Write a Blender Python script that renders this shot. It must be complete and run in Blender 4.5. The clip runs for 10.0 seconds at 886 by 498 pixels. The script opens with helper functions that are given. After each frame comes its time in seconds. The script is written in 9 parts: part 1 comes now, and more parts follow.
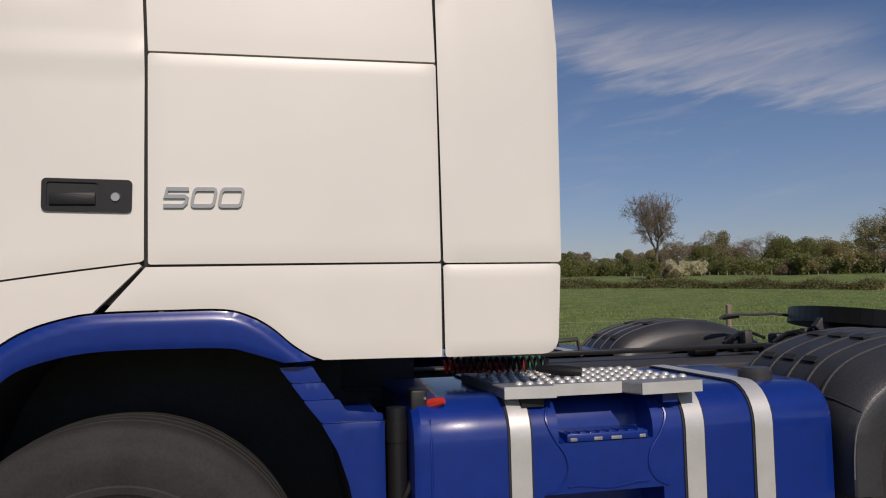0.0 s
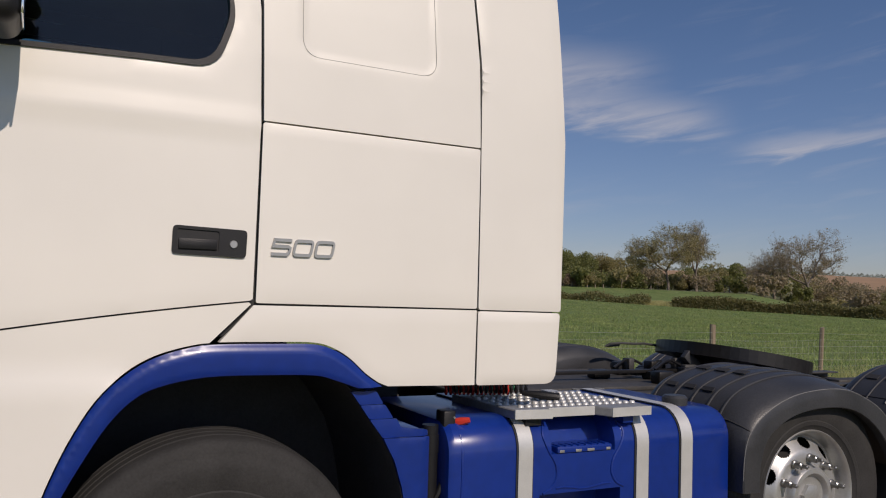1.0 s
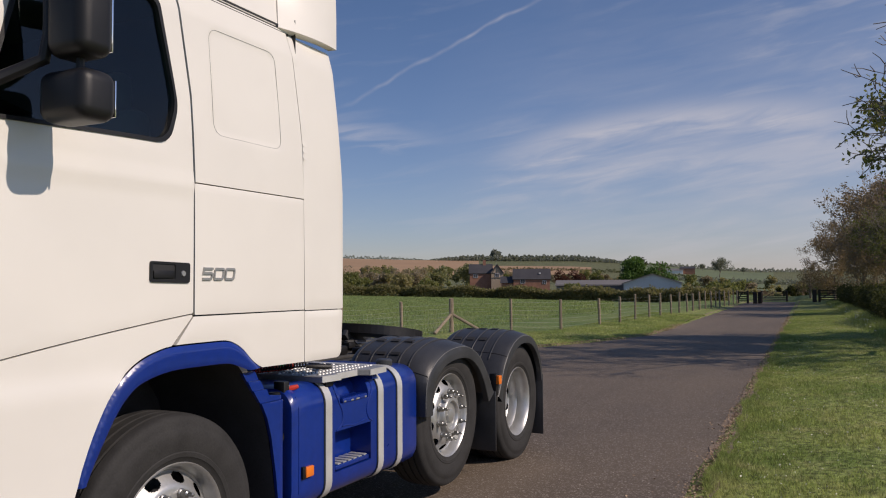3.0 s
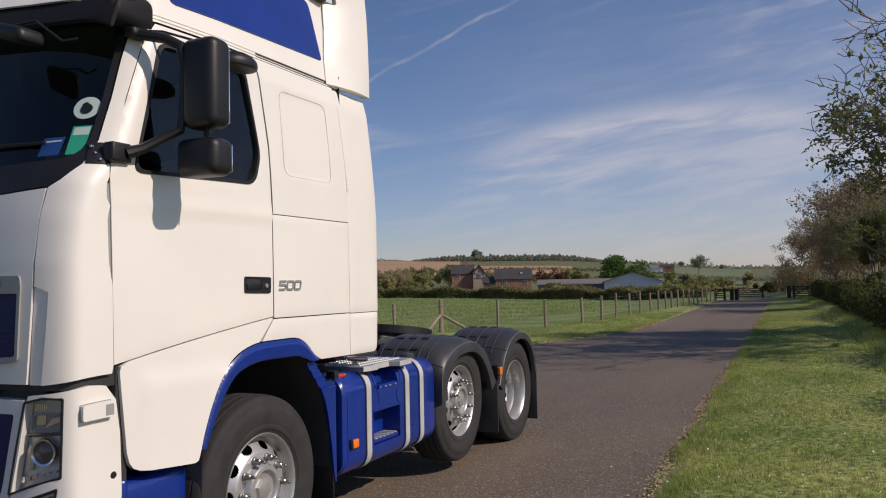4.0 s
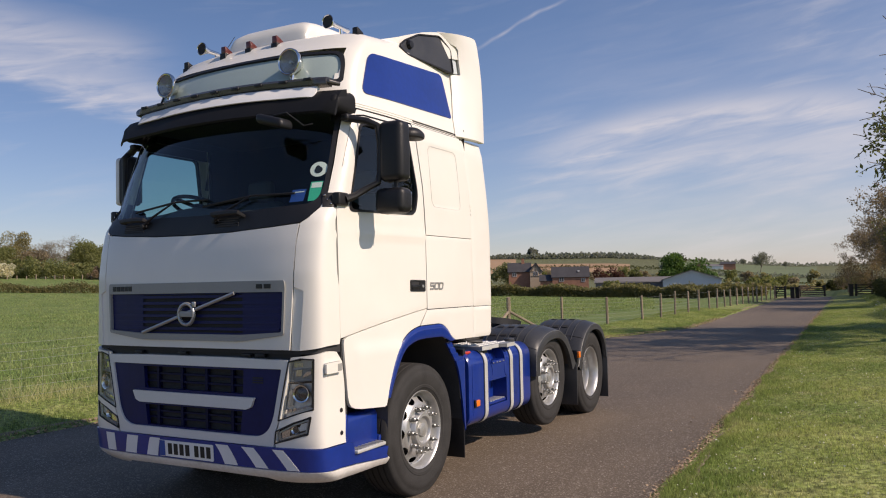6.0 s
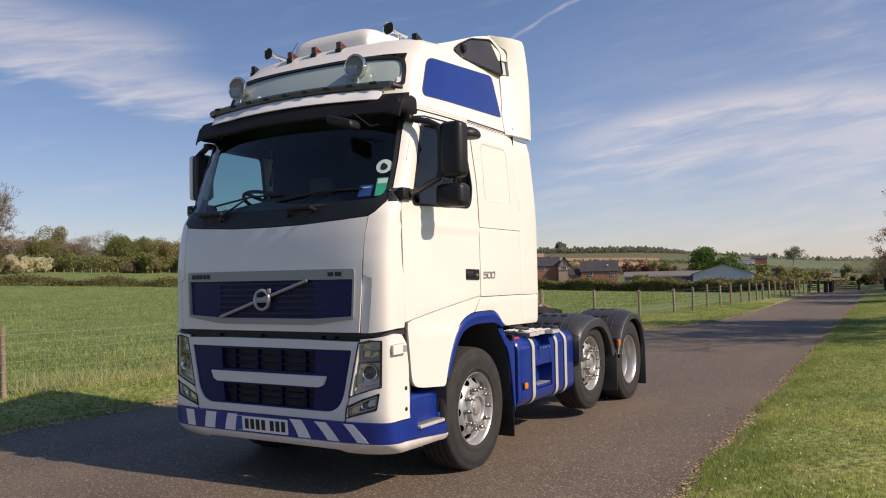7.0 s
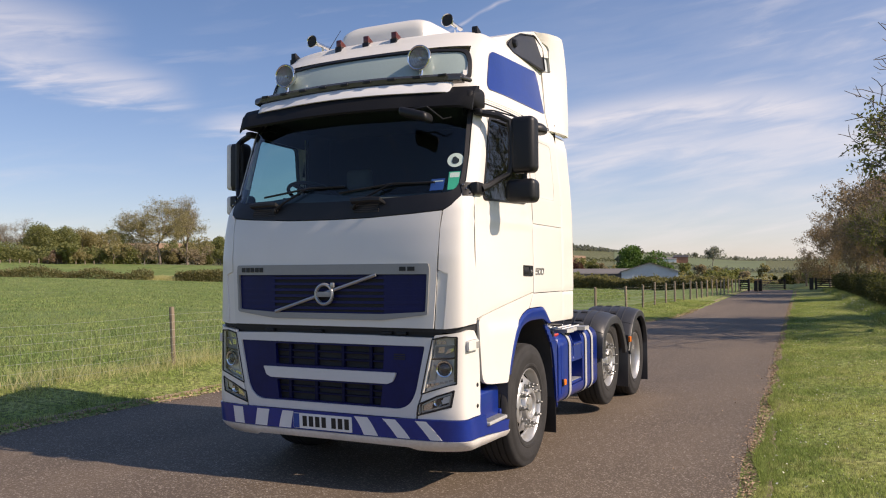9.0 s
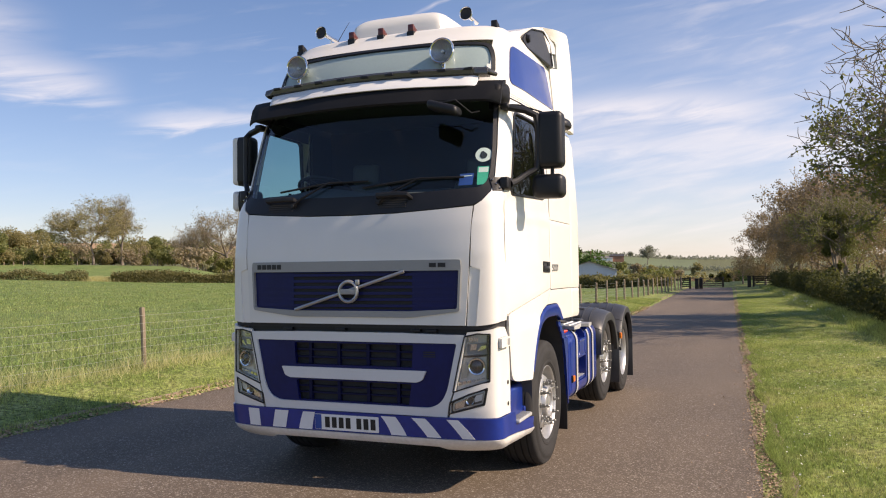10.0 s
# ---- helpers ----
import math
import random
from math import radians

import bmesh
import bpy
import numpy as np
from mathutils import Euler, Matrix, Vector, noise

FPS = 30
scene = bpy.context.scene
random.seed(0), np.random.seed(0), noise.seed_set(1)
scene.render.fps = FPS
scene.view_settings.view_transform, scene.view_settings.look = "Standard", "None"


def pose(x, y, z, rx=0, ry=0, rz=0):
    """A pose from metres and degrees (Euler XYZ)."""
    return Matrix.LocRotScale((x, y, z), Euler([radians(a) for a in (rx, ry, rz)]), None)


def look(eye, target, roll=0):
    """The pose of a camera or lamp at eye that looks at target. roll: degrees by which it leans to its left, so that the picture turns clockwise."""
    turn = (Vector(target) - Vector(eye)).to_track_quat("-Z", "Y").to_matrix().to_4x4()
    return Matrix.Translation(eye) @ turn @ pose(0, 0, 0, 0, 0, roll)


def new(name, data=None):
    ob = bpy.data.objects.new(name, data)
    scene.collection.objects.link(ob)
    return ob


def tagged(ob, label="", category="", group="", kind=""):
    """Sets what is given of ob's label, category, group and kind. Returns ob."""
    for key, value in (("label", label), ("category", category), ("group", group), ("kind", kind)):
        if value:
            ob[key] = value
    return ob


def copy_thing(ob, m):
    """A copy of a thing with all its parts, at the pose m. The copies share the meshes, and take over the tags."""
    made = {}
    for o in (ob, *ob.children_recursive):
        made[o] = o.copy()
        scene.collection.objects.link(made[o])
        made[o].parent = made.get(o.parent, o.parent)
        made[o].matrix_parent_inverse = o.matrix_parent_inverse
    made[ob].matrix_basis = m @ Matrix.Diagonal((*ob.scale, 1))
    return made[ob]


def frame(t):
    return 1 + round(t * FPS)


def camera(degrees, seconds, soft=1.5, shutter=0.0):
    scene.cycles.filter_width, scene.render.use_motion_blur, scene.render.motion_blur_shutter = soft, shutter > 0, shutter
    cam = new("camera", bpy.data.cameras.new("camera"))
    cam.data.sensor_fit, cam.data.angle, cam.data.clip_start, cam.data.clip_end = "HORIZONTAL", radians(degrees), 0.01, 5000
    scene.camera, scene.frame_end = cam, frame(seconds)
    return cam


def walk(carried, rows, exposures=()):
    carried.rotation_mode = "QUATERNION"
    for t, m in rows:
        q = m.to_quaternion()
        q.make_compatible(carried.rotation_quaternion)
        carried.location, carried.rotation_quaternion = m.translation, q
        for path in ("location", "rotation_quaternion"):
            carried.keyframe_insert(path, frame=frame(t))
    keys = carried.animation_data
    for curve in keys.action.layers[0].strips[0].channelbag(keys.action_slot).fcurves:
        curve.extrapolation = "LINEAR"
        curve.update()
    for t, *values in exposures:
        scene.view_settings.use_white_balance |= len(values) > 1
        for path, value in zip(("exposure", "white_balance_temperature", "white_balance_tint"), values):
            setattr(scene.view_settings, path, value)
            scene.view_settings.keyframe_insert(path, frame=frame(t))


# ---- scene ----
cam = camera(58.3, 10.0, 1.1)
METRES, EYE, TILT, LEAN, TURN = 8.108, 1.305, -0.9, 0.0, -12.5
ROWS = [
    (0.0, 0.0, 0.0, 0.0, 0.1, 4.25, 1.34),
    (0.5, -0.0495, -0.0365, 0.0129, -6.19, 4.32, 1.85),
    (1.0, -0.1057, -0.0565, 0.0179, -14.71, 4.02, -1.59),
    (1.5, -0.1639, -0.0714, 0.0203, -30.92, 3.92, -0.92),
    (2.0, -0.2254, -0.08, 0.0228, -42.8, 3.47, -0.01),
    (3.5, -0.4084, -0.132, 0.0293, -52.24, 3.0, 1.53),
    (4.0, -0.4632, -0.1633, 0.0314, -52.72, 3.01, 1.85),
    (4.5, -0.5201, -0.1924, 0.0335, -52.08, 3.07, 1.91),
    (5.0, -0.5776, -0.2229, 0.0338, -50.67, 3.1, 1.88),
    (5.5, -0.628, -0.2447, 0.0355, -49.54, 3.11, 1.84),
    (7.0, -0.7245, -0.2744, 0.0289, -46.75, 2.64, 1.76),
    (7.5, -0.7489, -0.2611, 0.0286, -45.64, 2.51, 1.6),
    (8.0, -0.7564, -0.2366, 0.0268, -45.74, 2.3, 1.59),
    (8.5, -0.7776, -0.2082, 0.0296, -48.08, 2.2, 1.15),
    (9.0, -0.8026, -0.1723, 0.0326, -51.9, 2.16, 1.11),
    (9.5, -0.8214, -0.1381, 0.0304, -54.3, 2.26, 1.35),
    (10.0, -0.84, -0.1012, 0.0314, -56.27, 2.04, 1.39),
]
EXPOSURES = [(0.0, -0.65, 6800, 17), (1.0, -0.57, 6800, 17), (2.0, -0.48, 6750, 17), (3.5, -0.34, 6850, 18), (4.5, -0.24, 6900, 18), (5.5, -0.06, 7100, 18), (7.5, 0.13, 7400, 18), (9.0, 0.33, 7400, 18), (10.0, 0.54, 7600, 18)]
walk(cam, [(t, pose(0, 0, EYE, TILT, LEAN, TURN) @ pose(METRES * x, METRES * y, METRES * z, 90 + pitch, roll, yaw)) for t, x, y, z, yaw, pitch, roll in ROWS], EXPOSURES)

# ---- sky and sun ----
SUN_FROM = Vector((0.085, -1.30, 1.0)).normalized()
SUN_EL = math.asin(SUN_FROM.z)
SUN_ROT = math.atan2(SUN_FROM.x, SUN_FROM.y)

world = bpy.data.worlds.new("sky")
scene.world = world
world.use_nodes = True
wn, wl = world.node_tree.nodes, world.node_tree.links
wn.clear()
w_out = wn.new("ShaderNodeOutputWorld")
w_bg = wn.new("ShaderNodeBackground")
w_bg.inputs["Strength"].default_value = 0.105
w_sky = wn.new("ShaderNodeTexSky")
w_sky.sky_type = "NISHITA"
w_sky.sun_disc = False
w_sky.sun_elevation, w_sky.sun_rotation = SUN_EL, SUN_ROT
w_sky.altitude, w_sky.air_density, w_sky.dust_density, w_sky.ozone_density = 60, 1.0, 0.35, 3.5
w_tc = wn.new("ShaderNodeTexCoord")
# bluer haze low down
w_sep = wn.new("ShaderNodeSeparateXYZ")
wl.new(w_tc.outputs["Generated"], w_sep.inputs[0])
w_low = wn.new("ShaderNodeMapRange")
w_low.inputs["From Min"].default_value, w_low.inputs["From Max"].default_value = 0.0, 0.34
w_low.inputs["To Min"].default_value, w_low.inputs["To Max"].default_value = 1.0, 0.0
wl.new(w_sep.outputs["Z"], w_low.inputs["Value"])
w_tint = wn.new("ShaderNodeMix"); w_tint.data_type = "RGBA"
w_tint.inputs["A"].default_value, w_tint.inputs["B"].default_value = (0.82, 0.93, 1.09, 1), (0.965, 0.94, 1.09, 1)
wl.new(w_low.outputs[0], w_tint.inputs["Factor"])
w_hz = wn.new("ShaderNodeMix"); w_hz.data_type = "RGBA"; w_hz.blend_type = "MULTIPLY"
w_hz.inputs["Factor"].default_value = 1.0
wl.new(w_sky.outputs[0], w_hz.inputs["A"])
wl.new(w_tint.outputs["Result"], w_hz.inputs["B"])
# deeper blue on the side away from the sun
w_away = wn.new("ShaderNodeVectorMath"); w_away.operation = "DOT_PRODUCT"
wl.new(w_tc.outputs["Generated"], w_away.inputs[0])
w_away.inputs[1].default_value = (0.25, 0.97, 0.0)
w_deep = wn.new("ShaderNodeMapRange")
w_deep.inputs["From Min"].default_value, w_deep.inputs["From Max"].default_value = 0.55, 1.0
w_deep.inputs["To Min"].default_value, w_deep.inputs["To Max"].default_value = 1.0, 0.83
wl.new(w_away.outputs["Value"], w_deep.inputs["Value"])
w_dim = wn.new("ShaderNodeVectorMath"); w_dim.operation = "SCALE"
wl.new(w_hz.outputs["Result"], w_dim.inputs[0]); wl.new(w_deep.outputs[0], w_dim.inputs["Scale"])


def w_math(op, a, b=None, v=None):
    m = wn.new("ShaderNodeMath"); m.operation = op
    wl.new(a, m.inputs[0])
    if b is not None:
        wl.new(b, m.inputs[1])
    elif v is not None:
        m.inputs[1].default_value = v
    return m.outputs[0]


def w_dot(vec):
    m = wn.new("ShaderNodeVectorMath"); m.operation = "DOT_PRODUCT"
    wl.new(w_tc.outputs["Generated"], m.inputs[0])
    m.inputs[1].default_value = vec
    return m.outputs["Value"]


def w_range(src, a, b, lo, hi, kind="LINEAR"):
    m = wn.new("ShaderNodeMapRange"); m.interpolation_type = kind
    for k, v in zip(("From Min", "From Max", "To Min", "To Max"), (a, b, lo, hi)):
        m.inputs[k].default_value = v
    wl.new(src, m.inputs["Value"])
    return m.outputs[0]


def w_over(below, amount, colour):
    m = wn.new("ShaderNodeMix"); m.data_type = "RGBA"
    wl.new(amount, m.inputs["Factor"]); wl.new(below, m.inputs["A"])
    m.inputs["B"].default_value = (*colour, 1)
    return m.outputs["Result"]


# bearing and height of the sky in degrees
SKY_AZ = w_math("MULTIPLY", w_math("ARCTAN2", w_sep.outputs["Y"], w_sep.outputs["X"]), v=57.2958)
SKY_EL = w_math("MULTIPLY", w_math("ARCSINE", w_sep.outputs["Z"]), v=57.2958)


def w_noise(kx, kz, shear, scale, detail, rough, shift=0.0):
    """Noise drawn out along the horizon, in fibres that lie nearly level."""
    c = wn.new("ShaderNodeCombineXYZ")
    wl.new(w_math("MULTIPLY", SKY_AZ, v=kx), c.inputs[0])
    wl.new(w_math("ADD", w_math("MULTIPLY", SKY_EL, v=kz), w_math("MULTIPLY", SKY_AZ, v=shear)), c.inputs[1])
    c.inputs[2].default_value = shift
    t = wn.new("ShaderNodeTexNoise")
    t.inputs["Scale"].default_value, t.inputs["Detail"].default_value, t.inputs["Roughness"].default_value = scale, detail, rough
    t.inputs["Distortion"].default_value = 0.5
    wl.new(c.outputs[0], t.inputs["Vector"])
    return t.outputs["Fac"]


FIBRE = w_noise(0.055, 0.34, 0.05, 2.6, 8, 0.56)
SWELL = w_noise(0.045, 0.12, 0.02, 1.6, 4, 0.5, 3.7)
# thin veil low down on the side towards which the lane runs
veil = w_math("MULTIPLY", w_range(w_dot((0.94, -0.34, 0.0)), 0.66, 1.02, 0.0, 0.62), w_range(FIBRE, 0.28, 0.66, 0.35, 1.0))
veil = w_math("MULTIPLY", veil, w_range(SKY_EL, 6.0, 19.0, 1.0, 0.30))
veil = w_math("ADD", veil, w_math("MULTIPLY", w_range(FIBRE, 0.50, 0.75, 0.0, 0.20), w_range(SWELL, 0.42, 0.62, 0.0, 1.0)))
last = w_over(w_dim.outputs[0], veil, (6.3, 6.5, 7.0))


def cirrus(points, up, down, az_lo, az_hi, fade_lo, fade_hi, strength):
    """A soft streak along a shallow bow through three (bearing, height) points."""
    a, b, c = (float(k) for k in np.polyfit([p[0] for p in points], [p[1] for p in points], 2))
    mid = w_math("ADD", w_math("MULTIPLY", w_math("ADD", w_math("MULTIPLY", SKY_AZ, v=a), v=b), SKY_AZ), v=c)
    d = w_math("ADD", w_math("SUBTRACT", SKY_EL, mid), w_range(FIBRE, 0.2, 0.8, -0.9, 0.9))
    body = w_math("MINIMUM", w_range(d, 0.0, up, 1.0, 0.0, "SMOOTHSTEP"), w_range(d, -down, 0.0, 0.0, 1.0, "SMOOTHSTEP"))
    ends = w_math("MULTIPLY", w_range(SKY_AZ, az_lo - fade_lo, az_lo, 0.0, 1.0, "SMOOTHSTEP"), w_range(SKY_AZ, az_hi, az_hi + fade_hi, 1.0, 0.0, "SMOOTHSTEP"))
    return w_math("MULTIPLY", w_math("MULTIPLY", body, ends), w_range(FIBRE, 0.30, 0.66, 0.22 * strength, strength))


for streak in (
        cirrus([(62, 15.0), (53, 13.2), (44, 11.9)], 2.4, 1.6, 47, 63, 5, 9, 0.68),
        cirrus([(70, 18.5), (60, 16.8), (50, 15.6)], 2.6, 2.4, 52, 72, 6, 10, 0.44),
        cirrus([(42, 10.2), (36, 10.7), (27, 10.3)], 1.1, 1.0, 33.5, 40, 9, 4, 0.52),
        cirrus([(22, 8.9), (13, 10.9), (3, 11.0)], 1.6, 2.2, 4, 17, 9, 7, 0.62),
        cirrus([(24, 7.6), (10, 8.2), (-6, 7.8)], 2.6, 2.6, -10, 14, 8, 12, 0.34)):
    last = w_over(last, streak, (7.0, 7.1, 7.5))
# one thin vapour trail
TRAIL_A, TRAIL_B = Vector((0.8485, 0.4604, 0.2612)), Vector((0.8879, 0.3146, 0.3356))
t_wob = wn.new("ShaderNodeTexNoise"); t_wob.inputs["Scale"].default_value = 14
wl.new(w_tc.outputs["Generated"], t_wob.inputs["Vector"])
t_off = w_range(t_wob.outputs["Fac"], 0.0, 1.0, -0.010, 0.010)
t_near = w_range(w_math("ABSOLUTE", w_math("ADD", w_dot(TRAIL_A.cross(TRAIL_B).normalized()), t_off)), 0.0, 0.0032, 1.0, 0.0)
t_len = w_range(w_dot((TRAIL_A + TRAIL_B * 2.2).normalized()), 0.968, 0.998, 0.0, 1.0)
t_ns = wn.new("ShaderNodeTexNoise"); t_ns.inputs["Scale"].default_value = 26
wl.new(w_tc.outputs["Generated"], t_ns.inputs["Vector"])
last = w_over(last, w_math("MULTIPLY", w_math("MULTIPLY", t_near, t_len), w_range(t_ns.outputs["Fac"], 0.35, 0.7, 0.05, 0.42)), (6.6, 6.7, 7.2))
wl.new(last, w_bg.inputs["Color"])
wl.new(w_bg.outputs[0], w_out.inputs[0])

sun = new("sun", bpy.data.lights.new("sun", "SUN"))
sun.data.energy, sun.data.angle, sun.data.color = 4.3, radians(0.53), (1.0, 0.91, 0.79)
sun.matrix_world = look(SUN_FROM * 50, (0, 0, 0))


# ---- materials ----
def material(name, base, rough=0.5, metal=0.0, vary=0.12, scale=6.0, bump=0.0, bump_scale=60.0, coat=0.0, spec=0.5, dark=None, fine=None, island=0.0, trans=0.0, stretch=(1, 1, 1)):
    """Two scales of noise on the colour and the roughness, and a fine relief."""
    m = bpy.data.materials.new(name)
    m.use_nodes = True
    n, l = m.node_tree.nodes, m.node_tree.links
    b = n["Principled BSDF"]
    b.inputs["Roughness"].default_value, b.inputs["Metallic"].default_value = rough, metal
    b.inputs["Coat Weight"].default_value = coat
    b.inputs["Coat Roughness"].default_value = 0.06
    b.inputs["Specular IOR Level"].default_value = spec
    b.inputs["Transmission Weight"].default_value = trans
    tc = n.new("ShaderNodeTexCoord")
    mp = n.new("ShaderNodeMapping")
    mp.inputs["Scale"].default_value = stretch
    l.new(tc.outputs["Object"], mp.inputs["Vector"])
    big = n.new("ShaderNodeTexNoise")
    big.inputs["Scale"].default_value, big.inputs["Detail"].default_value = scale, 5
    l.new(mp.outputs[0], big.inputs["Vector"])
    small = n.new("ShaderNodeTexNoise")
    small.inputs["Scale"].default_value, small.inputs["Detail"].default_value = fine or bump_scale, 4
    l.new(mp.outputs[0], small.inputs["Vector"])
    mixf = n.new("ShaderNodeMix")
    mixf.inputs["Factor"].default_value = 0.4
    l.new(big.outputs["Fac"], mixf.inputs["A"])
    l.new(small.outputs["Fac"], mixf.inputs["B"])
    ramp = n.new("ShaderNodeMapRange")
    ramp.inputs["From Min"].default_value, ramp.inputs["From Max"].default_value = 0.32, 0.68
    l.new(mixf.outputs["Result"], ramp.inputs["Value"])
    fac = ramp.outputs[0]
    if island:
        geo = n.new("ShaderNodeNewGeometry")
        mi = n.new("ShaderNodeMix")
        mi.inputs["Factor"].default_value = island
        l.new(fac, mi.inputs["A"])
        l.new(geo.outputs["Random Per Island"], mi.inputs["B"])
        fac = mi.outputs["Result"]
    col = n.new("ShaderNodeMix"); col.data_type = "RGBA"
    low = dark or tuple(c * (1 - vary) for c in base)
    high = tuple(min(1, c * (1 + vary)) for c in base) if not dark else base
    col.inputs["A"].default_value, col.inputs["B"].default_value = (*low, 1), (*high, 1)
    l.new(fac, col.inputs["Factor"])
    l.new(col.outputs["Result"], b.inputs["Base Color"])
    rr = n.new("ShaderNodeMapRange")
    rr.inputs["To Min"].default_value, rr.inputs["To Max"].default_value = max(0.02, rough * 0.85), min(1, rough * 1.15)
    l.new(big.outputs["Fac"], rr.inputs["Value"])
    l.new(rr.outputs[0], b.inputs["Roughness"])
    if bump:
        bp = n.new("ShaderNodeBump")
        bp.inputs["Strength"].default_value, bp.inputs["Distance"].default_value = bump, 0.01
        l.new(small.outputs["Fac"], bp.inputs["Height"])
        l.new(bp.outputs[0], b.inputs["Normal"])
    return m


def leaf_material(name, light, dark):
    """Leaves: two tones by leaf, and light that passes through."""
    m = material(name, light, 0.6, vary=0.2, scale=0.7, fine=9, dark=dark, island=0.6, spec=0.25)
    n, l = m.node_tree.nodes, m.node_tree.links
    b = n["Principled BSDF"]
    tr = n.new("ShaderNodeBsdfTranslucent")
    tr.inputs["Color"].default_value = (light[0] * 1.2, light[1] * 1.25, light[2] * 0.8, 1)
    mx = n.new("ShaderNodeMixShader")
    mx.inputs[0].default_value = 0.42
    l.new(b.outputs[0], mx.inputs[1])
    l.new(tr.outputs[0], mx.inputs[2])
    l.new(mx.outputs[0], n["Material Output"].inputs[0])
    return m


M = {}
M["white"] = material("white_paint", (0.79, 0.762, 0.70), 0.40, vary=0.035, scale=1.6, fine=3, coat=0.35, bump=0.06, bump_scale=2.2)
# darker copy of the blue paint: shade on the grilles painted in
M["shaded_blue"] = material("shaded_blue_paint", (0.0030, 0.0072, 0.078), 0.42, vary=0.2, scale=4, fine=30, spec=0.3)
M["blue"] = material("blue_paint", (0.0035, 0.026, 0.215), 0.30, vary=0.16, scale=3, fine=25, coat=0.4, bump=0.03, bump_scale=14)
M["grey_trim"] = material("grey_trim_paint", (0.30, 0.30, 0.285), 0.42, vary=0.06, scale=3)
M["satin"] = material("satin_grey_metal", (0.42, 0.42, 0.41), 0.34, metal=0.6, vary=0.08)
# lighter grey: painted lip highlight with scuffs; also bolts and screws
M["worn"] = material("scuff_highlight_grey", (0.17, 0.17, 0.165), 0.6, vary=0.35, scale=9)
M["black"] = material("black_plastic", (0.012, 0.012, 0.0135), 0.45, spec=0.38, vary=0.2, scale=5, bump=0.12, bump_scale=350)
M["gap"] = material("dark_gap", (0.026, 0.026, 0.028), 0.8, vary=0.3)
M["liner"] = material("black_arch_liner", (0.042, 0.042, 0.046), 0.7, vary=0.3, scale=6, bump=0.1, bump_scale=90)
M["darker_alu"] = material("darker_aluminium", (0.34, 0.34, 0.335), 0.5, metal=0.45, vary=0.2, scale=9)
M["dark"] = material("dark_interior", (0.02, 0.02, 0.022), 0.75, vary=0.25, scale=4)
M["interior"] = material("grey_interior_trim", (0.085, 0.086, 0.09), 0.8, vary=0.2, scale=5, bump=0.1, bump_scale=120)
M["rubber"] = material("tyre_rubber", (0.033, 0.032, 0.031), 0.78, vary=0.3, scale=9, bump=0.1, bump_scale=120, spec=0.3)
M["fender"] = material("grey_fender_plastic", (0.050, 0.051, 0.055), 0.42, vary=0.22, scale=5, bump=0.10, bump_scale=130, dark=(0.026, 0.027, 0.030))
M["alu"] = material("brushed_aluminium", (0.66, 0.66, 0.64), 0.40, metal=0.6, vary=0.06, scale=8, bump=0.02, bump_scale=220)
M["strap"] = material("satin_metal_strap", (0.62, 0.62, 0.60), 0.42, metal=0.35, vary=0.08, scale=14, bump=0.03, bump_scale=200)
M["rim"] = material("silver_wheel", (0.54, 0.54, 0.535), 0.38, metal=0.62, vary=0.10, scale=9, bump=0.03, bump_scale=90, dark=(0.43, 0.43, 0.41))
M["nut"] = material("grey_wheel_nut", (0.30, 0.30, 0.29), 0.32, metal=0.85, vary=0.15, scale=20)
M["chrome"] = material("chrome", (0.80, 0.79, 0.77), 0.12, metal=1.0, vary=0.03)
M["steel"] = material("dirty_chassis_steel", (0.075, 0.073, 0.070), 0.6, metal=0.3, vary=0.3, scale=9, bump=0.15, bump_scale=80)
M["grease"] = material("greasy_steel", (0.018, 0.017, 0.017), 0.42, metal=0.3, vary=0.3, scale=6)
M["orange"] = material("amber_lens", (0.85, 0.20, 0.02), 0.3, vary=0.08, coat=0.3)
M["red"] = material("red_lens", (0.10, 0.017, 0.013), 0.3, vary=0.12, coat=0.3)
M["white_mark"] = material("white_film", (0.74, 0.74, 0.73), 0.5, vary=0.04)
M["plate_white"] = material("plate_white", (0.78, 0.78, 0.75), 0.4, vary=0.03)
M["ink"] = material("black_ink", (0.012, 0.012, 0.012), 0.5)
M["asphalt"] = None
M["red_bright"] = material("bright_red_plastic", (0.55, 0.035, 0.02), 0.45, vary=0.1)
M["cable_green"] = material("green_plastic", (0.03, 0.20, 0.10), 0.45, vary=0.1)
M["dark_timber"] = material("dark_stained_timber", (0.035, 0.028, 0.022), 0.8, vary=0.3, scale=3)
M["bumper"] = material("silver_white_paint", (0.66, 0.66, 0.645), 0.34, vary=0.03, scale=2, coat=0.3)
# the cab's white, darkened so the front's shade is in the colour
M["flap"] = material("shaded_white_paint", (0.735, 0.715, 0.668), 0.36, vary=0.035, scale=1.8, fine=3, coat=0.35, bump=0.05, bump_scale=2.2)
# darker again: recess shade put into the lower grille bars' colour
M["grille_bar"] = material("recess_shaded_blue", (0.0020, 0.0046, 0.036), 0.5, vary=0.2, scale=4, spec=0.2)
M["lamp_bowl"] = material("lamp_bowl", (0.64, 0.645, 0.65), 0.34, metal=0.30, vary=0.10, scale=10)
M["spot_bowl"] = material("fluted_spot_glass", (0.30, 0.30, 0.30), 0.22, metal=0.35, vary=0.25, scale=30, stretch=(1, 6, 1))
M["dark_bar"] = material("dark_bright_bar", (0.11, 0.105, 0.10), 0.26, metal=0.7, vary=0.15, scale=6)
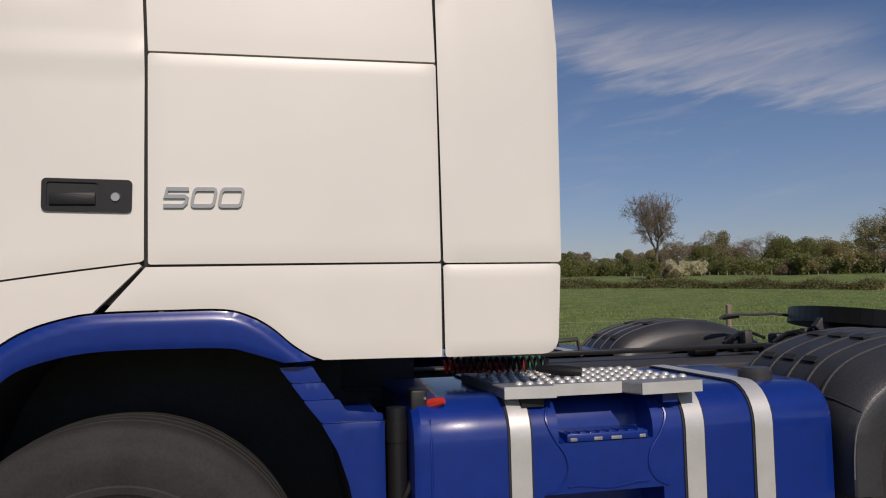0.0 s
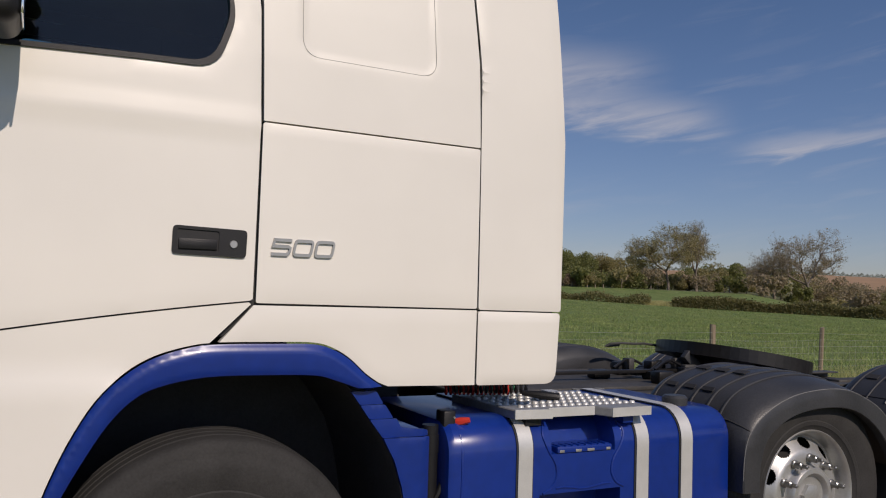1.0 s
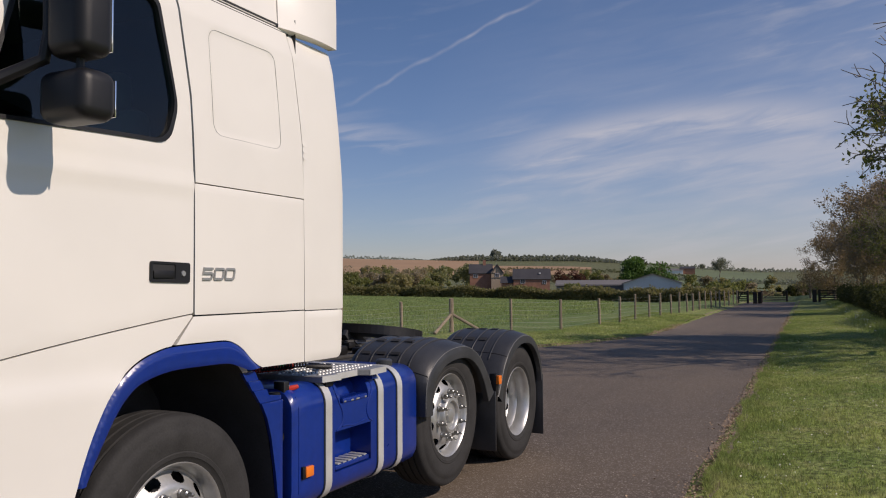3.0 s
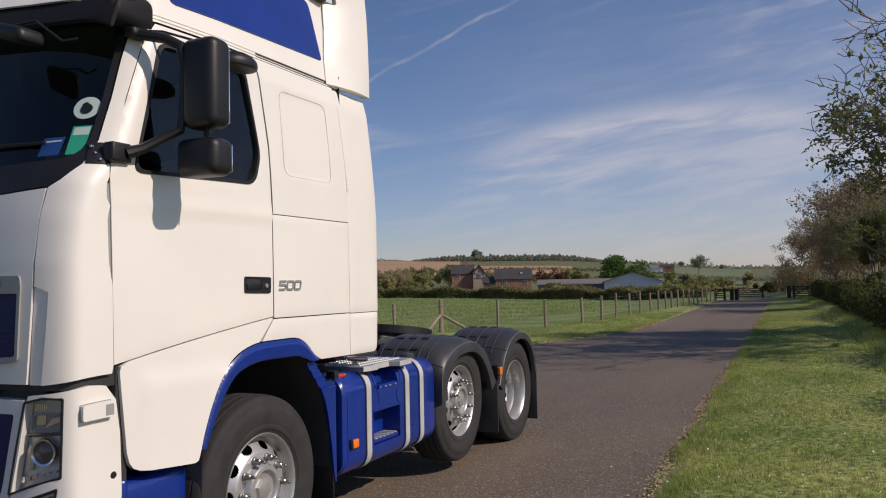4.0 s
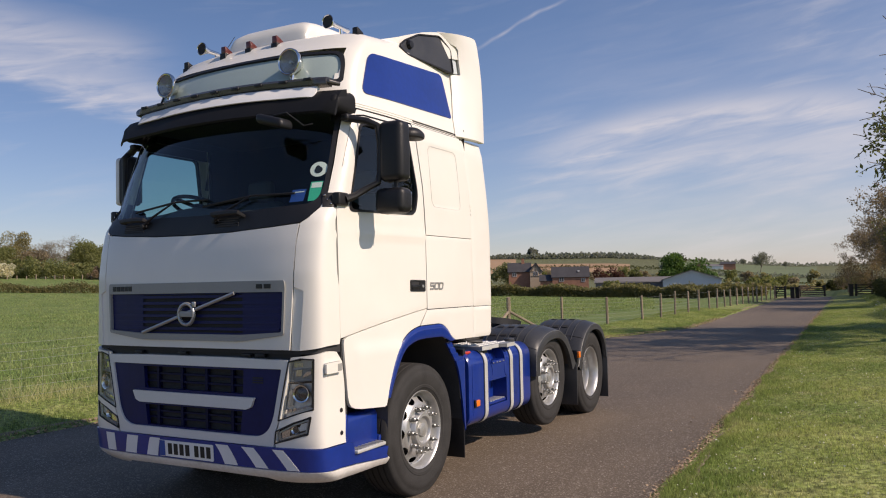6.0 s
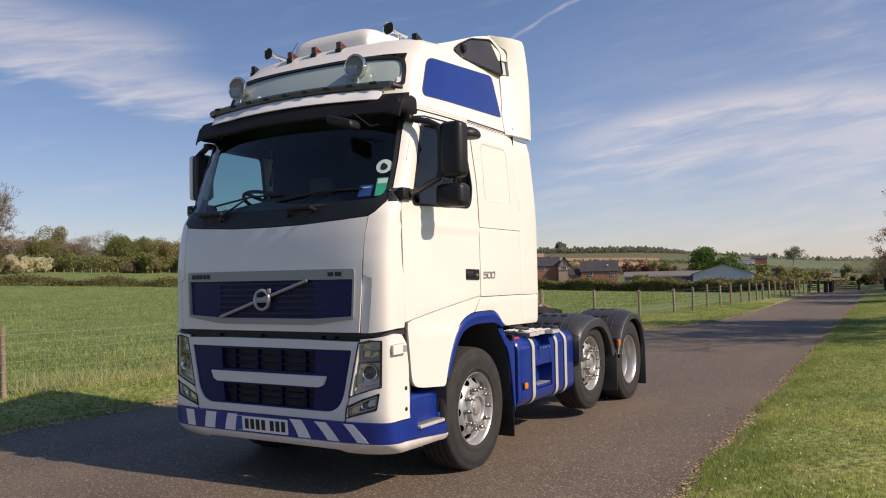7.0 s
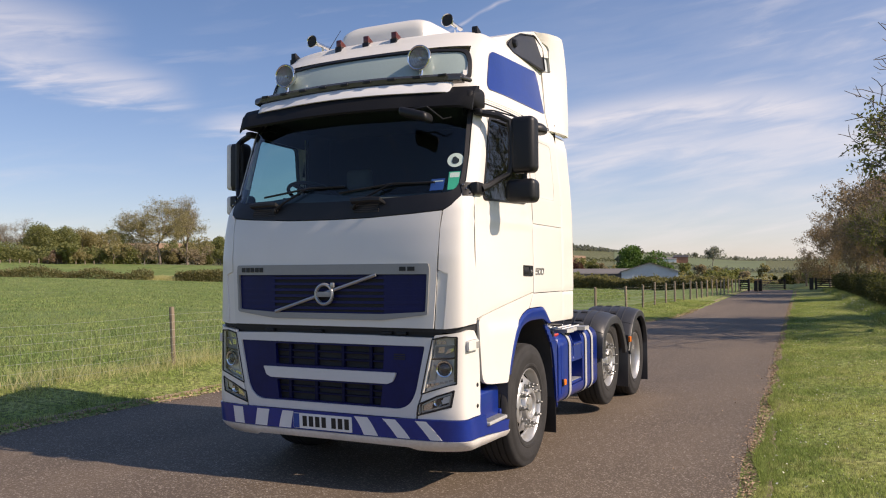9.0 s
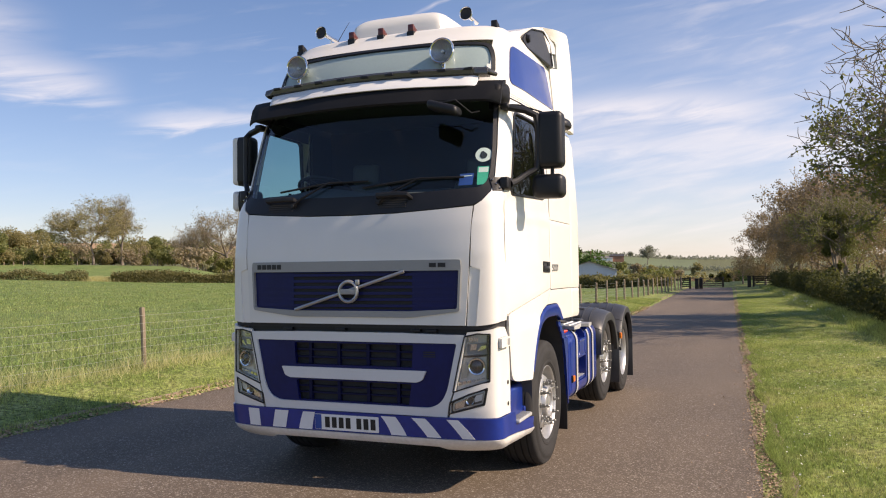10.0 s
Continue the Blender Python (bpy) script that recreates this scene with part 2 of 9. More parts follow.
M["lamp_glass"] = material("bulb_glass", (0.55, 0.56, 0.57), 0.08, metal=0.5, vary=0.05)
M["mirror"] = material("mirror_glass", (0.85, 0.86, 0.87), 0.02, metal=1.0, vary=0.01)
M["wood"] = material("weathered_post_wood", (0.36, 0.285, 0.20), 0.85, vary=0.3, scale=5, bump=0.4, bump_scale=40, dark=(0.16, 0.125, 0.09), stretch=(1, 1, 0.15))
M["wire"] = material("galvanised_wire", (0.52, 0.52, 0.46), 0.6, metal=0.2, vary=0.1)
M["bark"] = material("tree_bark", (0.27, 0.225, 0.18), 0.9, vary=0.3, scale=2, bump=0.3, bump_scale=30, dark=(0.13, 0.108, 0.085))


def asphalt():
    m = material("asphalt", (0.129, 0.098, 0.069), 0.74, vary=0.32, scale=0.35, bump=0.6, bump_scale=110, spec=0.4, fine=110)
    n, l = m.node_tree.nodes, m.node_tree.links
    b = n["Principled BSDF"]
    tc = next(k for k in n if k.bl_idname == "ShaderNodeTexCoord")
    vor = n.new("ShaderNodeTexVoronoi")
    vor.inputs["Scale"].default_value = 95
    l.new(tc.outputs["Object"], vor.inputs["Vector"])
    sep = n.new("ShaderNodeSeparateColor")
    l.new(vor.outputs["Color"], sep.inputs[0])
    gt = n.new("ShaderNodeMath"); gt.operation = "GREATER_THAN"; gt.inputs[1].default_value = 0.83
    l.new(sep.outputs[0], gt.inputs[0])
    # long wheel tracks and patches of wear along the lane
    mp = n.new("ShaderNodeMapping"); mp.inputs["Scale"].default_value = (0.05, 0.55, 1)
    l.new(tc.outputs["Object"], mp.inputs["Vector"])
    tr = n.new("ShaderNodeTexNoise"); tr.inputs["Scale"].default_value = 1.3; tr.inputs["Detail"].default_value = 4
    l.new(mp.outputs[0], tr.inputs["Vector"])
    trr = n.new("ShaderNodeMapRange")
    trr.inputs["From Min"].default_value, trr.inputs["From Max"].default_value = 0.35, 0.7
    trr.inputs["To Min"].default_value, trr.inputs["To Max"].default_value = 0.82, 1.2
    l.new(tr.outputs["Fac"], trr.inputs["Value"])
    src = b.inputs["Base Color"].links[0].from_socket
    mul = n.new("ShaderNodeVectorMath"); mul.operation = "SCALE"
    l.new(src, mul.inputs[0]); l.new(trr.outputs[0], mul.inputs["Scale"])
    mx = n.new("ShaderNodeMix"); mx.data_type = "RGBA"
    l.new(gt.outputs[0], mx.inputs["Factor"])
    l.new(mul.outputs[0], mx.inputs["A"])
    mx.inputs["B"].default_value = (0.26, 0.215, 0.17, 1)
    # a few larger pale chippings
    chip = n.new("ShaderNodeTexVoronoi"); chip.inputs["Scale"].default_value = 52
    l.new(tc.outputs["Object"], chip.inputs["Vector"])
    csep = n.new("ShaderNodeSeparateColor"); l.new(chip.outputs["Color"], csep.inputs[0])
    far_chip = n.new("ShaderNodeMath"); far_chip.operation = "LESS_THAN"; far_chip.inputs[1].default_value = 0.36
    l.new(chip.outputs["Distance"], far_chip.inputs[0])
    rare = n.new("ShaderNodeMath"); rare.operation = "GREATER_THAN"; rare.inputs[1].default_value = 0.965
    l.new(csep.outputs[1], rare.inputs[0])
    both = n.new("ShaderNodeMath"); both.operation = "MULTIPLY"
    l.new(far_chip.outputs[0], both.inputs[0]); l.new(rare.outputs[0], both.inputs[1])
    mx2 = n.new("ShaderNodeMix"); mx2.data_type = "RGBA"
    l.new(both.outputs[0], mx2.inputs["Factor"]); l.new(mx.outputs["Result"], mx2.inputs["A"])
    mx2.inputs["B"].default_value = (0.44, 0.39, 0.33, 1)
    l.new(mx2.outputs["Result"], b.inputs["Base Color"])
    return m


M["asphalt"] = asphalt()
M["soil"] = material("dry_soil_edge", (0.36, 0.27, 0.185), 0.95, vary=0.25, scale=7, bump=0.8, bump_scale=60, dark=(0.17, 0.12, 0.08))
M["litter"] = material("dead_leaf_litter", (0.50, 0.37, 0.25), 0.9, vary=0.3, scale=40, dark=(0.30, 0.20, 0.125), island=0.8)
M["petal"] = material("white_flower", (0.75, 0.74, 0.62), 0.7, vary=0.1, island=0.5)


def turf(name, lush, pale, dry, blade=False, relief=0.0):
    """Grass in patches of lush green, pale green and dry straw, the same on ground and blades."""
    m = material(name, pale, 0.75 if blade else 0.9, spec=0.2, bump=relief, bump_scale=45)
    n, l = m.node_tree.nodes, m.node_tree.links
    b = n["Principled BSDF"]
    tc = next(k for k in n if k.bl_idname == "ShaderNodeTexCoord")
    fac = []
    for scale, lo, hi in ((0.55, 0.36, 0.66), (3.2, 0.50, 0.74), (17.0, 0.36, 0.64)):
        t = n.new("ShaderNodeTexNoise"); t.inputs["Scale"].default_value, t.inputs["Detail"].default_value = scale, 5
        l.new(tc.outputs["Object"], t.inputs["Vector"])
        r = n.new("ShaderNodeMapRange"); r.inputs["From Min"].default_value, r.inputs["From Max"].default_value = lo, hi
        l.new(t.outputs["Fac"], r.inputs["Value"])
        fac.append(r.outputs[0])
    c1 = n.new("ShaderNodeMix"); c1.data_type = "RGBA"
    c1.inputs["A"].default_value, c1.inputs["B"].default_value = (*lush, 1), (*pale, 1)
    l.new(fac[0], c1.inputs["Factor"])
    c2 = n.new("ShaderNodeMix"); c2.data_type = "RGBA"
    c2.inputs["B"].default_value = (*dry, 1)
    half = n.new("ShaderNodeMath"); half.operation = "MULTIPLY"; half.inputs[1].default_value = 0.5
    l.new(fac[1], half.inputs[0]); l.new(half.outputs[0], c2.inputs["Factor"])
    l.new(c1.outputs["Result"], c2.inputs["A"])
    src = fac[2]
    if blade:
        geo = n.new("ShaderNodeNewGeometry")
        tuft = n.new("ShaderNodeMix"); tuft.inputs["Factor"].default_value = 0.68
        l.new(fac[2], tuft.inputs["A"]); l.new(geo.outputs["Random Per Island"], tuft.inputs["B"])
        src = tuft.outputs["Result"]
    amp = n.new("ShaderNodeMapRange"); amp.inputs["To Min"].default_value, amp.inputs["To Max"].default_value = 0.36, 1.64
    l.new(src, amp.inputs["Value"])
    sc = n.new("ShaderNodeVectorMath"); sc.operation = "SCALE"
    l.new(c2.outputs["Result"], sc.inputs[0]); l.new(amp.outputs[0], sc.inputs["Scale"])
    l.new(sc.outputs[0], b.inputs["Base Color"])
    if blade:
        tr = n.new("ShaderNodeBsdfTranslucent")
        l.new(sc.outputs[0], tr.inputs["Color"])
        mx = n.new("ShaderNodeMixShader"); mx.inputs[0].default_value = 0.45
        l.new(b.outputs[0], mx.inputs[1]); l.new(tr.outputs[0], mx.inputs[2])
        l.new(mx.outputs[0], n["Material Output"].inputs[0])
    return m


M["verge"] = turf("mown_grass_ground", (0.148, 0.196, 0.052), (0.255, 0.284, 0.092), (0.365, 0.335, 0.152), relief=0.6)
M["grass"] = turf("grass_blades", (0.228, 0.304, 0.082), (0.395, 0.440, 0.138), (0.60, 0.54, 0.28), blade=True)
M["field"] = turf("pasture_ground", (0.108, 0.168, 0.049), (0.170, 0.215, 0.073), (0.20, 0.185, 0.078), relief=0.6)
M["pasture"] = turf("pasture_blades", (0.222, 0.312, 0.096), (0.35, 0.405, 0.148), (0.43, 0.39, 0.195), blade=True)
M["far_land"] = turf("far_farmland", (0.105, 0.120, 0.055), (0.150, 0.155, 0.075), (0.20, 0.165, 0.10))
M["grass_dry"] = leaf_material("dry_grass", (0.62, 0.56, 0.33), (0.36, 0.37, 0.16))
M["field_hedge"] = leaf_material("field_hedge_leaves", (0.25, 0.225, 0.105), (0.105, 0.10, 0.046))
M["visor"] = material("matt_black_visor", (0.010, 0.010, 0.011), 0.6, spec=0.22, vary=0.2, scale=5)
M["lip"] = material("scuffed_white_lip", (0.79, 0.765, 0.72), 0.42, vary=0.1, scale=5, fine=40, bump=0.06, bump_scale=20, dark=(0.60, 0.575, 0.53), coat=0.2)
M["hedge"] = leaf_material("hedge_leaves", (0.082, 0.086, 0.032), (0.030, 0.036, 0.013))
M["leaf"] = leaf_material("young_leaves", (0.33, 0.32, 0.17), (0.16, 0.165, 0.085))
M["leaf_green"] = leaf_material("fresh_green_leaves", (0.10, 0.175, 0.042), (0.040, 0.078, 0.020))
M["leaf_brown"] = leaf_material("brown_spring_leaves", (0.32, 0.232, 0.165), (0.15, 0.108, 0.078))
M["leaf_olive"] = leaf_material("olive_green_leaves", (0.20, 0.205, 0.075), (0.085, 0.092, 0.034))
M["leaf_red"] = leaf_material("copper_leaves", (0.11, 0.045, 0.035), (0.045, 0.022, 0.018))
# haze painted in: paler leaf tones for plants beyond the field
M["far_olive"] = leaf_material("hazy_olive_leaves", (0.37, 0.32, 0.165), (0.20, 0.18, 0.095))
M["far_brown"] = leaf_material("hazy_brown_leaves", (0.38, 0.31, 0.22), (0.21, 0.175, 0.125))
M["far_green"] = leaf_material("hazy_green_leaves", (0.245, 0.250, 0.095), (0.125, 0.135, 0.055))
# skyline woods: paler, greyer leaves with distance haze in the colour
M["leaf_far"] = leaf_material("hazy_wood_leaves", (0.24, 0.25, 0.215), (0.145, 0.157, 0.14))
M["blossom"] = leaf_material("pale_blossom", (0.78, 0.73, 0.62), (0.40, 0.37, 0.27))
M["brown_field"] = material("ploughed_field", (0.36, 0.225, 0.122), 0.95, vary=0.12, scale=0.02, fine=0.6)
M["green_field"] = material("far_green_field", (0.125, 0.155, 0.068), 0.95, vary=0.15, scale=0.02, fine=0.5)
M["brick"] = material("red_brick", (0.30, 0.15, 0.10), 0.9, vary=0.25, scale=1, fine=8)
M["render_cream"] = material("cream_render", (0.42, 0.33, 0.24), 0.9, vary=0.08, scale=1)
M["slate"] = material("slate_roof", (0.052, 0.050, 0.054), 0.7, vary=0.25, scale=0.7, fine=6)
M["barn_wall"] = material("blue_grey_sheet_wall", (0.52, 0.57, 0.60), 0.6, vary=0.08, scale=0.5, fine=5)
M["barn_roof"] = material("fibre_cement_roof", (0.17, 0.16, 0.155), 0.8, vary=0.12, scale=0.5, fine=4)


def thin_glass(name, tint, gloss=0.055):
    """A thin pane: tinted see-through with a mirror share that grows at grazing angles."""
    m = bpy.data.materials.new(name)
    m.use_nodes = True
    n, l = m.node_tree.nodes, m.node_tree.links
    n.remove(n["Principled BSDF"])
    t = n.new("ShaderNodeBsdfTransparent"); t.inputs[0].default_value = (*tint, 1)
    g = n.new("ShaderNodeBsdfGlossy"); g.inputs["Roughness"].default_value = 0.01
    lw = n.new("ShaderNodeLayerWeight"); lw.inputs["Blend"].default_value = 0.5
    pw = n.new("ShaderNodeMath"); pw.operation = "POWER"; pw.inputs[1].default_value = 4.0
    l.new(lw.outputs["Facing"], pw.inputs[0])
    f = n.new("ShaderNodeMapRange"); f.inputs["To Min"].default_value = gloss; f.inputs["To Max"].default_value = 0.95
    l.new(pw.outputs[0], f.inputs["Value"])
    mx = n.new("ShaderNodeMixShader")
    l.new(f.outputs[0], mx.inputs[0]); l.new(t.outputs[0], mx.inputs[1]); l.new(g.outputs[0], mx.inputs[2])
    l.new(mx.outputs[0], n["Material Output"].inputs[0])
    return m


M["screen_glass"] = thin_glass("windscreen_glass", (0.66, 0.80, 0.78))
M["side_glass"] = thin_glass("door_glass", (0.42, 0.62, 0.62))
M["sign_glass"] = material("frosted_sign_panel", (0.35, 0.43, 0.41), 0.14, vary=0.05, scale=2, coat=0.5)
M["lens"] = thin_glass("clear_lens", (0.93, 0.95, 0.96))


# ---- mesh helpers ----
def finish(me, mats, smooth=True, angle=35):
    for m in (mats if isinstance(mats, (list, tuple)) else [mats]):
        me.materials.append(m)
    if smooth:
        me.shade_smooth()
        me.set_sharp_from_angle(angle=radians(angle))
    return me


def part(name, bm, mat, parent=None, label="", smooth=True, angle=35):
    """One bmesh as one mesh object under a thing or a part."""
    me = bpy.data.meshes.new(name)
    bm.to_mesh(me)
    bm.free()
    finish(me, mat, smooth, angle)
    ob = new(name, me)
    if parent is not None:
        ob.parent = parent
        ob.matrix_parent_inverse = parent.matrix_world.inverted()
    if label:
        ob["label"] = label
    return ob


def soup(name, verts, faces, mat, parent=None, smooth=False):
    """A mesh out of arrays of corners and of three- or four-cornered faces."""
    verts, faces = np.asarray(verts, dtype=np.float32), np.asarray(faces, dtype=np.int32)
    k = faces.shape[1]
    me = bpy.data.meshes.new(name)
    me.vertices.add(len(verts))
    me.vertices.foreach_set("co", verts.ravel())
    me.loops.add(len(faces) * k)
    me.loops.foreach_set("vertex_index", faces.ravel())
    me.polygons.add(len(faces))
    me.polygons.foreach_set("loop_start", np.arange(0, len(faces) * k, k, dtype=np.int32))
    me.update(calc_edges=True)
    me.validate()
    me.materials.append(mat)
    if smooth:
        me.shade_smooth()
    ob = new(name, me)
    if parent is not None:
        ob.parent = parent
        ob.matrix_parent_inverse = parent.matrix_world.inverted()
    return ob


def box_bm(x0, x1, y0, y1, z0, z1, bevel=0.0, segs=2, bm=None):
    own = bmesh.new()
    bmesh.ops.create_cube(own, size=1)
    for v in own.verts:
        v.co = Vector(((x0 + x1) / 2 + v.co.x * (x1 - x0), (y0 + y1) / 2 + v.co.y * (y1 - y0), (z0 + z1) / 2 + v.co.z * (z1 - z0)))
    if bevel:
        bmesh.ops.bevel(own, geom=own.edges[:], offset=bevel, segments=segs, affect="EDGES", profile=0.5)
    return own if bm is None else join(bm, own)


def join(bm, other):
    """Adds a second bmesh to the first."""
    me = bpy.data.meshes.new("tmp")
    other.to_mesh(me)
    other.free()
    bm.from_mesh(me)
    bpy.data.meshes.remove(me)
    return bm


def tube_bm(points, radius, sides=8, bm=None, cap=True):
    """A round bar along points; radius may be a list."""
    bm = bmesh.new() if bm is None else bm
    pts = [Vector(p) for p in points]
    rad = radius if isinstance(radius, (list, tuple)) else [radius] * len(pts)
    rings, ref = [], None
    for i, p in enumerate(pts):
        d = (pts[min(i + 1, len(pts) - 1)] - pts[max(i - 1, 0)]).normalized()
        if ref is None:
            ref = d.orthogonal().normalized()
        ref = (ref - d * ref.dot(d)).normalized()
        o = d.cross(ref)
        rings.append([bm.verts.new(p + (ref * math.cos(a) + o * math.sin(a)) * rad[i]) for a in [2 * math.pi * k / sides for k in range(sides)]])
    for a, b in zip(rings, rings[1:]):
        for k in range(sides):
            bm.faces.new((a[k], a[(k + 1) % sides], b[(k + 1) % sides], b[k]))
    if cap:
        bm.faces.new(rings[0][::-1])
        bm.faces.new(rings[-1])
    return bm


def lathe_bm(profile, axis_point, axis="y", sides=48, bm=None):
    """Turns (radius, along) pairs about an axis through axis_point. Along grows in +axis."""
    bm = bmesh.new() if bm is None else bm
    c = Vector(axis_point)
    rings = []
    for r, a in profile:
        ring = []
        for k in range(sides):
            t = 2 * math.pi * k / sides
            u, v = max(r, 1e-4) * math.cos(t), max(r, 1e-4) * math.sin(t)
            off = {"y": Vector((u, a, v)), "x": Vector((a, u, v)), "z": Vector((u, v, a))}[axis]
            ring.append(bm.verts.new(c + off))
        rings.append(ring)
    for a, b in zip(rings, rings[1:]):
        for k in range(sides):
            bm.faces.new((a[k], a[(k + 1) % sides], b[(k + 1) % sides], b[k]))
    bmesh.ops.recalc_face_normals(bm, faces=bm.faces[:])
    return bm


def rounded(pts, r, n=5):
    """A closed outline with its corners rounded; r is one radius or one for each corner."""
    out = []
    pts = [Vector((p[0], p[1], 0)) for p in pts]
    rs = r if isinstance(r, (list, tuple)) else [r] * len(pts)
    for i, p in enumerate(pts):
        a, b = pts[i - 1] - p, pts[(i + 1) % len(pts)] - p
        k = min(rs[i], a.length * 0.48, b.length * 0.48)
        if k < 1e-4:
            out.append((p.x, p.y))
            continue
        s, e = p + a.normalized() * k, p + b.normalized() * k
        for j in range(n + 1):
            t = j / n
            q = s * (1 - t) ** 2 + p * 2 * t * (1 - t) + e * t ** 2
            out.append((q.x, q.y))
    return out


def smooth01(v):
    v = np.clip(v, 0, 1)
    return v * v * (3 - 2 * v)
# ---- ground ----
def near_edge(x):
    return 0.56 + 0.0247 * x + 0.010 * np.sin(x * 2.1) + 0.007 * np.sin(x * 5.3 + 1)


def far_edge(x):
    t = smooth01((np.asarray(x, dtype=float) - 9.0) / 12.5)
    u = smooth01((-np.asarray(x, dtype=float) - 9.0) / 14.0)
    lane = 0.56 + 0.0247 * x + 3.45
    return 7.55 * (1 - np.maximum(t, u)) + lane * np.maximum(t, u) + 0.03 * np.sin(x * 1.7 + 2) + 0.02 * np.sin(x * 4.4)


FIELD_Y = [-400, -40, -10, 9.4, 25, 47, 66, 90, 140, 400]
FIELD_Z = [1.5, 0.4, 0.12, 0.12, 0.0, 0.22, 0.75, 1.95, 4.6, 10.0]
AZ = [-180, -90, -45, -12, 0, 5, 8, 13, 17, 25, 32, 41, 50, 60, 70, 90, 135, 180]
EL_NEAR = [-0.4, -0.4, -0.5, -1.1, -1.6, -1.5, -1.45, -1.3, -1.1, -0.8, -0.55, -0.3, -0.1, 0.1, 0.25, 0.3, 0.0, -0.4]
EL_SKY = [0.9, 0.9, 0.9, 0.6, 0.55, 0.62, 0.85, 1.35, 1.55, 1.62, 1.75, 2.0, 2.0, 2.1, 2.2, 2.2, 1.2, 0.9]


def land_z(x, y):
    """The height of the open land: verges by the road, the field, and the hills behind."""
    x, y = np.asarray(x, dtype=float), np.asarray(y, dtype=float)
    near = np.interp(y, FIELD_Y, FIELD_Z)
    out = np.maximum(near_edge(x) - y, y - far_edge(x))
    lift = 0.03 + 0.09 * smooth01(out / 2.2)
    near = np.where(np.abs(y) < 30, near * smooth01(np.abs(out) / 3) * (out > 0) + lift * (1 - smooth01(out / 3)), near)
    near = near - 0.30 * smooth01((x - 28) / 42) * smooth01((out - 2.5) / 5) * (y > 5)
    near = np.where(out < 0.0, np.maximum(-0.06, -0.3 * (-out) + 0.03), near)
    r = np.hypot(x + 3, y)
    az = np.degrees(np.arctan2(y, x + 3))
    e0, e1 = np.interp(az, AZ, EL_NEAR), np.interp(az, AZ, EL_SKY)
    k = np.clip((r - 110) / 760, 0, 1) ** 0.85
    el = e0 + (e1 - e0) * k - 0.25 * np.exp(-((r - 190) / 70) ** 2)
    el = el + 0.85 * np.interp(az, [36, 41, 80, 100], [0, 1, 1, 0]) * smooth01((r - 100) / 26) * (1 - smooth01((r - 180) / 300))
    far = 1.5 + np.minimum(r, 1000) * np.tan(np.radians(el)) + 0.8 * np.sin(x * 0.013) * np.clip((r - 200) / 300, 0, 1)
    w = smooth01((r - 85) / 45)
    return near * (1 - w) + far * w


def spaced(*spans):
    out = []
    for a, b, n in spans:
        out += list(np.linspace(a, b, n, endpoint=False))
    return np.array(out + [spans[-1][1]])


gx = spaced((-2000, -400, 12), (-400, -60, 16), (-60, -12, 24), (-12, 40, 208), (40, 110, 90), (110, 300, 40), (300, 1000, 50), (1000, 2500, 12))
gy = spaced((-2000, -300, 12), (-300, -30, 22), (-30, -4, 26), (-4, 12, 160), (12, 110, 90), (110, 300, 40), (300, 1000, 40), (1000, 2500, 12))
gxx, gyy = np.meshgrid(gx, gy)
gzz = land_z(gxx, gyy)
gn = len(gx)
gi = np.arange(len(gy) - 1)[:, None] * gn + np.arange(gn - 1)[None, :]
ground = soup("ground", np.stack([gxx, gyy, gzz], -1).reshape(-1, 3), np.stack([gi, gi + 1, gi + gn + 1, gi + gn], -1).reshape(-1, 4), M["verge"], smooth=True)
ground.data.materials.append(M["field"])
ground.data.materials.append(M["far_land"])
gcx, gcy = (gx[:-1] + gx[1:]) / 2, (gy[:-1] + gy[1:]) / 2
gmx, gmy = np.meshgrid(gcx, gcy)
zone = np.where(np.hypot(gmx + 3, gmy) > np.where(gmy > 0.75 * gmx, 127, 112), 2, np.where(gmy > np.interp(gmx, [-400, 17, 20, 56, 60, 400], [9.4, 9.4, 6.6, 5.6, 5.6, 5.6]), 1, 0)).astype(np.int32)
ground.data.polygons.foreach_set("material_index", zone.ravel())
tagged(ground, "short green grass of verges, fields and hills", "grass", kind="structure")

# the road: a lane that widens to a lay-by where the lorry stands
rx = spaced((-60, -12, 60), (-12, 40, 260), (40, 75, 60))
ru = np.linspace(0, 1, 13)
rv, ry0, ry1 = [], near_edge(rx) - 0.05, far_edge(rx) + 0.05
for u in ru:
    yy = ry0 * (1 - u) + ry1 * u
    rv.append(np.stack([rx, yy, 0.0 * rx - 0.05 * smooth01((rx - 58) / 17) * 14], -1))
rv = np.concatenate(rv)
rn = len(rx)
ri = np.arange(len(ru) - 1)[:, None] * rn + np.arange(rn - 1)[None, :]
road = soup("road", rv, np.stack([ri, ri + 1, ri + rn + 1, ri + rn], -1).reshape(-1, 4), M["asphalt"], smooth=True)
tagged(road, "worn dark grey-brown asphalt lane with a lay-by", "road", kind="structure")


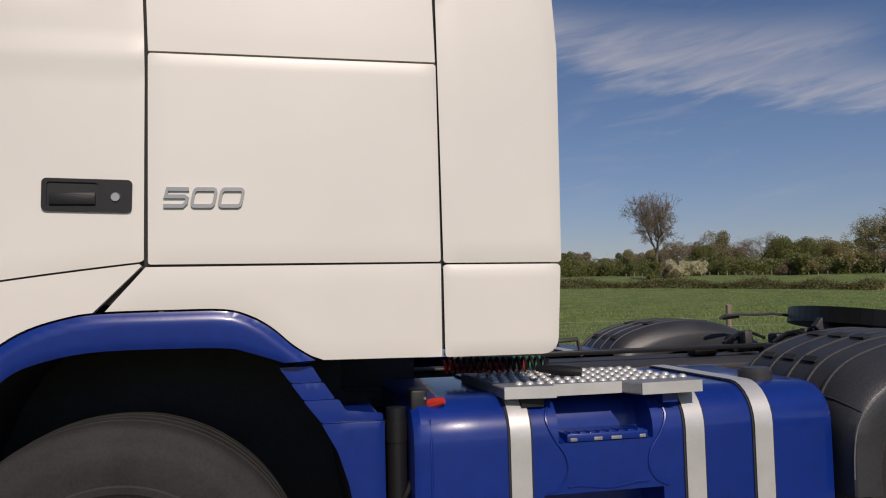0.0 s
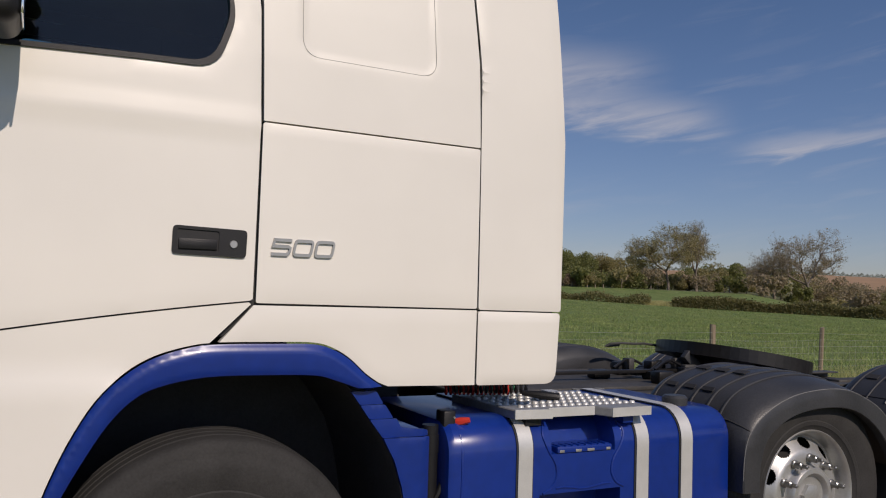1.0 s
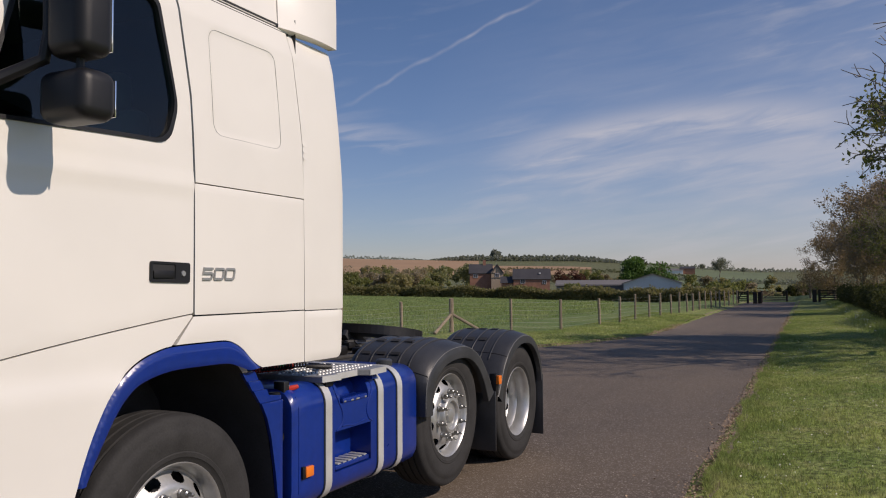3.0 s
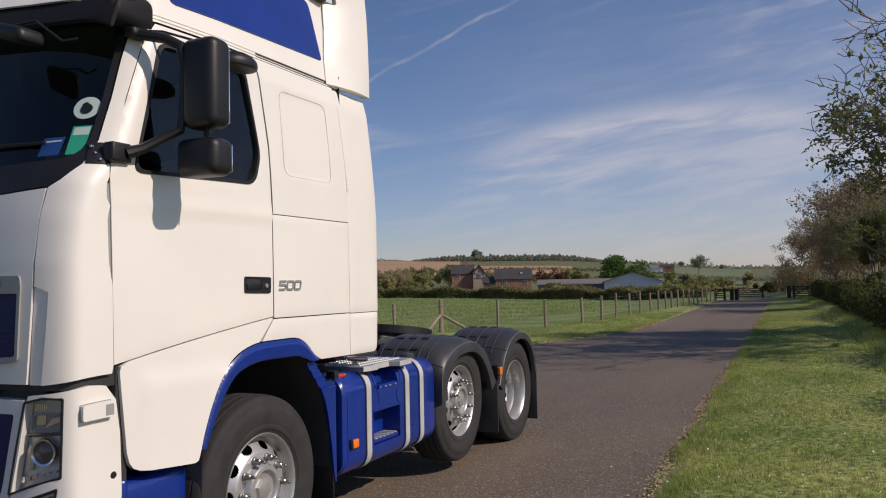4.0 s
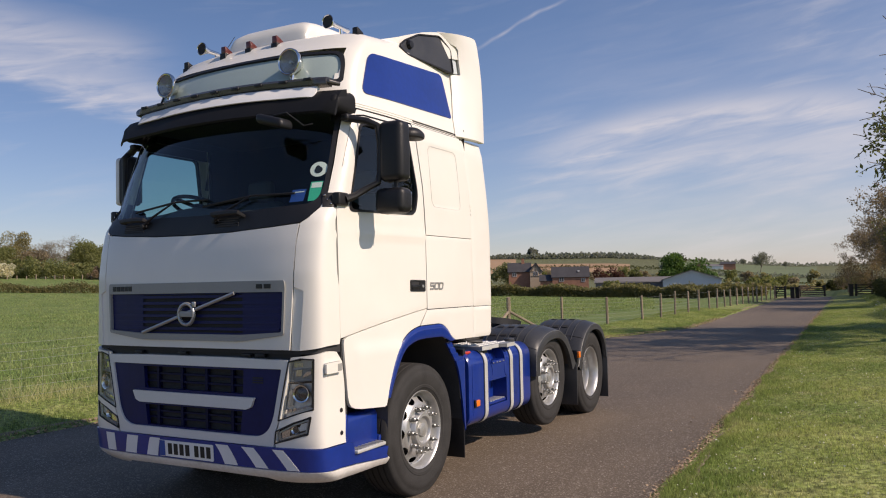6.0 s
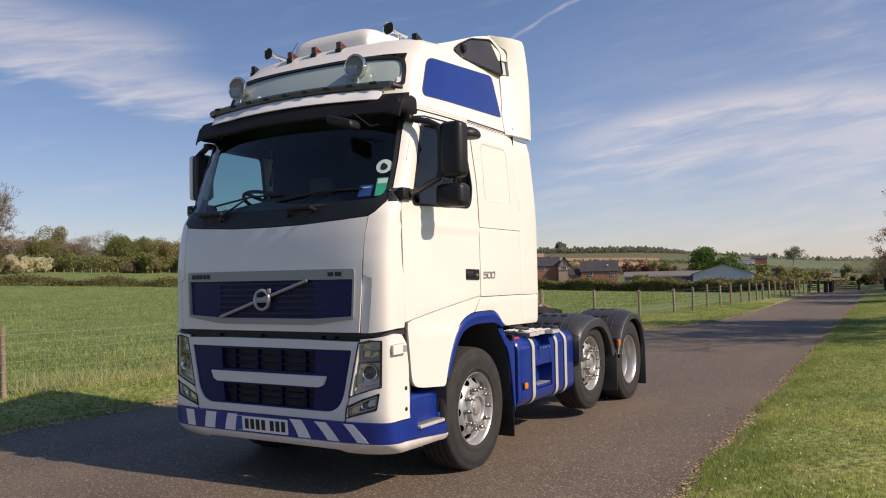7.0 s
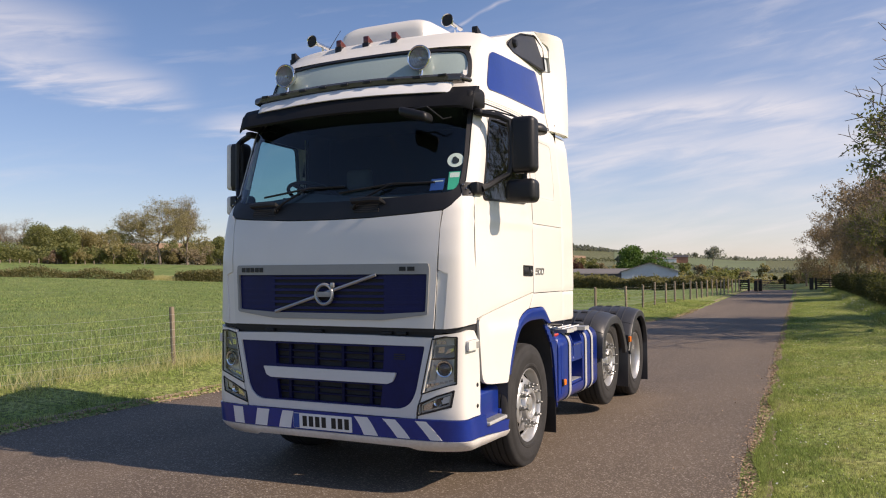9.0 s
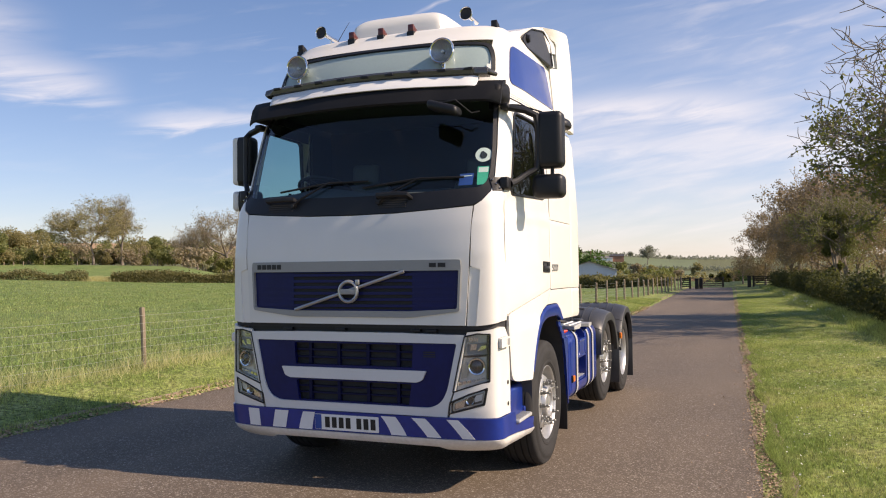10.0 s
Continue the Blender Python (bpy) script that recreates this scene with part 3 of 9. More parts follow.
def edge_strip(name, line, side):
    """Loose dry soil along the ragged edge of the asphalt."""
    xs = spaced((-12, 40, 520), (40, 60, 60))
    rng = np.random.default_rng(5 if side > 0 else 6)
    wob = np.convolve(rng.normal(0, 0.06, len(xs) + 8), np.ones(9) / 4.5, "valid")[: len(xs)]
    inner = line(xs) - side * np.clip(0.05 + 0.8 * wob, 0.0, 0.13)
    outer = line(xs) + side * np.clip(0.10 + 0.6 * wob[::-1], 0.04, 0.2)
    v = np.concatenate([np.stack([xs, inner, 0 * xs + 0.006], -1), np.stack([xs, (inner + outer) / 2, 0 * xs + 0.022], -1), np.stack([xs, outer, 0 * xs + 0.046], -1)])
    n = len(xs)
    i = np.arange(2)[:, None] * n + np.arange(n - 1)[None, :]
    ob = soup(name, v, np.stack([i, i + 1, i + n + 1, i + n], -1).reshape(-1, 4), M["soil"], smooth=True)
    return tagged(ob, "strip of dry soil and grit beside the asphalt", "soil", kind="structure")


edge_strip("soil_edge", near_edge, -1)
edge_strip("soil_edge", far_edge, 1)
# ---- the lorry: cab ----
YC = 3.41      # middle line of the lorry; it points to -x
K_Z = [0.25, 0.40, 0.60, 1.20, 1.70, 1.90, 2.05, 2.20, 2.40, 2.75, 2.88, 3.045, 3.20, 3.336, 3.42, 3.50]
K_F = [-1.60, -1.64, -1.655, -1.66, -1.66, -1.645, -1.62, -1.585, -1.535, -1.43, -1.36, -1.27, -1.20, -1.12, -1.03, -0.93]
K_W = [1.160, 1.172, 1.172, 1.170, 1.168, 1.166, 1.164, 1.160, 1.150, 1.125, 1.095, 1.040, 1.018, 1.000, 0.985, 0.96]
K_N = [3.0, 4.4, 5.0, 4.5, 4.3, 4.0, 4.0, 2.6, 2.3, 2.0, 2.1, 2.2, 2.4, 2.5, 2.5, 2.5]
K_X = [-1.25, -1.42, -1.45, -1.45, -1.45, -1.42, -1.35, -1.25, -1.20, -1.10, -1.05, -1.00, -0.93, -0.85, -0.78, -0.70]


def flank(x, z):
    """Half the width of the long side, which draws in a little towards the front."""
    return float(np.interp(z, K_Z, K_W)) - 0.075 * max(0.0, (-0.6 - x) / 0.85) ** 1.5


def sec(z):
    """Front, half width at the corner's start, roundness and start of the corner at a height."""
    f, n, x0 = [float(np.interp(z, K_Z, k)) for k in (K_F, K_N, K_X)]
    return f, flank(x0, z), n, x0


def half_at(x, z):
    """Half the cab's width at x."""
    f, w, n, x0 = sec(z)
    if x >= x0:
        return flank(x, z)
    return w * max(1e-4, 1 - min(1, (x0 - x) / (x0 - f)) ** n) ** (1 / n)


def front_at(s, z):
    """The cab's front at the distance s from its middle line."""
    f, w, n, x0 = sec(z)
    return x0 - (x0 - f) * max(1e-5, 1 - min(1, abs(s) / w) ** n) ** (1 / n)


def q_s(s, z):
    f, w, n, x0 = sec(z)
    return math.asin(min(1, (s / w) ** (n / 2))) * 2 / math.pi


def q_x(x, z):
    f, w, n, x0 = sec(z)
    return 1 + (x - x0) if x >= x0 else math.acos(min(1, ((x0 - x) / (x0 - f)) ** (n / 2))) * 2 / math.pi


def wrap_point(q, z):
    f, w, n, x0 = sec(z)
    a = abs(q)
    if a >= 1:
        x = x0 + (a - 1)
        s = flank(x, z)
    else:
        s, x = w * math.sin(a * math.pi / 2) ** (2 / n), x0 - (x0 - f) * math.cos(a * math.pi / 2) ** (2 / n)
    return Vector((x, YC + (s if q > 0 else -s), z))


def ring_q(z, xe, nf=41, ns=34):
    """Stations round the cab from its nearside end over the front to the offside end."""
    x0 = sec(z)[3]
    q = list(np.linspace(0.0, 1, nf)) + [1 + d for d in np.linspace(0, xe - x0, ns + 1)[1:]]
    return [-k for k in q[::-1][:-1]] + q


def side_map(sd, lift=0.0, extra=None):
    """(x, z) on a cab side; sd -1 is the nearside towards the verge."""
    def f(u, v):
        s = half_at(u, v) + lift + (extra(u, v) if extra else 0)
        return Vector((u, YC + sd * s, v))
    return f


def front_map(lift=0.0, extra=None):
    """(y - YC, z) on the front."""
    return lambda u, v: Vector((front_at(u, v) - lift - (extra(u, v) if extra else 0), YC + u, v))


def wrap_map(sd, lift=0.0):
    """(q, z) round the corner: q 0 at the middle of the front, 1 where the side begins, then metres on."""
    def f(u, v):
        p, c = wrap_point(u * sd, v), Vector((-0.9, YC, v))
        a, b = wrap_point((u - 0.004) * sd, v), wrap_point((u + 0.004) * sd, v)
        t = (b - a).normalized()
        nrm = Vector((t.y, -t.x, 0))
        if nrm.dot(p - c) < 0:
            nrm = -nrm
        return p + nrm * lift
    return f


def patch_bm(outline, mapping, thick=0.02, step=0.06, holes=(), soft=0.0):
    """A panel: a closed outline (with holes) laid on a curved surface, with turned-in edges."""
    from mathutils.geometry import delaunay_2d_cdt
    pts, faces_in = [], []
    for ring in (outline, *holes):
        idx = []
        n = len(ring)
        for i in range(n):
            a, b = Vector(ring[i]), Vector(ring[(i + 1) % n])
            m = max(1, int((b - a).length / step))
            for j in range(m):
                idx.append(len(pts))
                pts.append(a + (b - a) * (j / m))
        faces_in.append(idx)
    edge_pts = np.array([(p[0], p[1]) for p in pts])
    lo, hi = edge_pts.min(0), edge_pts.max(0)
    for i in range(1, int((hi[0] - lo[0]) / step) + 1):
        for j in range(1, int((hi[1] - lo[1]) / step) + 1):
            p = lo + np.array((i, j)) * step
            if np.min(np.hypot(*(edge_pts - p).T)) > step * 0.45:
                pts.append(Vector(p))
    edges = [(r[i], r[(i + 1) % len(r)]) for r in faces_in for i in range(len(r))]
    vs, _, fs, _, _, _ = delaunay_2d_cdt([Vector((p[0], p[1])) for p in pts], edges, [], 2, 1e-6)
    rings = [np.array(r) for r in (outline, *holes)]

    def inside(p):
        hit = False
        for r in rings:
            for i in range(len(r)):
                (x0, y0), (x1, y1) = r[i - 1], r[i]
                if (y0 > p[1]) != (y1 > p[1]) and p[0] < (x1 - x0) * (p[1] - y0) / (y1 - y0) + x0:
                    hit = not hit
        return hit

    bm = bmesh.new()
    bv = [bm.verts.new(mapping(v.x, v.y)) for v in vs]
    for f in fs:
        c = sum((vs[k] for k in f), Vector((0, 0))) / len(f)
        if inside(c):
            try:
                bm.faces.new([bv[k] for k in f])
            except ValueError:
                pass
    bmesh.ops.delete(bm, geom=[v for v in bm.verts if not v.link_faces], context="VERTS")
    bmesh.ops.recalc_face_normals(bm, faces=bm.faces[:])
    # face away from the middle of the cab
    mid = sum((v.co for v in bm.verts), Vector()) / len(bm.verts)
    away = sum((f.normal * f.calc_area() for f in bm.faces), Vector())
    if away.dot(mid - Vector((0.2, YC, min(mid.z, 3.0)))) < 0:
        bmesh.ops.reverse_faces(bm, faces=bm.faces[:])
    bm.normal_update()
    if soft:
        edge = {v for e in bm.edges if len(e.link_faces) == 1 for v in e.verts}
        shift = {v: v.normal * soft for v in edge}
        for v, d in shift.items():
            v.co -= d
        bm.normal_update()
    if thick:
        shift = {}
        for v in bm.verts:
            shift[v] = v.co - v.normal * thick
        rim = [e for e in bm.edges if len(e.link_faces) == 1]
        low = {}
        for e in rim:
            for v in e.verts:
                if v not in low:
                    low[v] = bm.verts.new(shift[v])
        for e in rim:
            f = e.link_faces[0]
            a, b = e.verts
            for l in f.loops:
                if l.vert == a and l.link_loop_next.vert == b:
                    a, b = b, a
                    break
            bm.faces.new((a, b, low[b], low[a]))
    return bm


def arc_pts(a, b, bulge, n=6):
    """Points from a to b along a shallow bow."""
    a, b = Vector(a), Vector(b)
    d = b - a
    o = Vector((-d.y, d.x)) * bulge
    return [tuple(a + d * t + o * 4 * t * (1 - t)) for t in [k / n for k in range(n)]]


truck = new("truck")
truck.location = (0, YC, 0)
bpy.context.view_layer.update()
tagged(truck, "white and blue three-axle tractor unit parked on asphalt", "truck")

# inner shell, seen as dark joints between the panels
WIN = rounded([(-1.275, 2.112), (-0.465, 2.135), (-0.410, 2.30), (-0.495, 2.765), (-1.095, 2.765)], [0.06, 0.07, 0.05, 0.05, 0.05])


def shell():
    bm = bmesh.new()
    zs = [1.16, 1.30, 1.45, 1.60, 1.80, 2.0, 2.07, 2.115, 2.3, 2.5, 2.7, 2.76, 2.84, 2.95]
    grid = []
    for z in zs:
        qs = ring_q(z, 0.47)
        grid.append([bm.verts.new(wrap_map(1 if q >= 0 else -1, -0.022)(abs(q), z)) for q in qs])
    for i in range(len(zs) - 1):
        for j in range(len(qs) - 1):
            c = (grid[i][j].co + grid[i + 1][j + 1].co) / 2
            s, side = abs(c.y - YC), c.x > -1.28
            if side and -1.28 < c.x < -0.38 and 2.08 < c.z < 2.77:
                continue
            if c.x < -1.22 and s < 1.03 and 2.12 < c.z < 2.86:
                continue
            if abs(s - 1.1) < 0.2 and -0.95 < c.x < 0.2 and c.z < 1.3:
                continue
            bm.faces.new((grid[i][j], grid[i][j + 1], grid[i + 1][j + 1], grid[i + 1][j]))
    # back wall and floor
    back = [bm.verts.new((0.47, YC + s, z)) for s, z in ((-1.14, 1.16), (1.14, 1.16), (1.12, 2.95), (-1.12, 2.95))]
    bm.faces.new(back)
    return bm


part("inner_shell", shell(), M["gap"], truck)


def spline(pts, n=4):
    """A smooth open line through points."""
    p = [Vector(q) for q in pts]
    out = []
    for i in range(len(p) - 1):
        a, b, c, d = p[max(0, i - 1)], p[i], p[i + 1], p[min(len(p) - 1, i + 2)]
        for k in range(n):
            t = k / n
            q = 0.5 * (2 * b + (c - a) * t + (2 * a - 5 * b + 4 * c - d) * t * t + (3 * b - a - 3 * c + d) * t ** 3)
            out.append((q.x, q.y))
    return out + [tuple(p[-1])]


ARCH_O = spline([(-0.900, 0.79), (-0.876, 0.87), (-0.825, 0.995), (-0.76, 1.110), (-0.685, 1.188), (-0.603, 1.238), (-0.50, 1.268), (-0.42, 1.2765), (-0.25, 1.278), (-0.115, 1.276), (-0.045, 1.256), (0.012, 1.222), (0.069, 1.172), (0.128, 1.134)])
ARCH_I = spline([(0.040, 1.131), (-0.045, 1.160), (-0.11, 1.176), (-0.26, 1.180), (-0.456, 1.177), (-0.593, 1.150), (-0.665, 1.112), (-0.73, 1.040), (-0.795, 0.930), (-0.845, 0.832), (-0.862, 0.79)])


def off_line(line, u, v):
    """Distance of (u, v) from a drawn line."""
    a, b = np.array(line[:-1]), np.array(line[1:])
    d, p = b - a, np.array((u, v))
    t = np.clip(np.sum((p - a) * d, 1) / np.sum(d * d, 1), 0, 1)
    return float(np.min(np.hypot(*(a + d * t[:, None] - p).T)))


def arch_crest(u, v):
    """The arch trim swells from its seal to a rounded crest and then slopes a little inwards."""
    o, i = off_line(ARCH_O, u, v), off_line(ARCH_I, u, v)
    w = o / (o + i + 1e-6)
    crest = 0.24 + 0.16 * float(smooth01((u + 0.10) / 0.18))
    return 0.012 * float(smooth01(w / crest)) - 0.004 * w * w - 0.004 * float(smooth01((w - 0.88) / 0.12))


def stamp(u, v):
    """The pressed field in the sleeper's side."""
    x0, x1, z0, z1, r = -0.195, 0.31, 2.215, 2.725, 0.07
    x0 += (v - z0) * -0.02
    x1 -= (v - z0) * 0.05
    dx, dz = abs(u - (x0 + x1) / 2) - (x1 - x0) / 2 + r, abs(v - (z0 + z1) / 2) - (z1 - z0) / 2 + r
    d = math.hypot(max(dx, 0), max(dz, 0)) + min(max(dx, dz), 0) - r
    return -0.005 * float(smooth01(-d / 0.017))


def door_swage(u, v):
    """A faint crease below the window line."""
    return 0.006 * float(smooth01((v - 1.93) / 0.03) * smooth01((2.02 - v) / 0.03)) * (1 if u > -1.2 else 0.3)


DOOR_LINE = arc_pts((-1.378, 1.250), (-0.332, 1.4130), 0.012, 14)
for sd, side in ((-1, "nearside"), (1, "offside")):
    sm = side_map(sd)
    wm = wrap_map(sd)
    door_out = [(-1.378, 1.250), *DOOR_LINE[1:], (-0.332, 1.413), (-0.3225, 1.4185), (-0.320, 1.97), (-0.332, 2.35), (-0.385, 2.78), (-0.412, 2.856),
                (-1.092, 2.858), (-1.165, 2.755), (-1.28, 2.45), (-1.385, 2.16), (-1.397, 2.08), (-1.388, 1.95)]
    # the offside door mirrors the nearside one
    ob = part("door", patch_bm(door_out, side_map(sd, 0.0, door_swage), 0.03, 0.032, holes=[WIN], soft=0.0025), M["white"], truck, "white door with a curved lower edge")
    seal = [(x + (0.016 if x < -0.9 else -0.016), z + (0.016 if z < 2.4 else -0.016)) for x, z in WIN]
    part("window_seal", patch_bm(WIN, side_map(sd, 0.004), 0.03, 0.06, holes=[seal]), M["black"], ob)
    gl = part("door_glass", patch_bm(WIN, side_map(sd, -0.014), 0, 0.1), M["side_glass"], ob, "dark tinted side window")
    gl.visible_shadow = False
    # handle in its recess
    hb = patch_bm(rounded([(-0.575, 1.550), (-0.352, 1.545), (-0.350, 1.632), (-0.574, 1.637)], 0.014), side_map(sd, 0.007), 0.02, 0.05,
                  holes=[rounded([(-0.562, 1.562), (-0.437, 1.560), (-0.436, 1.624), (-0.561, 1.627)], 0.008)])
    hd = part("door_handle", hb, M["black"], ob, "black flush door handle")
    part("handle_pocket", patch_bm([(-0.566, 1.556), (-0.433, 1.556), (-0.433, 1.632), (-0.566, 1.632)], side_map(sd, 0.0025), 0, 0.05), M["gap"], hd)
    yb = YC + sd * (half_at(-0.5, 1.6) + 0.006)
    part("handle_pull", box_bm(-0.556, -0.442, min(yb - 0.003, yb + 0.003), max(yb - 0.003, yb + 0.003), 1.566, 1.598, 0.002), M["black"], hd)
    part("lock_barrel", lathe_bm([(0.0, sd * 0.012), (0.011, sd * 0.012), (0.013, sd * 0.008), (0.013, -sd * 0.004)], (-0.392, YC + sd * half_at(-0.4, 1.58), 1.586), "y", 16), M["satin"], hd)
    up = [(-0.311, 1.989), (0.4865, 1.989), (0.479, 2.30), (0.4395, 2.70), (0.412, 2.864), (-0.398, 2.864), (-0.378, 2.80), (-0.324, 2.37)]
    sp = part("sleeper_panel", patch_bm(up, side_map(sd, 0, stamp), 0.02, 0.0165), M["white"], truck)
    field_line = rounded([(-0.190, 2.222), (0.304, 2.222), (0.281, 2.718), (-0.200, 2.718)], 0.065, 8)
    fine = [Vector(a).lerp(Vector(b), k / 8) for a, b in zip(field_line, field_line[1:] + field_line[:1]) for k in range(8)]
    # thin grey tube paints the shade line of the pressed groove
    part("groove_shade_line", tube_bm([side_map(sd, 0.0004, stamp)(p.x, p.y) for p in fine + fine[:1]], 0.0010, 5), M["grey_trim"], sp)
    part("locker_door", patch_bm(rounded([(-0.312, 1.406), (0.490, 1.403), (0.4885, 1.984), (-0.312, 1.984)], 0.009), sm, 0.02, 0.03, soft=0.003), M["white"], truck)
    skirt = [(-0.318, 1.3990), (0.490, 1.3975), (0.488, 1.130), (0.150, 1.134)] + [(x, z + 0.006) for x, z in ARCH_O[::-1] if -0.425 < x < 0.125]
    part("side_skirt", patch_bm(skirt, sm, 0.03, 0.03, soft=0.003), M["white"], truck)
    wing = [(-1.352, 1.215), (-1.345, 1.240), *[(x, z - 0.0055) for x, z in DOOR_LINE if x > -1.33], (-0.334, 1.4075), (-0.328, 1.402), *[(x - 0.004, z + 0.005) for x, z in ARCH_O[::-1] if x < -0.43], (-0.912, 0.770), (-0.922, 0.745), (-0.945, 0.737), (-1.20, 0.757), (-1.25, 0.765), (-1.283, 0.780), (-1.305, 0.808), (-1.318, 0.855)]
    part("step_cover", patch_bm(wing, side_map(sd, 0.0, lambda u, v: 0.012 * float(smooth01((1.20 - v) / 0.05) * smooth01((u + 1.26) / 0.06))), 0.03, 0.04), M["white"], truck)
    part("wheel_arch", patch_bm(ARCH_O + ARCH_I, side_map(sd, 0.001, arch_crest), 0.05, 0.012), M["blue"], truck, "glossy blue wheel arch trim", angle=50)
    # dark backing behind the joints of the rear panels
    part("joint_backing", patch_bm([(0.440, 1.150), (0.830, 1.150), (0.835, 2.05), (0.805, 2.845), (0.400, 2.845), (0.425, 2.60), (0.455, 2.20)], side_map(sd, -0.022), 0, 0.1), M["gap"], truck)
    # collar behind the cab
    part("air_fairing", patch_bm(rounded([(0.4985, 1.3995), (0.860, 1.3975), (0.868, 2.05), (0.840, 2.55), (0.815, 2.858), (0.425, 2.862), (0.452, 2.70), (0.492, 2.30)], 0.012), sm, 0.03, 0.035, soft=0.006), M["white"], truck, "white side air deflector panel")
    part("fairing_skirt", patch_bm(rounded([(0.498, 1.128), (0.842, 1.126), (0.858, 1.3925), (0.498, 1.3945)], [0.012, 0.05, 0.016, 0.012]), sm, 0.03, 0.025, soft=0.007), M["white"], truck)
    part("joint_backing", patch_bm([(-1.415, 1.255), (-1.350, 1.262), (-1.352, 2.05), (-1.415, 2.05)], side_map(sd, -0.010), 0, 0.08), M["grey_trim"], truck)
    # corner panel and pillar between windscreen and door
    qa = [(q_s(h, z), z) for h, z in ((0.955, 1.185), (0.972, 1.38), (0.985, 1.575), (0.918, 1.60), (0.922, 1.80), (0.930, 1.95), (0.936, 2.025))]
    qb = [(q_s(h, z), z) for h, z in ((0.985, 2.06), (1.03, 2.13), (1.035, 2.25), (1.032, 2.45), (1.02, 2.65), (1.01, 2.82))]
    qc = [(q_x(x + 0.003, z) - 0.003, z) for x, z in ((-1.11, 2.82), (-1.17, 2.755), (-1.285, 2.45), (-1.39, 2.16), (-1.402, 2.08), (-1.394, 1.95), (-1.386, 1.60), (-1.383, 1.25), (-1.39, 1.215))]
    part("corner_panel", patch_bm(qa + qb + qc, wm, 0.02, 0.03), M["white"], truck)
    qd = [(q_s(h, z), z) for h, z in ((0.890, 1.185), (0.900, 1.40), (0.912, 1.595), (0.99, 1.595), (0.98, 1.38), (0.962, 1.185))]
    part("air_channel", patch_bm(qd, wrap_map(sd, -0.010), 0.02, 0.03), M["white"], truck)

# badge on the locker door
def badge(text, size, at_x, z, sd, parent, mat, name, depth=0.006):
    cu = bpy.data.curves.new(name, "FONT")
    cu.body, cu.size, cu.extrude, cu.bevel_depth, cu.shear, cu.resolution_u = text, size, depth, 0.0012, 0.25, 3
    cu.space_character = 1.05
    tmp = new("tmp_text", cu)
    me = bpy.data.meshes.new_from_object(tmp.evaluated_get(bpy.context.evaluated_depsgraph_get()))
    bpy.data.objects.remove(tmp)
    me.materials.append(mat)
    ob = new(name, me)
    m = pose(at_x, YC + sd * (half_at(at_x, z) + depth), z, 90, 0, 0 if sd < 0 else 180) @ Matrix.Diagonal((2.02, 1, 1, 1))
    ob.matrix_world = m
    ob.parent = parent
    ob.matrix_parent_inverse = parent.matrix_world.inverted()
    return ob


def stroke_bm(points, width, depth, closed, bm):
    """A flat stroke with mitred corners, raised by depth."""
    p = [Vector(q) for q in points]
    n = len(p)
    L, R = [], []
    for i in range(n):
        a = p[i - 1] if (closed or i) else p[i]
        b = p[(i + 1) % n] if (closed or i < n - 1) else p[i]
        d0, d1 = (p[i] - a), (b - p[i])
        d0 = d0.normalized() if d0.length else d1.normalized()
        d1 = d1.normalized() if d1.length else d0
        t = (d0 + d1).normalized()
        o = Vector((-t.y, t.x)) * (width / 2 / max(0.5, t.dot(d1)))
        L.append(p[i] + o); R.append(p[i] - o)
    rows = []
    for i in range(n):
        m = (L[i] + R[i]) / 2
        k = 0.82
        rows.append([bm.verts.new((q.x, q.y, z)) for q, z in ((L[i], 0), (m + (L[i] - m) * k, depth), (m + (R[i] - m) * k, depth), (R[i], 0))])
    for i in range(n if closed else n - 1):
        a, b = rows[i], rows[(i + 1) % n]
        for k in range(3):
            bm.faces.new((a[k], a[k + 1], b[k + 1], b[k]))
    if not closed:
        for r in (rows[0], rows[-1]):
            bm.faces.new(r)


bpy.context.view_layer.update()
bd = bmesh.new()
W, H, T = 0.082, 0.046, 0.0125
zero = rounded([(0, 0), (W, 0), (W, H), (0, H)], 0.013)
five = [(W, H), (0.003, H), (0.001, H * 0.56), (W - 0.010, H * 0.56), (W, H * 0.46), (W, 0.010), (W - 0.010, 0), (0, 0)]
for k, (pts, closed) in enumerate(((five, False), (zero, True), (zero, True))):
    stroke_bm([(x + 0.103 * k + 0.28 * y, y) for x, y in pts], T, 0.007, closed, bd)
bmesh.ops.recalc_face_normals(bd, faces=bd.faces[:])
bmesh.ops.transform(bd, matrix=pose(-0.272, YC - half_at(-0.15, 1.58) - 0.0005, 1.563, 90, 0, 0) @ Matrix.Diagonal((0.70, 1, 1, 1)), verts=bd.verts)
part("badge", bd, M["satin"], truck, "chrome number badge reading 500", smooth=False)

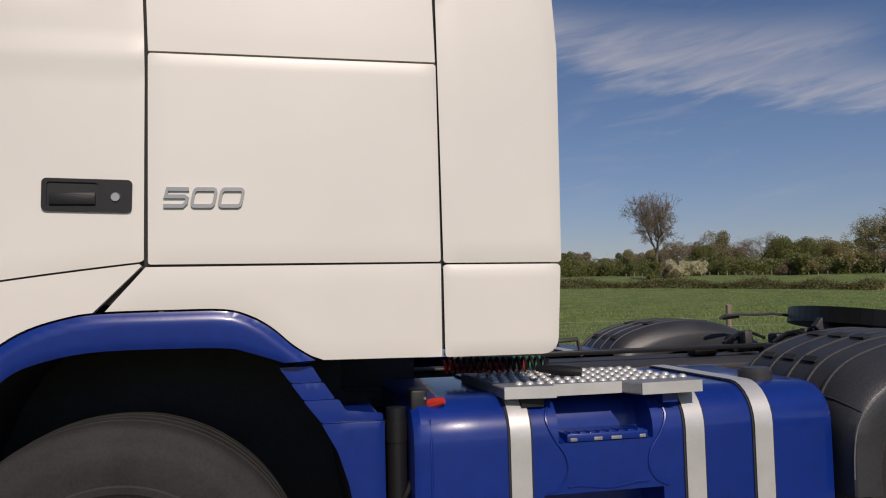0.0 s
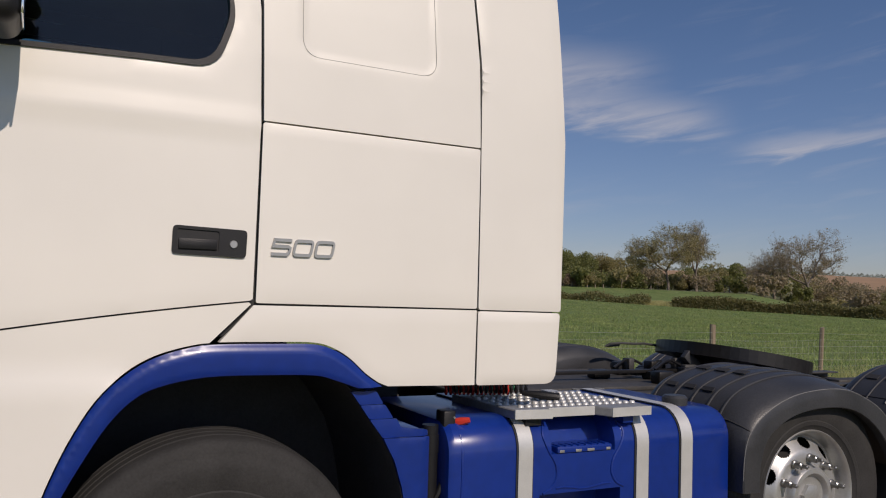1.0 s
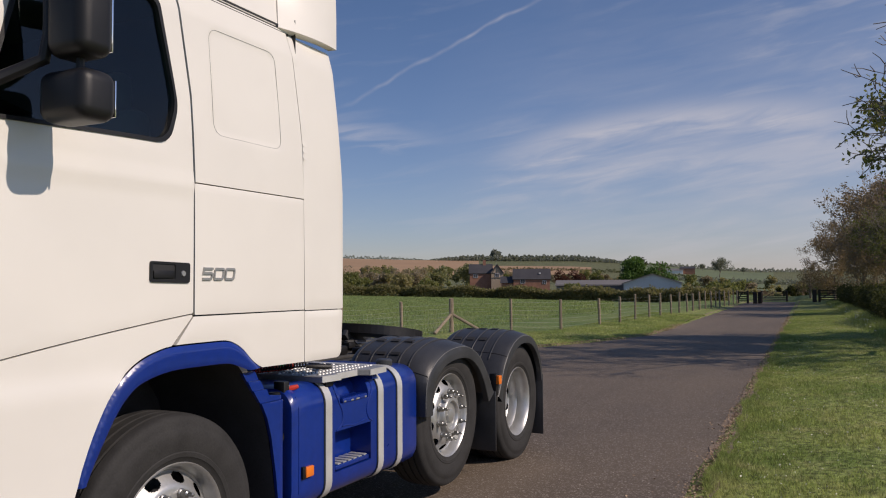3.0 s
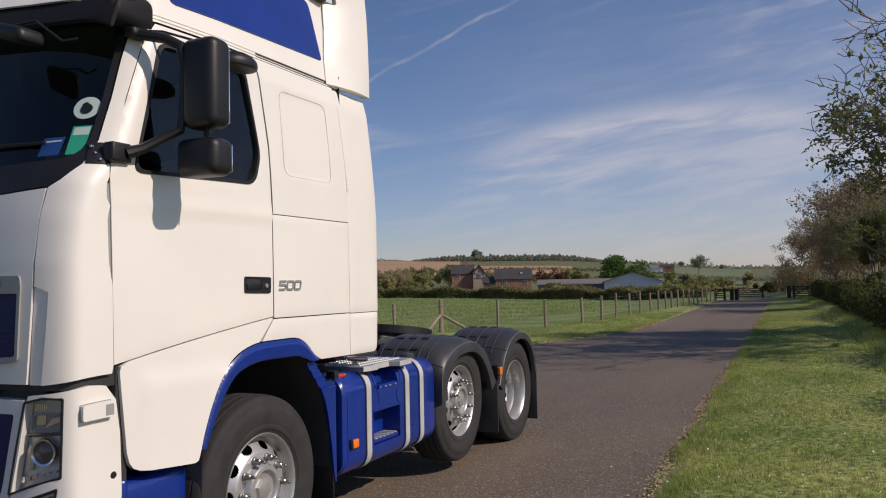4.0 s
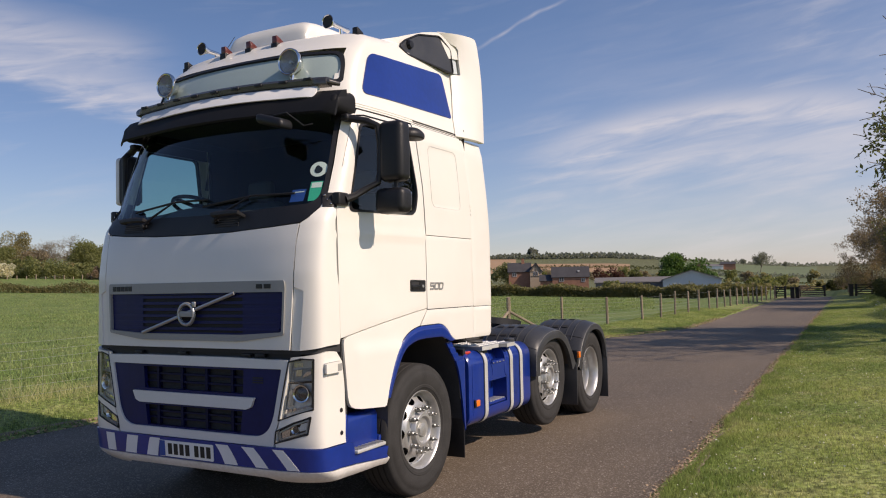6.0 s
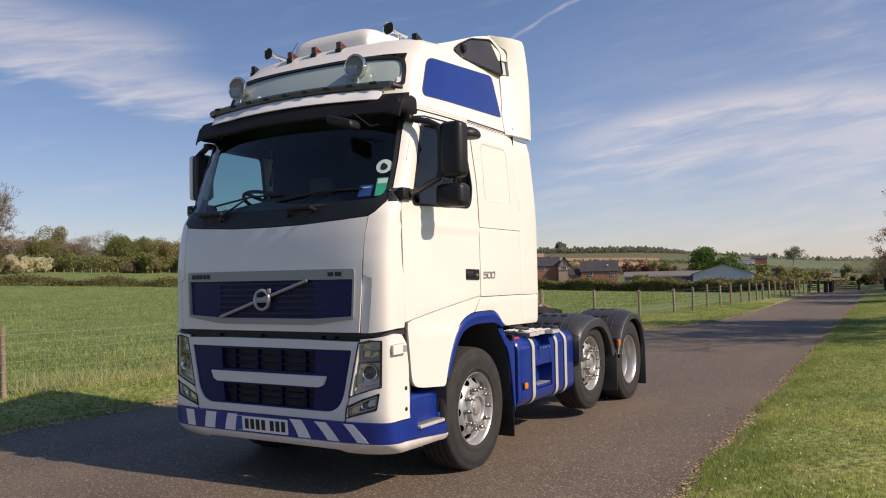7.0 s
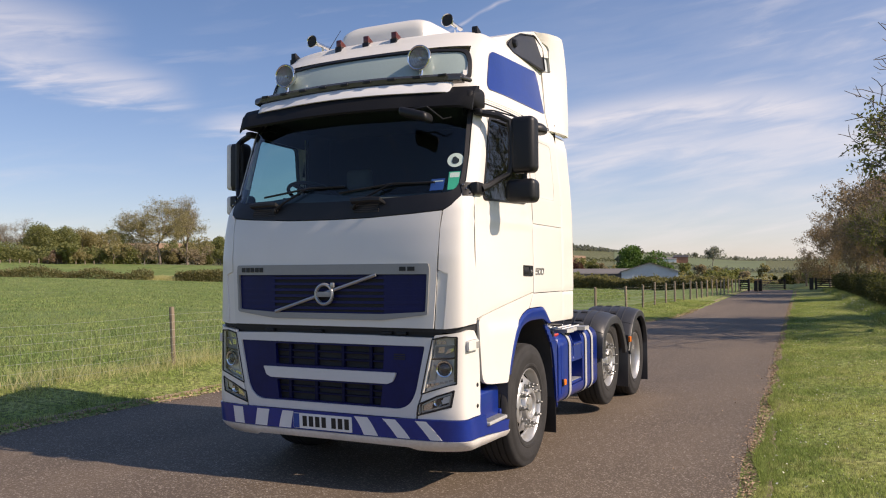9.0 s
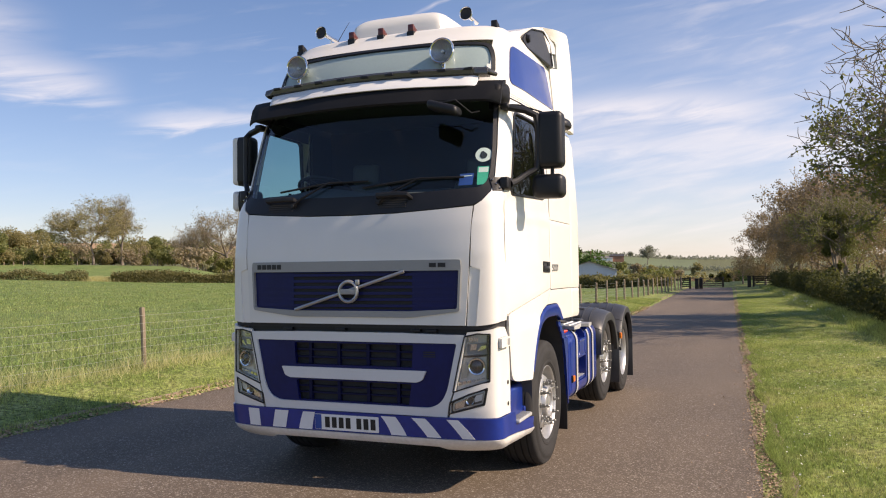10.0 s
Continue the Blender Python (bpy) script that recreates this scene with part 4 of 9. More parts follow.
# roof: lofted rings that close over the cab, rising to the rear
def roof():
    bm = bmesh.new()
    rings = []
    levels = [(2.868, 1.0, 1.0, 0), (2.98, 1, 1, 0), (3.06, 1, 1, 0), (3.14, 1, 1, 0), (3.22, 1, 1, 0), (3.30, 1, 1, 0), (3.36, 1, 1, 0), (3.42, 1, 1, 0.25), (3.465, 0.985, 0.985, 0.7), (3.50, 0.95, 0.955, 1), (3.53, 0.87, 0.89, 1), (3.552, 0.72, 0.75, 1), (3.566, 0.45, 0.50, 1), (3.570, 0.12, 0.12, 1)]
    for z, kx, ky, lift in levels:
        row = []
        zz = min(z, 3.465)
        for q in ring_q(zz, 0.50, 31, 24):
            p = wrap_point(q, zz)
            x = -0.35 + (p.x + 0.35) * kx if p.x < -0.35 else p.x
            y = YC + (p.y - YC) * ky
            row.append(bm.verts.new((x, y, z + lift * 0.16 * float(smooth01((x + 0.9) / 1.5)))))
        rings.append(row)
    for a, b in zip(rings, rings[1:]):
        for k in range(len(a) - 1):
            c = (a[k].co + b[k + 1].co) / 2
            if c.x < -0.95 and abs(c.y - YC) < 0.90 and 3.06 < c.z < 3.358:
                continue
            bm.faces.new((a[k], a[k + 1], b[k + 1], b[k]))
    top = rings[-1]
    n = len(top)
    for k in range(n // 2):
        if k + 1 < n - 1 - k:
            bm.faces.new((top[k], top[k + 1], top[n - 2 - k], top[n - 1 - k])) if k + 1 != n - 2 - k else bm.faces.new((top[k], top[k + 1], top[n - 1 - k]))
    bmesh.ops.recalc_face_normals(bm, faces=bm.faces[:])
    return bm


part("roof", roof(), M["white"], truck, "white high roof with rounded edges", angle=50)

for sd in (-1, 1):
    blue = rounded([(-0.975, 3.005), (0.378, 3.045), (0.300, 3.425), (-0.83, 3.345)], [0.06, 0.02, 0.05, 0.08])
    part("side_panel", patch_bm(blue, side_map(sd, 0.009), 0.02, 0.05), M["blue"], truck, "blue painted roof side panel")
    for zz in (2.885, 2.905):
        part("drip_rail", tube_bm([wrap_map(sd, 0.001)(q, zz) for q in np.linspace(q_x(-1.13, zz), q_x(0.33, zz), 24)], 0.0035, 6), M["white"], truck)
    part("bump_stop", lathe_bm([(0, sd * 0.016), (0.011, sd * 0.016), (0.014, 0)], (-1.12, YC + sd * half_at(-1.12, 2.876), 2.876), "y", 14), M["black"], truck)

# upper collar: flares out from the joint behind the sleeper to its rear edge
C_Z = [2.86, 3.05, 3.28, 3.46, 3.62, 3.74, 3.80, 3.84]
C_X0 = [0.345, 0.405, 0.455, 0.470, 0.460, 0.40, 0.31, 0.28]
C_S0 = [1.108, 1.050, 1.020, 1.000, 0.995, 0.990, 0.985, 0.985]
C_X1 = [0.832, 0.834, 0.828, 0.820, 0.806, 0.788, 0.775, 0.765]
C_S1 = [1.140, 1.138, 1.136, 1.132, 1.124, 1.116, 1.110, 1.104]


def collar_map(sd, lift=0.0):
    def f(u, v):
        x0, s0, x1, s1 = [float(np.interp(v, C_Z, k)) for k in (C_X0, C_S0, C_X1, C_S1)]
        t = min(1.0, max(0.0, (u - x0) / (x1 - x0)))
        bow = 0.03 * 4 * t * (1 - t)
        return Vector((u, YC + sd * (s0 + (s1 - s0) * t + bow + lift), v))
    return f


COLLAR = [(0.348, 2.880), (0.405, 3.05), (0.455, 3.28), (0.470, 3.462), (0.548, 3.464), (0.556, 3.474), (0.530, 3.685), (0.505, 3.712), (0.455, 3.728), (0.31, 3.800), (0.42, 3.815), (0.70, 3.835), (0.755, 3.832), (0.775, 3.80), (0.788, 3.74), (0.806, 3.62), (0.820, 3.46), (0.828, 3.28), (0.834, 3.05), (0.832, 2.880)]
for sd in (-1, 1):
    part("roof_fairing", patch_bm(COLLAR, collar_map(sd), 0.05, 0.05), M["white"], truck, "white roof fairing behind the sleeper", angle=45)
    vent = [(-0.31, 3.53), (-0.22, 3.485), (0.465, 3.465), (0.455, 3.68), (0.30, 3.765), (-0.02, 3.70), (-0.24, 3.595)]
    vm = lambda u, v, sd=sd: Vector((u, YC + sd * (0.985 - 0.10 * (v - 3.45) + 0.09 * u), v))
    vb = patch_bm(rounded(vent, 0.03), vm, 0.10, 0.06)
    v_ob = part("roof_vent", vb, M["fender"], truck, "dark grey mesh roof side vent")
    part("vent_edge", tube_bm([vm(u, v) + Vector((0, sd * 0.004, 0)) for u, v in rounded(vent, 0.03)] + [vm(*rounded(vent, 0.03)[0])], 0.008, 6), M["black"], v_ob)
    part("vent_knob", lathe_bm([(0, sd * 0.03), (0.03, sd * 0.028), (0.04, 0), (0.04, -sd * 0.02)], vm(-0.17, 3.575), "y", 16), M["black"], v_ob)
    # pale blue patch painted as the sky showing through a slot here
    part("vent_sky_patch", patch_bm([(0.472, 3.47), (0.54, 3.475), (0.53, 3.69), (0.462, 3.69)], vm, 0.08, 0.08), M["barn_wall"], v_ob)

# the ramp between roof and collar
def ramp():
    bm = bmesh.new()
    rows = []
    for x, z, w in ((-0.55, 3.545, 0.76), (-0.42, 3.575, 0.86), (-0.30, 3.612, 0.915), (-0.15, 3.668, 0.940), (0.05, 3.738, 0.960), (0.20, 3.778, 0.972), (0.31, 3.803, 0.982), (0.45, 3.818, 1.012), (0.60, 3.830, 1.055), (0.752, 3.836, 1.096)):
        rows.append([bm.verts.new((x, YC + w * k, z - (0.0 if abs(k) <= 1 else 0.22))) for k in (-1.002, -1.0, -0.985, -0.8, -0.5, 0, 0.5, 0.8, 0.985, 1.0, 1.002)])
    for a, b in zip(rows, rows[1:]):
        for k in range(len(a) - 1):
            bm.faces.new((a[k], a[k + 1], b[k + 1], b[k]))
    bm.faces.new([v for v in rows[-1]])
    bmesh.ops.recalc_face_normals(bm, faces=bm.faces[:])
    return bm


part("roof_ramp", ramp(), M["white"], truck, angle=50)

# ---- front ----
hood = [(-0.880, 1.188), (0.880, 1.188), (0.895, 1.4), (0.908, 1.6), (0.926, 2.022), (0.72, 2.005), (0.36, 1.985), (0, 1.980), (-0.36, 1.985), (-0.72, 2.005), (-0.926, 2.022), (-0.908, 1.6), (-0.895, 1.4)]
GR_Z1, GR_Z0, GR_S = 1.652, 1.232, 0.852
grille_hole = rounded([(-0.84, 1.285), (-0.48, 1.24), (0.48, 1.24), (0.84, 1.285), (0.856, 1.60), (0.85, 1.648), (-0.85, 1.648), (-0.856, 1.60)], [0.02, 0.05, 0.05, 0.02, 0.01, 0.015, 0.015, 0.01])
part("bonnet", patch_bm(hood, front_map(0.0), 0.03, 0.06, holes=[grille_hole]), M["flap"], truck, "white front flap with small stone chips")

frame_in = rounded([(-0.825, 1.305), (-0.47, 1.285), (0.47, 1.285), (0.825, 1.305), (0.838, 1.572), (-0.838, 1.572)], [0.015, 0.04, 0.04, 0.015, 0.008, 0.008])
gr = part("grille_frame", patch_bm(grille_hole, front_map(0.010), 0.05, 0.06, holes=[frame_in]), M["grey_trim"], truck, "dark silver grille surround")
part("grille_panel", patch_bm(frame_in, front_map(-0.012), 0.0, 0.08, holes=[rounded([(-0.485, 1.296), (0.485, 1.296), (0.485, 1.562), (-0.485, 1.562)], 0.01)]), M["shaded_blue"], gr, "blue grille side panels, painted darker for shade")
part("grille_back", patch_bm([(-0.5, 1.28), (0.5, 1.28), (0.5, 1.575), (-0.5, 1.575)], front_map(-0.06), 0, 0.2), M["gap"], gr)
for k in range(6):
    zc = 1.312 + 0.045 * k
    w = 0.80 + 0.006 * k
    part("grille_slat", patch_bm(rounded([(-w, zc), (w, zc), (w, zc + 0.020), (-w, zc + 0.020)], 0.004), front_map(-0.006), 0.012, 0.1), M["shaded_blue"], gr)
# maker's emblem as plain shapes: slanted bar and ring
eb = tube_bm([(front_at(0.46, 1.29) - 0.014, YC + 0.46, 1.292), (front_at(0, 1.42) - 0.016, YC + 0.01, 1.432), (front_at(-0.44, 1.565) - 0.014, YC - 0.435, 1.568)], 0.013, 8)
part("emblem_bar", eb, M["satin"], gr, "slanted chrome grille bar")
ring = bmesh.new()
rr = [(0.060, 0.0), (0.064, -0.012), (0.072, -0.016), (0.082, -0.012), (0.086, 0.0)]
lathe_bm(rr, (front_at(0, 1.42) - 0.022, YC + 0.005, 1.425), "x", 36, ring)
em = part("emblem_ring", ring, M["satin"], gr, "chrome ring emblem")
part("emblem_band", box_bm(front_at(0, 1.42) - 0.032, front_at(0, 1.42) - 0.018, YC - 0.073, YC + 0.083, 1.405, 1.445, 0.003), M["grey_trim"], em)
part("emblem_arrow", box_bm(front_at(0, 1.42) - 0.034, front_at(0, 1.42) - 0.018, YC - 0.085, YC - 0.055, 1.475, 1.512, 0.004), M["satin"], em)
for k in range(5):
    part("name_bar", patch_bm([(0.585 + 0.045 * k, 1.593), (0.620 + 0.045 * k, 1.593), (0.620 + 0.045 * k, 1.628), (0.585 + 0.045 * k, 1.628)], front_map(0.014), 0.004, 0.1), M["ink"], gr)
for a, b in ((-0.625, -0.675), (-0.69, -0.745)):
    part("name_bar", patch_bm([(b, 1.596), (a, 1.596), (a, 1.626), (b, 1.626)], front_map(0.014), 0.004, 0.1), M["ink"], gr)

# windscreen with black surround
scr_out = [(-0.985, 2.066), (-0.93, 2.032), (-0.72, 2.012), (-0.36, 1.992), (0, 1.988), (0.36, 1.992), (0.72, 2.012), (0.93, 2.032), (0.985, 2.066), (1.024, 2.13), (1.028, 2.25), (1.024, 2.45), (1.012, 2.65), (1.0, 2.86),
           (-1.0, 2.86), (-1.012, 2.65), (-1.024, 2.45), (-1.028, 2.25), (-1.024, 2.13)]
scr_in = rounded([(-0.965, 2.160), (-0.5, 2.130), (0, 2.122), (0.5, 2.130), (0.965, 2.160), (1.003, 2.25), (1.0, 2.45), (0.975, 2.84), (-0.975, 2.84), (-1.0, 2.45), (-1.003, 2.25)], [0.05, 0.05, 0, 0.05, 0.05, 0.05, 0, 0.08, 0.08, 0, 0.05])
ws = part("windscreen_surround", patch_bm(scr_out, front_map(-0.002), 0.02, 0.05, holes=[scr_in]), M["black"], truck)
gl = part("windscreen", patch_bm(scr_in, front_map(-0.004), 0, 0.06), M["screen_glass"], ws, "clear windscreen with stickers in its corner")
gl.visible_shadow = False
for s0 in (0.50, -0.22):
    # wiper and wash vents
    w_ob = part("wiper", tube_bm([(front_at(s0, 2.09) - 0.03, YC + s0, 2.075), (front_at(s0 - 0.1, 2.14) - 0.03, YC + s0 - 0.08, 2.13), (front_at(s0 - 0.3, 2.21) - 0.03, YC + s0 - 0.30, 2.235)], [0.012, 0.010, 0.006], 8), M["black"], ws, "black wiper arm")
    part("wiper_blade", tube_bm([(front_at(s0 + 0.12, 2.19) - 0.018, YC + s0 + 0.14, 2.185), (front_at(s0 - 0.3, 2.22) - 0.018, YC + s0 - 0.3, 2.235), (front_at(s0 - 0.62, 2.24) - 0.018, YC + s0 - 0.62, 2.235)], 0.008, 6), M["black"], w_ob)
    part("wiper_pivot", lathe_bm([(0.0, -0.04), (0.016, -0.038), (0.02, 0.0)], (front_at(s0, 2.07), YC + s0, 2.072), "x", 16), M["black"], w_ob)
for s0 in (0.62, -0.32):
    for k in range(4):
        part("intake_slot", patch_bm([(s0 - 0.11, 2.032 + 0.016 * k), (s0 + 0.11, 2.032 + 0.016 * k), (s0 + 0.11, 2.040 + 0.016 * k), (s0 - 0.11, 2.040 + 0.016 * k)], front_map(0.003), 0.006, 0.1), M["gap"], ws)
    part("grab_rail", tube_bm([(front_at(s0, 2.09) + 0.01, YC + s0 + 0.12, 2.105), (front_at(s0, 2.1) - 0.045, YC + s0 + 0.10, 2.118), (front_at(s0, 2.1) - 0.05, YC + s0 - 0.06, 2.122), (front_at(s0, 2.1) - 0.045, YC + s0 - 0.13, 2.118), (front_at(s0, 2.1) + 0.01, YC + s0 - 0.15, 2.09)], [0.012, 0.02, 0.022, 0.02, 0.012], 8), M["black"], ws)
# stickers inside the screen corner
def disc_patch(s, z, r, mat, name, label="", lift=0.002, squash=1.0):
    return part(name, patch_bm([(s + r * math.cos(a) * squash, z + r * math.sin(a)) for a in np.linspace(0, 2 * math.pi, 24, endpoint=False)], front_map(lift), 0.001, 0.05), mat, ws, label)


disc_patch(-0.945, 2.405, 0.054, M["white_mark"], "sticker", "round white sticker", -0.012)
disc_patch(-0.947, 2.400, 0.024, M["ink"], "sticker_mark", "", -0.009)
disc_patch(-0.940, 2.418, 0.014, M["ink"], "sticker_mark", "", -0.009)
M["green"] = material("green_paper", (0.02, 0.42, 0.28), 0.5, vary=0.1)
M["blue_paper"] = material("blue_paper", (0.02, 0.07, 0.30), 0.5, vary=0.15)
part("permit", patch_bm([(-0.990, 2.185), (-0.925, 2.178), (-0.915, 2.315), (-0.990, 2.32)], front_map(-0.012), 0.001, 0.1), M["green"], ws, "green windscreen permit")
part("permit_band", patch_bm([(-0.987, 2.275), (-0.925, 2.272), (-0.925, 2.308), (-0.987, 2.313)], front_map(-0.009), 0.001, 0.1), M["white_mark"], ws)
part("permit_mark", patch_bm([(-0.982, 2.235), (-0.93, 2.232), (-0.93, 2.246), (-0.982, 2.25)], front_map(-0.009), 0.001, 0.1), M["white_mark"], ws)
part("notice", patch_bm([(-0.895, 2.18), (-0.80, 2.175), (-0.80, 2.262), (-0.895, 2.267)], front_map(-0.012), 0.001, 0.1), M["blue_paper"], ws, "small blue windscreen notice")
for k in range(3):
    part("notice_line", patch_bm([(-0.885, 2.195 + 0.025 * k), (-0.81, 2.19 + 0.025 * k), (-0.81, 2.197 + 0.025 * k), (-0.885, 2.202 + 0.025 * k)], front_map(-0.009), 0.001, 0.1), M["white_mark"], ws)

# sun visor with a white strip above it
def visor_x(s):
    """The visor's line is flatter than the screen's towards its ends."""
    s = abs(s)
    return front_at(s if s < 0.6 else 0.6 + (s - 0.6) * 0.45, 2.93)


def visor_bm(profile, smax, n=40):
    """profile: (outwards, z) pairs, swept along the bowed front."""
    bm = bmesh.new()
    rows = []
    for s in np.linspace(-smax, smax, n):
        e = float(smooth01((abs(s) - smax * 0.93) / (smax * 0.07)))
        row = []
        for o, z in profile:
            zz = z - 0.02 * e * (z < 2.85)
            row.append(bm.verts.new((visor_x(s) - o * (1 - 0.20 * e), YC + s, zz + 0.02 * (1 - (s / smax) ** 2))))
        rows.append(row)
    for a, b in zip(rows, rows[1:]):
        for k in range(len(profile)):
            bm.faces.new((a[k], b[k], b[(k + 1) % len(profile)], a[(k + 1) % len(profile)]))
    bm.faces.new(rows[0]); bm.faces.new(rows[-1][::-1])
    bmesh.ops.recalc_face_normals(bm, faces=bm.faces[:])
    return bm


vis = part("sun_visor", visor_bm([(-0.02, 2.975), (0.05, 2.96), (0.115, 2.90), (0.165, 2.80), (0.155, 2.785), (0.14, 2.80), (0.09, 2.885), (-0.02, 2.925)], 1.07), M["visor"], truck, "black plastic sun visor", angle=50)
part("visor_strip", visor_bm([(0.035, 3.010), (0.064, 3.000), (0.122, 2.918), (0.112, 2.914), (0.058, 2.972), (0.03, 2.985)], 0.885), M["white_mark"], vis, "white strip along the visor", angle=50)
for sd in (-1, 1):
    cap = box_bm(visor_x(1.0) - 0.115, visor_x(1.0) + 0.16, min(YC + sd * 0.93, YC + sd * 1.075), max(YC + sd * 0.93, YC + sd * 1.075), 2.800, 2.972, 0.055, 5)
    for v in cap.verts:
        v.co.z -= 0.35 * max(0.0, visor_x(1.0) + 0.03 - v.co.x) * (v.co.z > 2.9)
    part("visor_end", cap, M["visor"], vis, "rounded black end of the visor", angle=60)
# light bar of bright metal with small clearance lamps
bar = part("light_bar", visor_bm([(-0.02, 3.066), (0.052, 3.064), (0.072, 3.044), (0.066, 3.012), (-0.02, 3.003)], 0.955), M["dark_bar"], truck, "dark metal light bar below the sign", angle=50)
for k, s in enumerate(np.linspace(-0.82, 0.82, 9)):
    part("bar_lamp", box_bm(visor_x(s) - 0.082, visor_x(s) - 0.055, YC + s - 0.035, YC + s + 0.035, 3.045, 3.066, 0.006), M["black"], bar)
for sd in (-1, 1):
    part("bar_end", tube_bm([(visor_x(0.80) - 0.046, YC + sd * 0.80, 3.040), (visor_x(0.90) - 0.044, YC + sd * 0.90, 3.037), (visor_x(0.94) - 0.02, YC + sd * 0.955, 3.033), (visor_x(0.96) + 0.06, YC + sd * 0.985, 3.03)], [0.018, 0.023, 0.023, 0.016], 12), M["dark_bar"], bar, "polished end of the light bar")
# lit sign panel (off)
sign_o = rounded([(-0.955, 3.068), (0.955, 3.068), (0.94, 3.22), (0.895, 3.325), (0.45, 3.35), (0, 3.358), (-0.45, 3.35), (-0.895, 3.325), (-0.94, 3.22)], [0.03, 0.03, 0.05, 0.05, 0, 0, 0, 0.05, 0.05])
sign_i = [(s * 0.972, 3.21 + (z - 3.21) * 0.84) for s, z in sign_o]
sg = part("sign_frame", patch_bm(sign_o, front_map(0.006), 0.05, 0.05, holes=[sign_i]), M["black"], truck)
part("sign_panel", patch_bm(sign_i, front_map(-0.012), 0, 0.07), M["sign_glass"], sg, "pale green frosted roof sign panel")
# ---- lower front: bumper, lamps, grille ----
def wrap_outline(pts, sd):
    """Outline given as (half width, z) on the front or ('x', x, z) on the side."""
    return [(q_x(p[1], p[2]), p[2]) if p[0] == "x" else (q_s(p[0], p[1]), p[1]) for p in pts]


lower_hole = rounded([(-0.62, 0.610), (0.62, 0.610), (0.70, 0.650), (0.745, 0.735), (0.815, 1.062), (-0.815, 1.062), (-0.745, 0.735), (-0.70, 0.650)], [0.04, 0.04, 0.06, 0.06, 0.015, 0.015, 0.06, 0.06])
bump_out = [(-0.74, 0.550), (0.74, 0.550), (0.755, 0.64), (0.79, 0.74), (0.873, 1.104), (0.863, 1.121), (0.4, 1.130), (-0.4, 1.130), (-0.863, 1.121), (-0.873, 1.104), (-0.79, 0.74), (-0.755, 0.64)]
bumper = part("bumper", patch_bm(bump_out, front_map(0.0), 0.05, 0.06, holes=[lower_hole]), M["bumper"], truck, "silver-grey bumper centre frame")
slots_u = rounded([(-0.475, 0.885), (0.475, 0.885), (0.485, 1.045), (-0.485, 1.045)], 0.008)
slots_l = rounded([(-0.45, 0.622), (0.45, 0.622), (0.47, 0.768), (-0.47, 0.768)], 0.008)
lg = part("lower_grille", patch_bm(lower_hole, front_map(-0.014), 0.03, 0.07, holes=[slots_u, slots_l]), M["shaded_blue"], bumper, "blue lower grille panel, painted darker for shade")
part("grille_backing", patch_bm([(-0.52, 0.60), (0.52, 0.60), (0.52, 1.06), (-0.52, 1.06)], front_map(-0.065), 0, 0.2), M["gap"], lg)
for z in (0.93, 0.985):
    part("lower_slat", patch_bm([(-0.48, z), (0.48, z), (0.48, z + 0.014), (-0.48, z + 0.014)], front_map(-0.040), 0.03, 0.12), M["grille_bar"], lg)
for z in (0.668, 0.715):
    part("lower_slat", patch_bm([(-0.46, z), (0.46, z), (0.46, z + 0.012), (-0.46, z + 0.012)], front_map(-0.040), 0.03, 0.12), M["grille_bar"], lg)
for s in (-0.36, -0.12, 0.12, 0.36):
    part("lower_bar", patch_bm([(s - 0.012, 0.886), (s + 0.012, 0.886), (s + 0.012, 1.044), (s - 0.012, 1.044)], front_map(-0.034), 0.03, 0.12), M["grille_bar"], lg)
    part("lower_bar", patch_bm([(s - 0.012, 0.623), (s + 0.012, 0.623), (s + 0.012, 0.767), (s - 0.012, 0.767)], front_map(-0.034), 0.03, 0.12), M["grille_bar"], lg)
part("cross_band", patch_bm(rounded([(-0.588, 0.866), (-0.560, 0.802), (-0.52, 0.784), (0.52, 0.784), (0.560, 0.802), (0.588, 0.866)], [0.006, 0.01, 0.015, 0.015, 0.01, 0.006]), front_map(0.004), 0.03, 0.08), M["bumper"], lg, "silver-grey band across the lower grille")
for k in range(3):
    part("panel_slot", patch_bm([(-0.655, 0.962 + 0.016 * k), (-0.565, 0.962 + 0.016 * k), (-0.565, 0.970 + 0.016 * k), (-0.655, 0.970 + 0.016 * k)], front_map(-0.010), 0.003, 0.1), M["gap"], lg)
# dark gap between flap and bumper
part("bonnet_gap", patch_bm([(-0.93, 1.10), (0.93, 1.10), (0.93, 1.19), (-0.93, 1.19)], front_map(-0.05), 0, 0.15), M["black"], truck)
for s in (-0.62, -0.5, 0.1, 0.55):
    part("gap_clip", box_bm(front_at(s, 1.15) + 0.02, front_at(s, 1.15) + 0.05, YC + s - 0.04, YC + s + 0.04, 1.135, 1.158, 0.004), M["black"], truck)

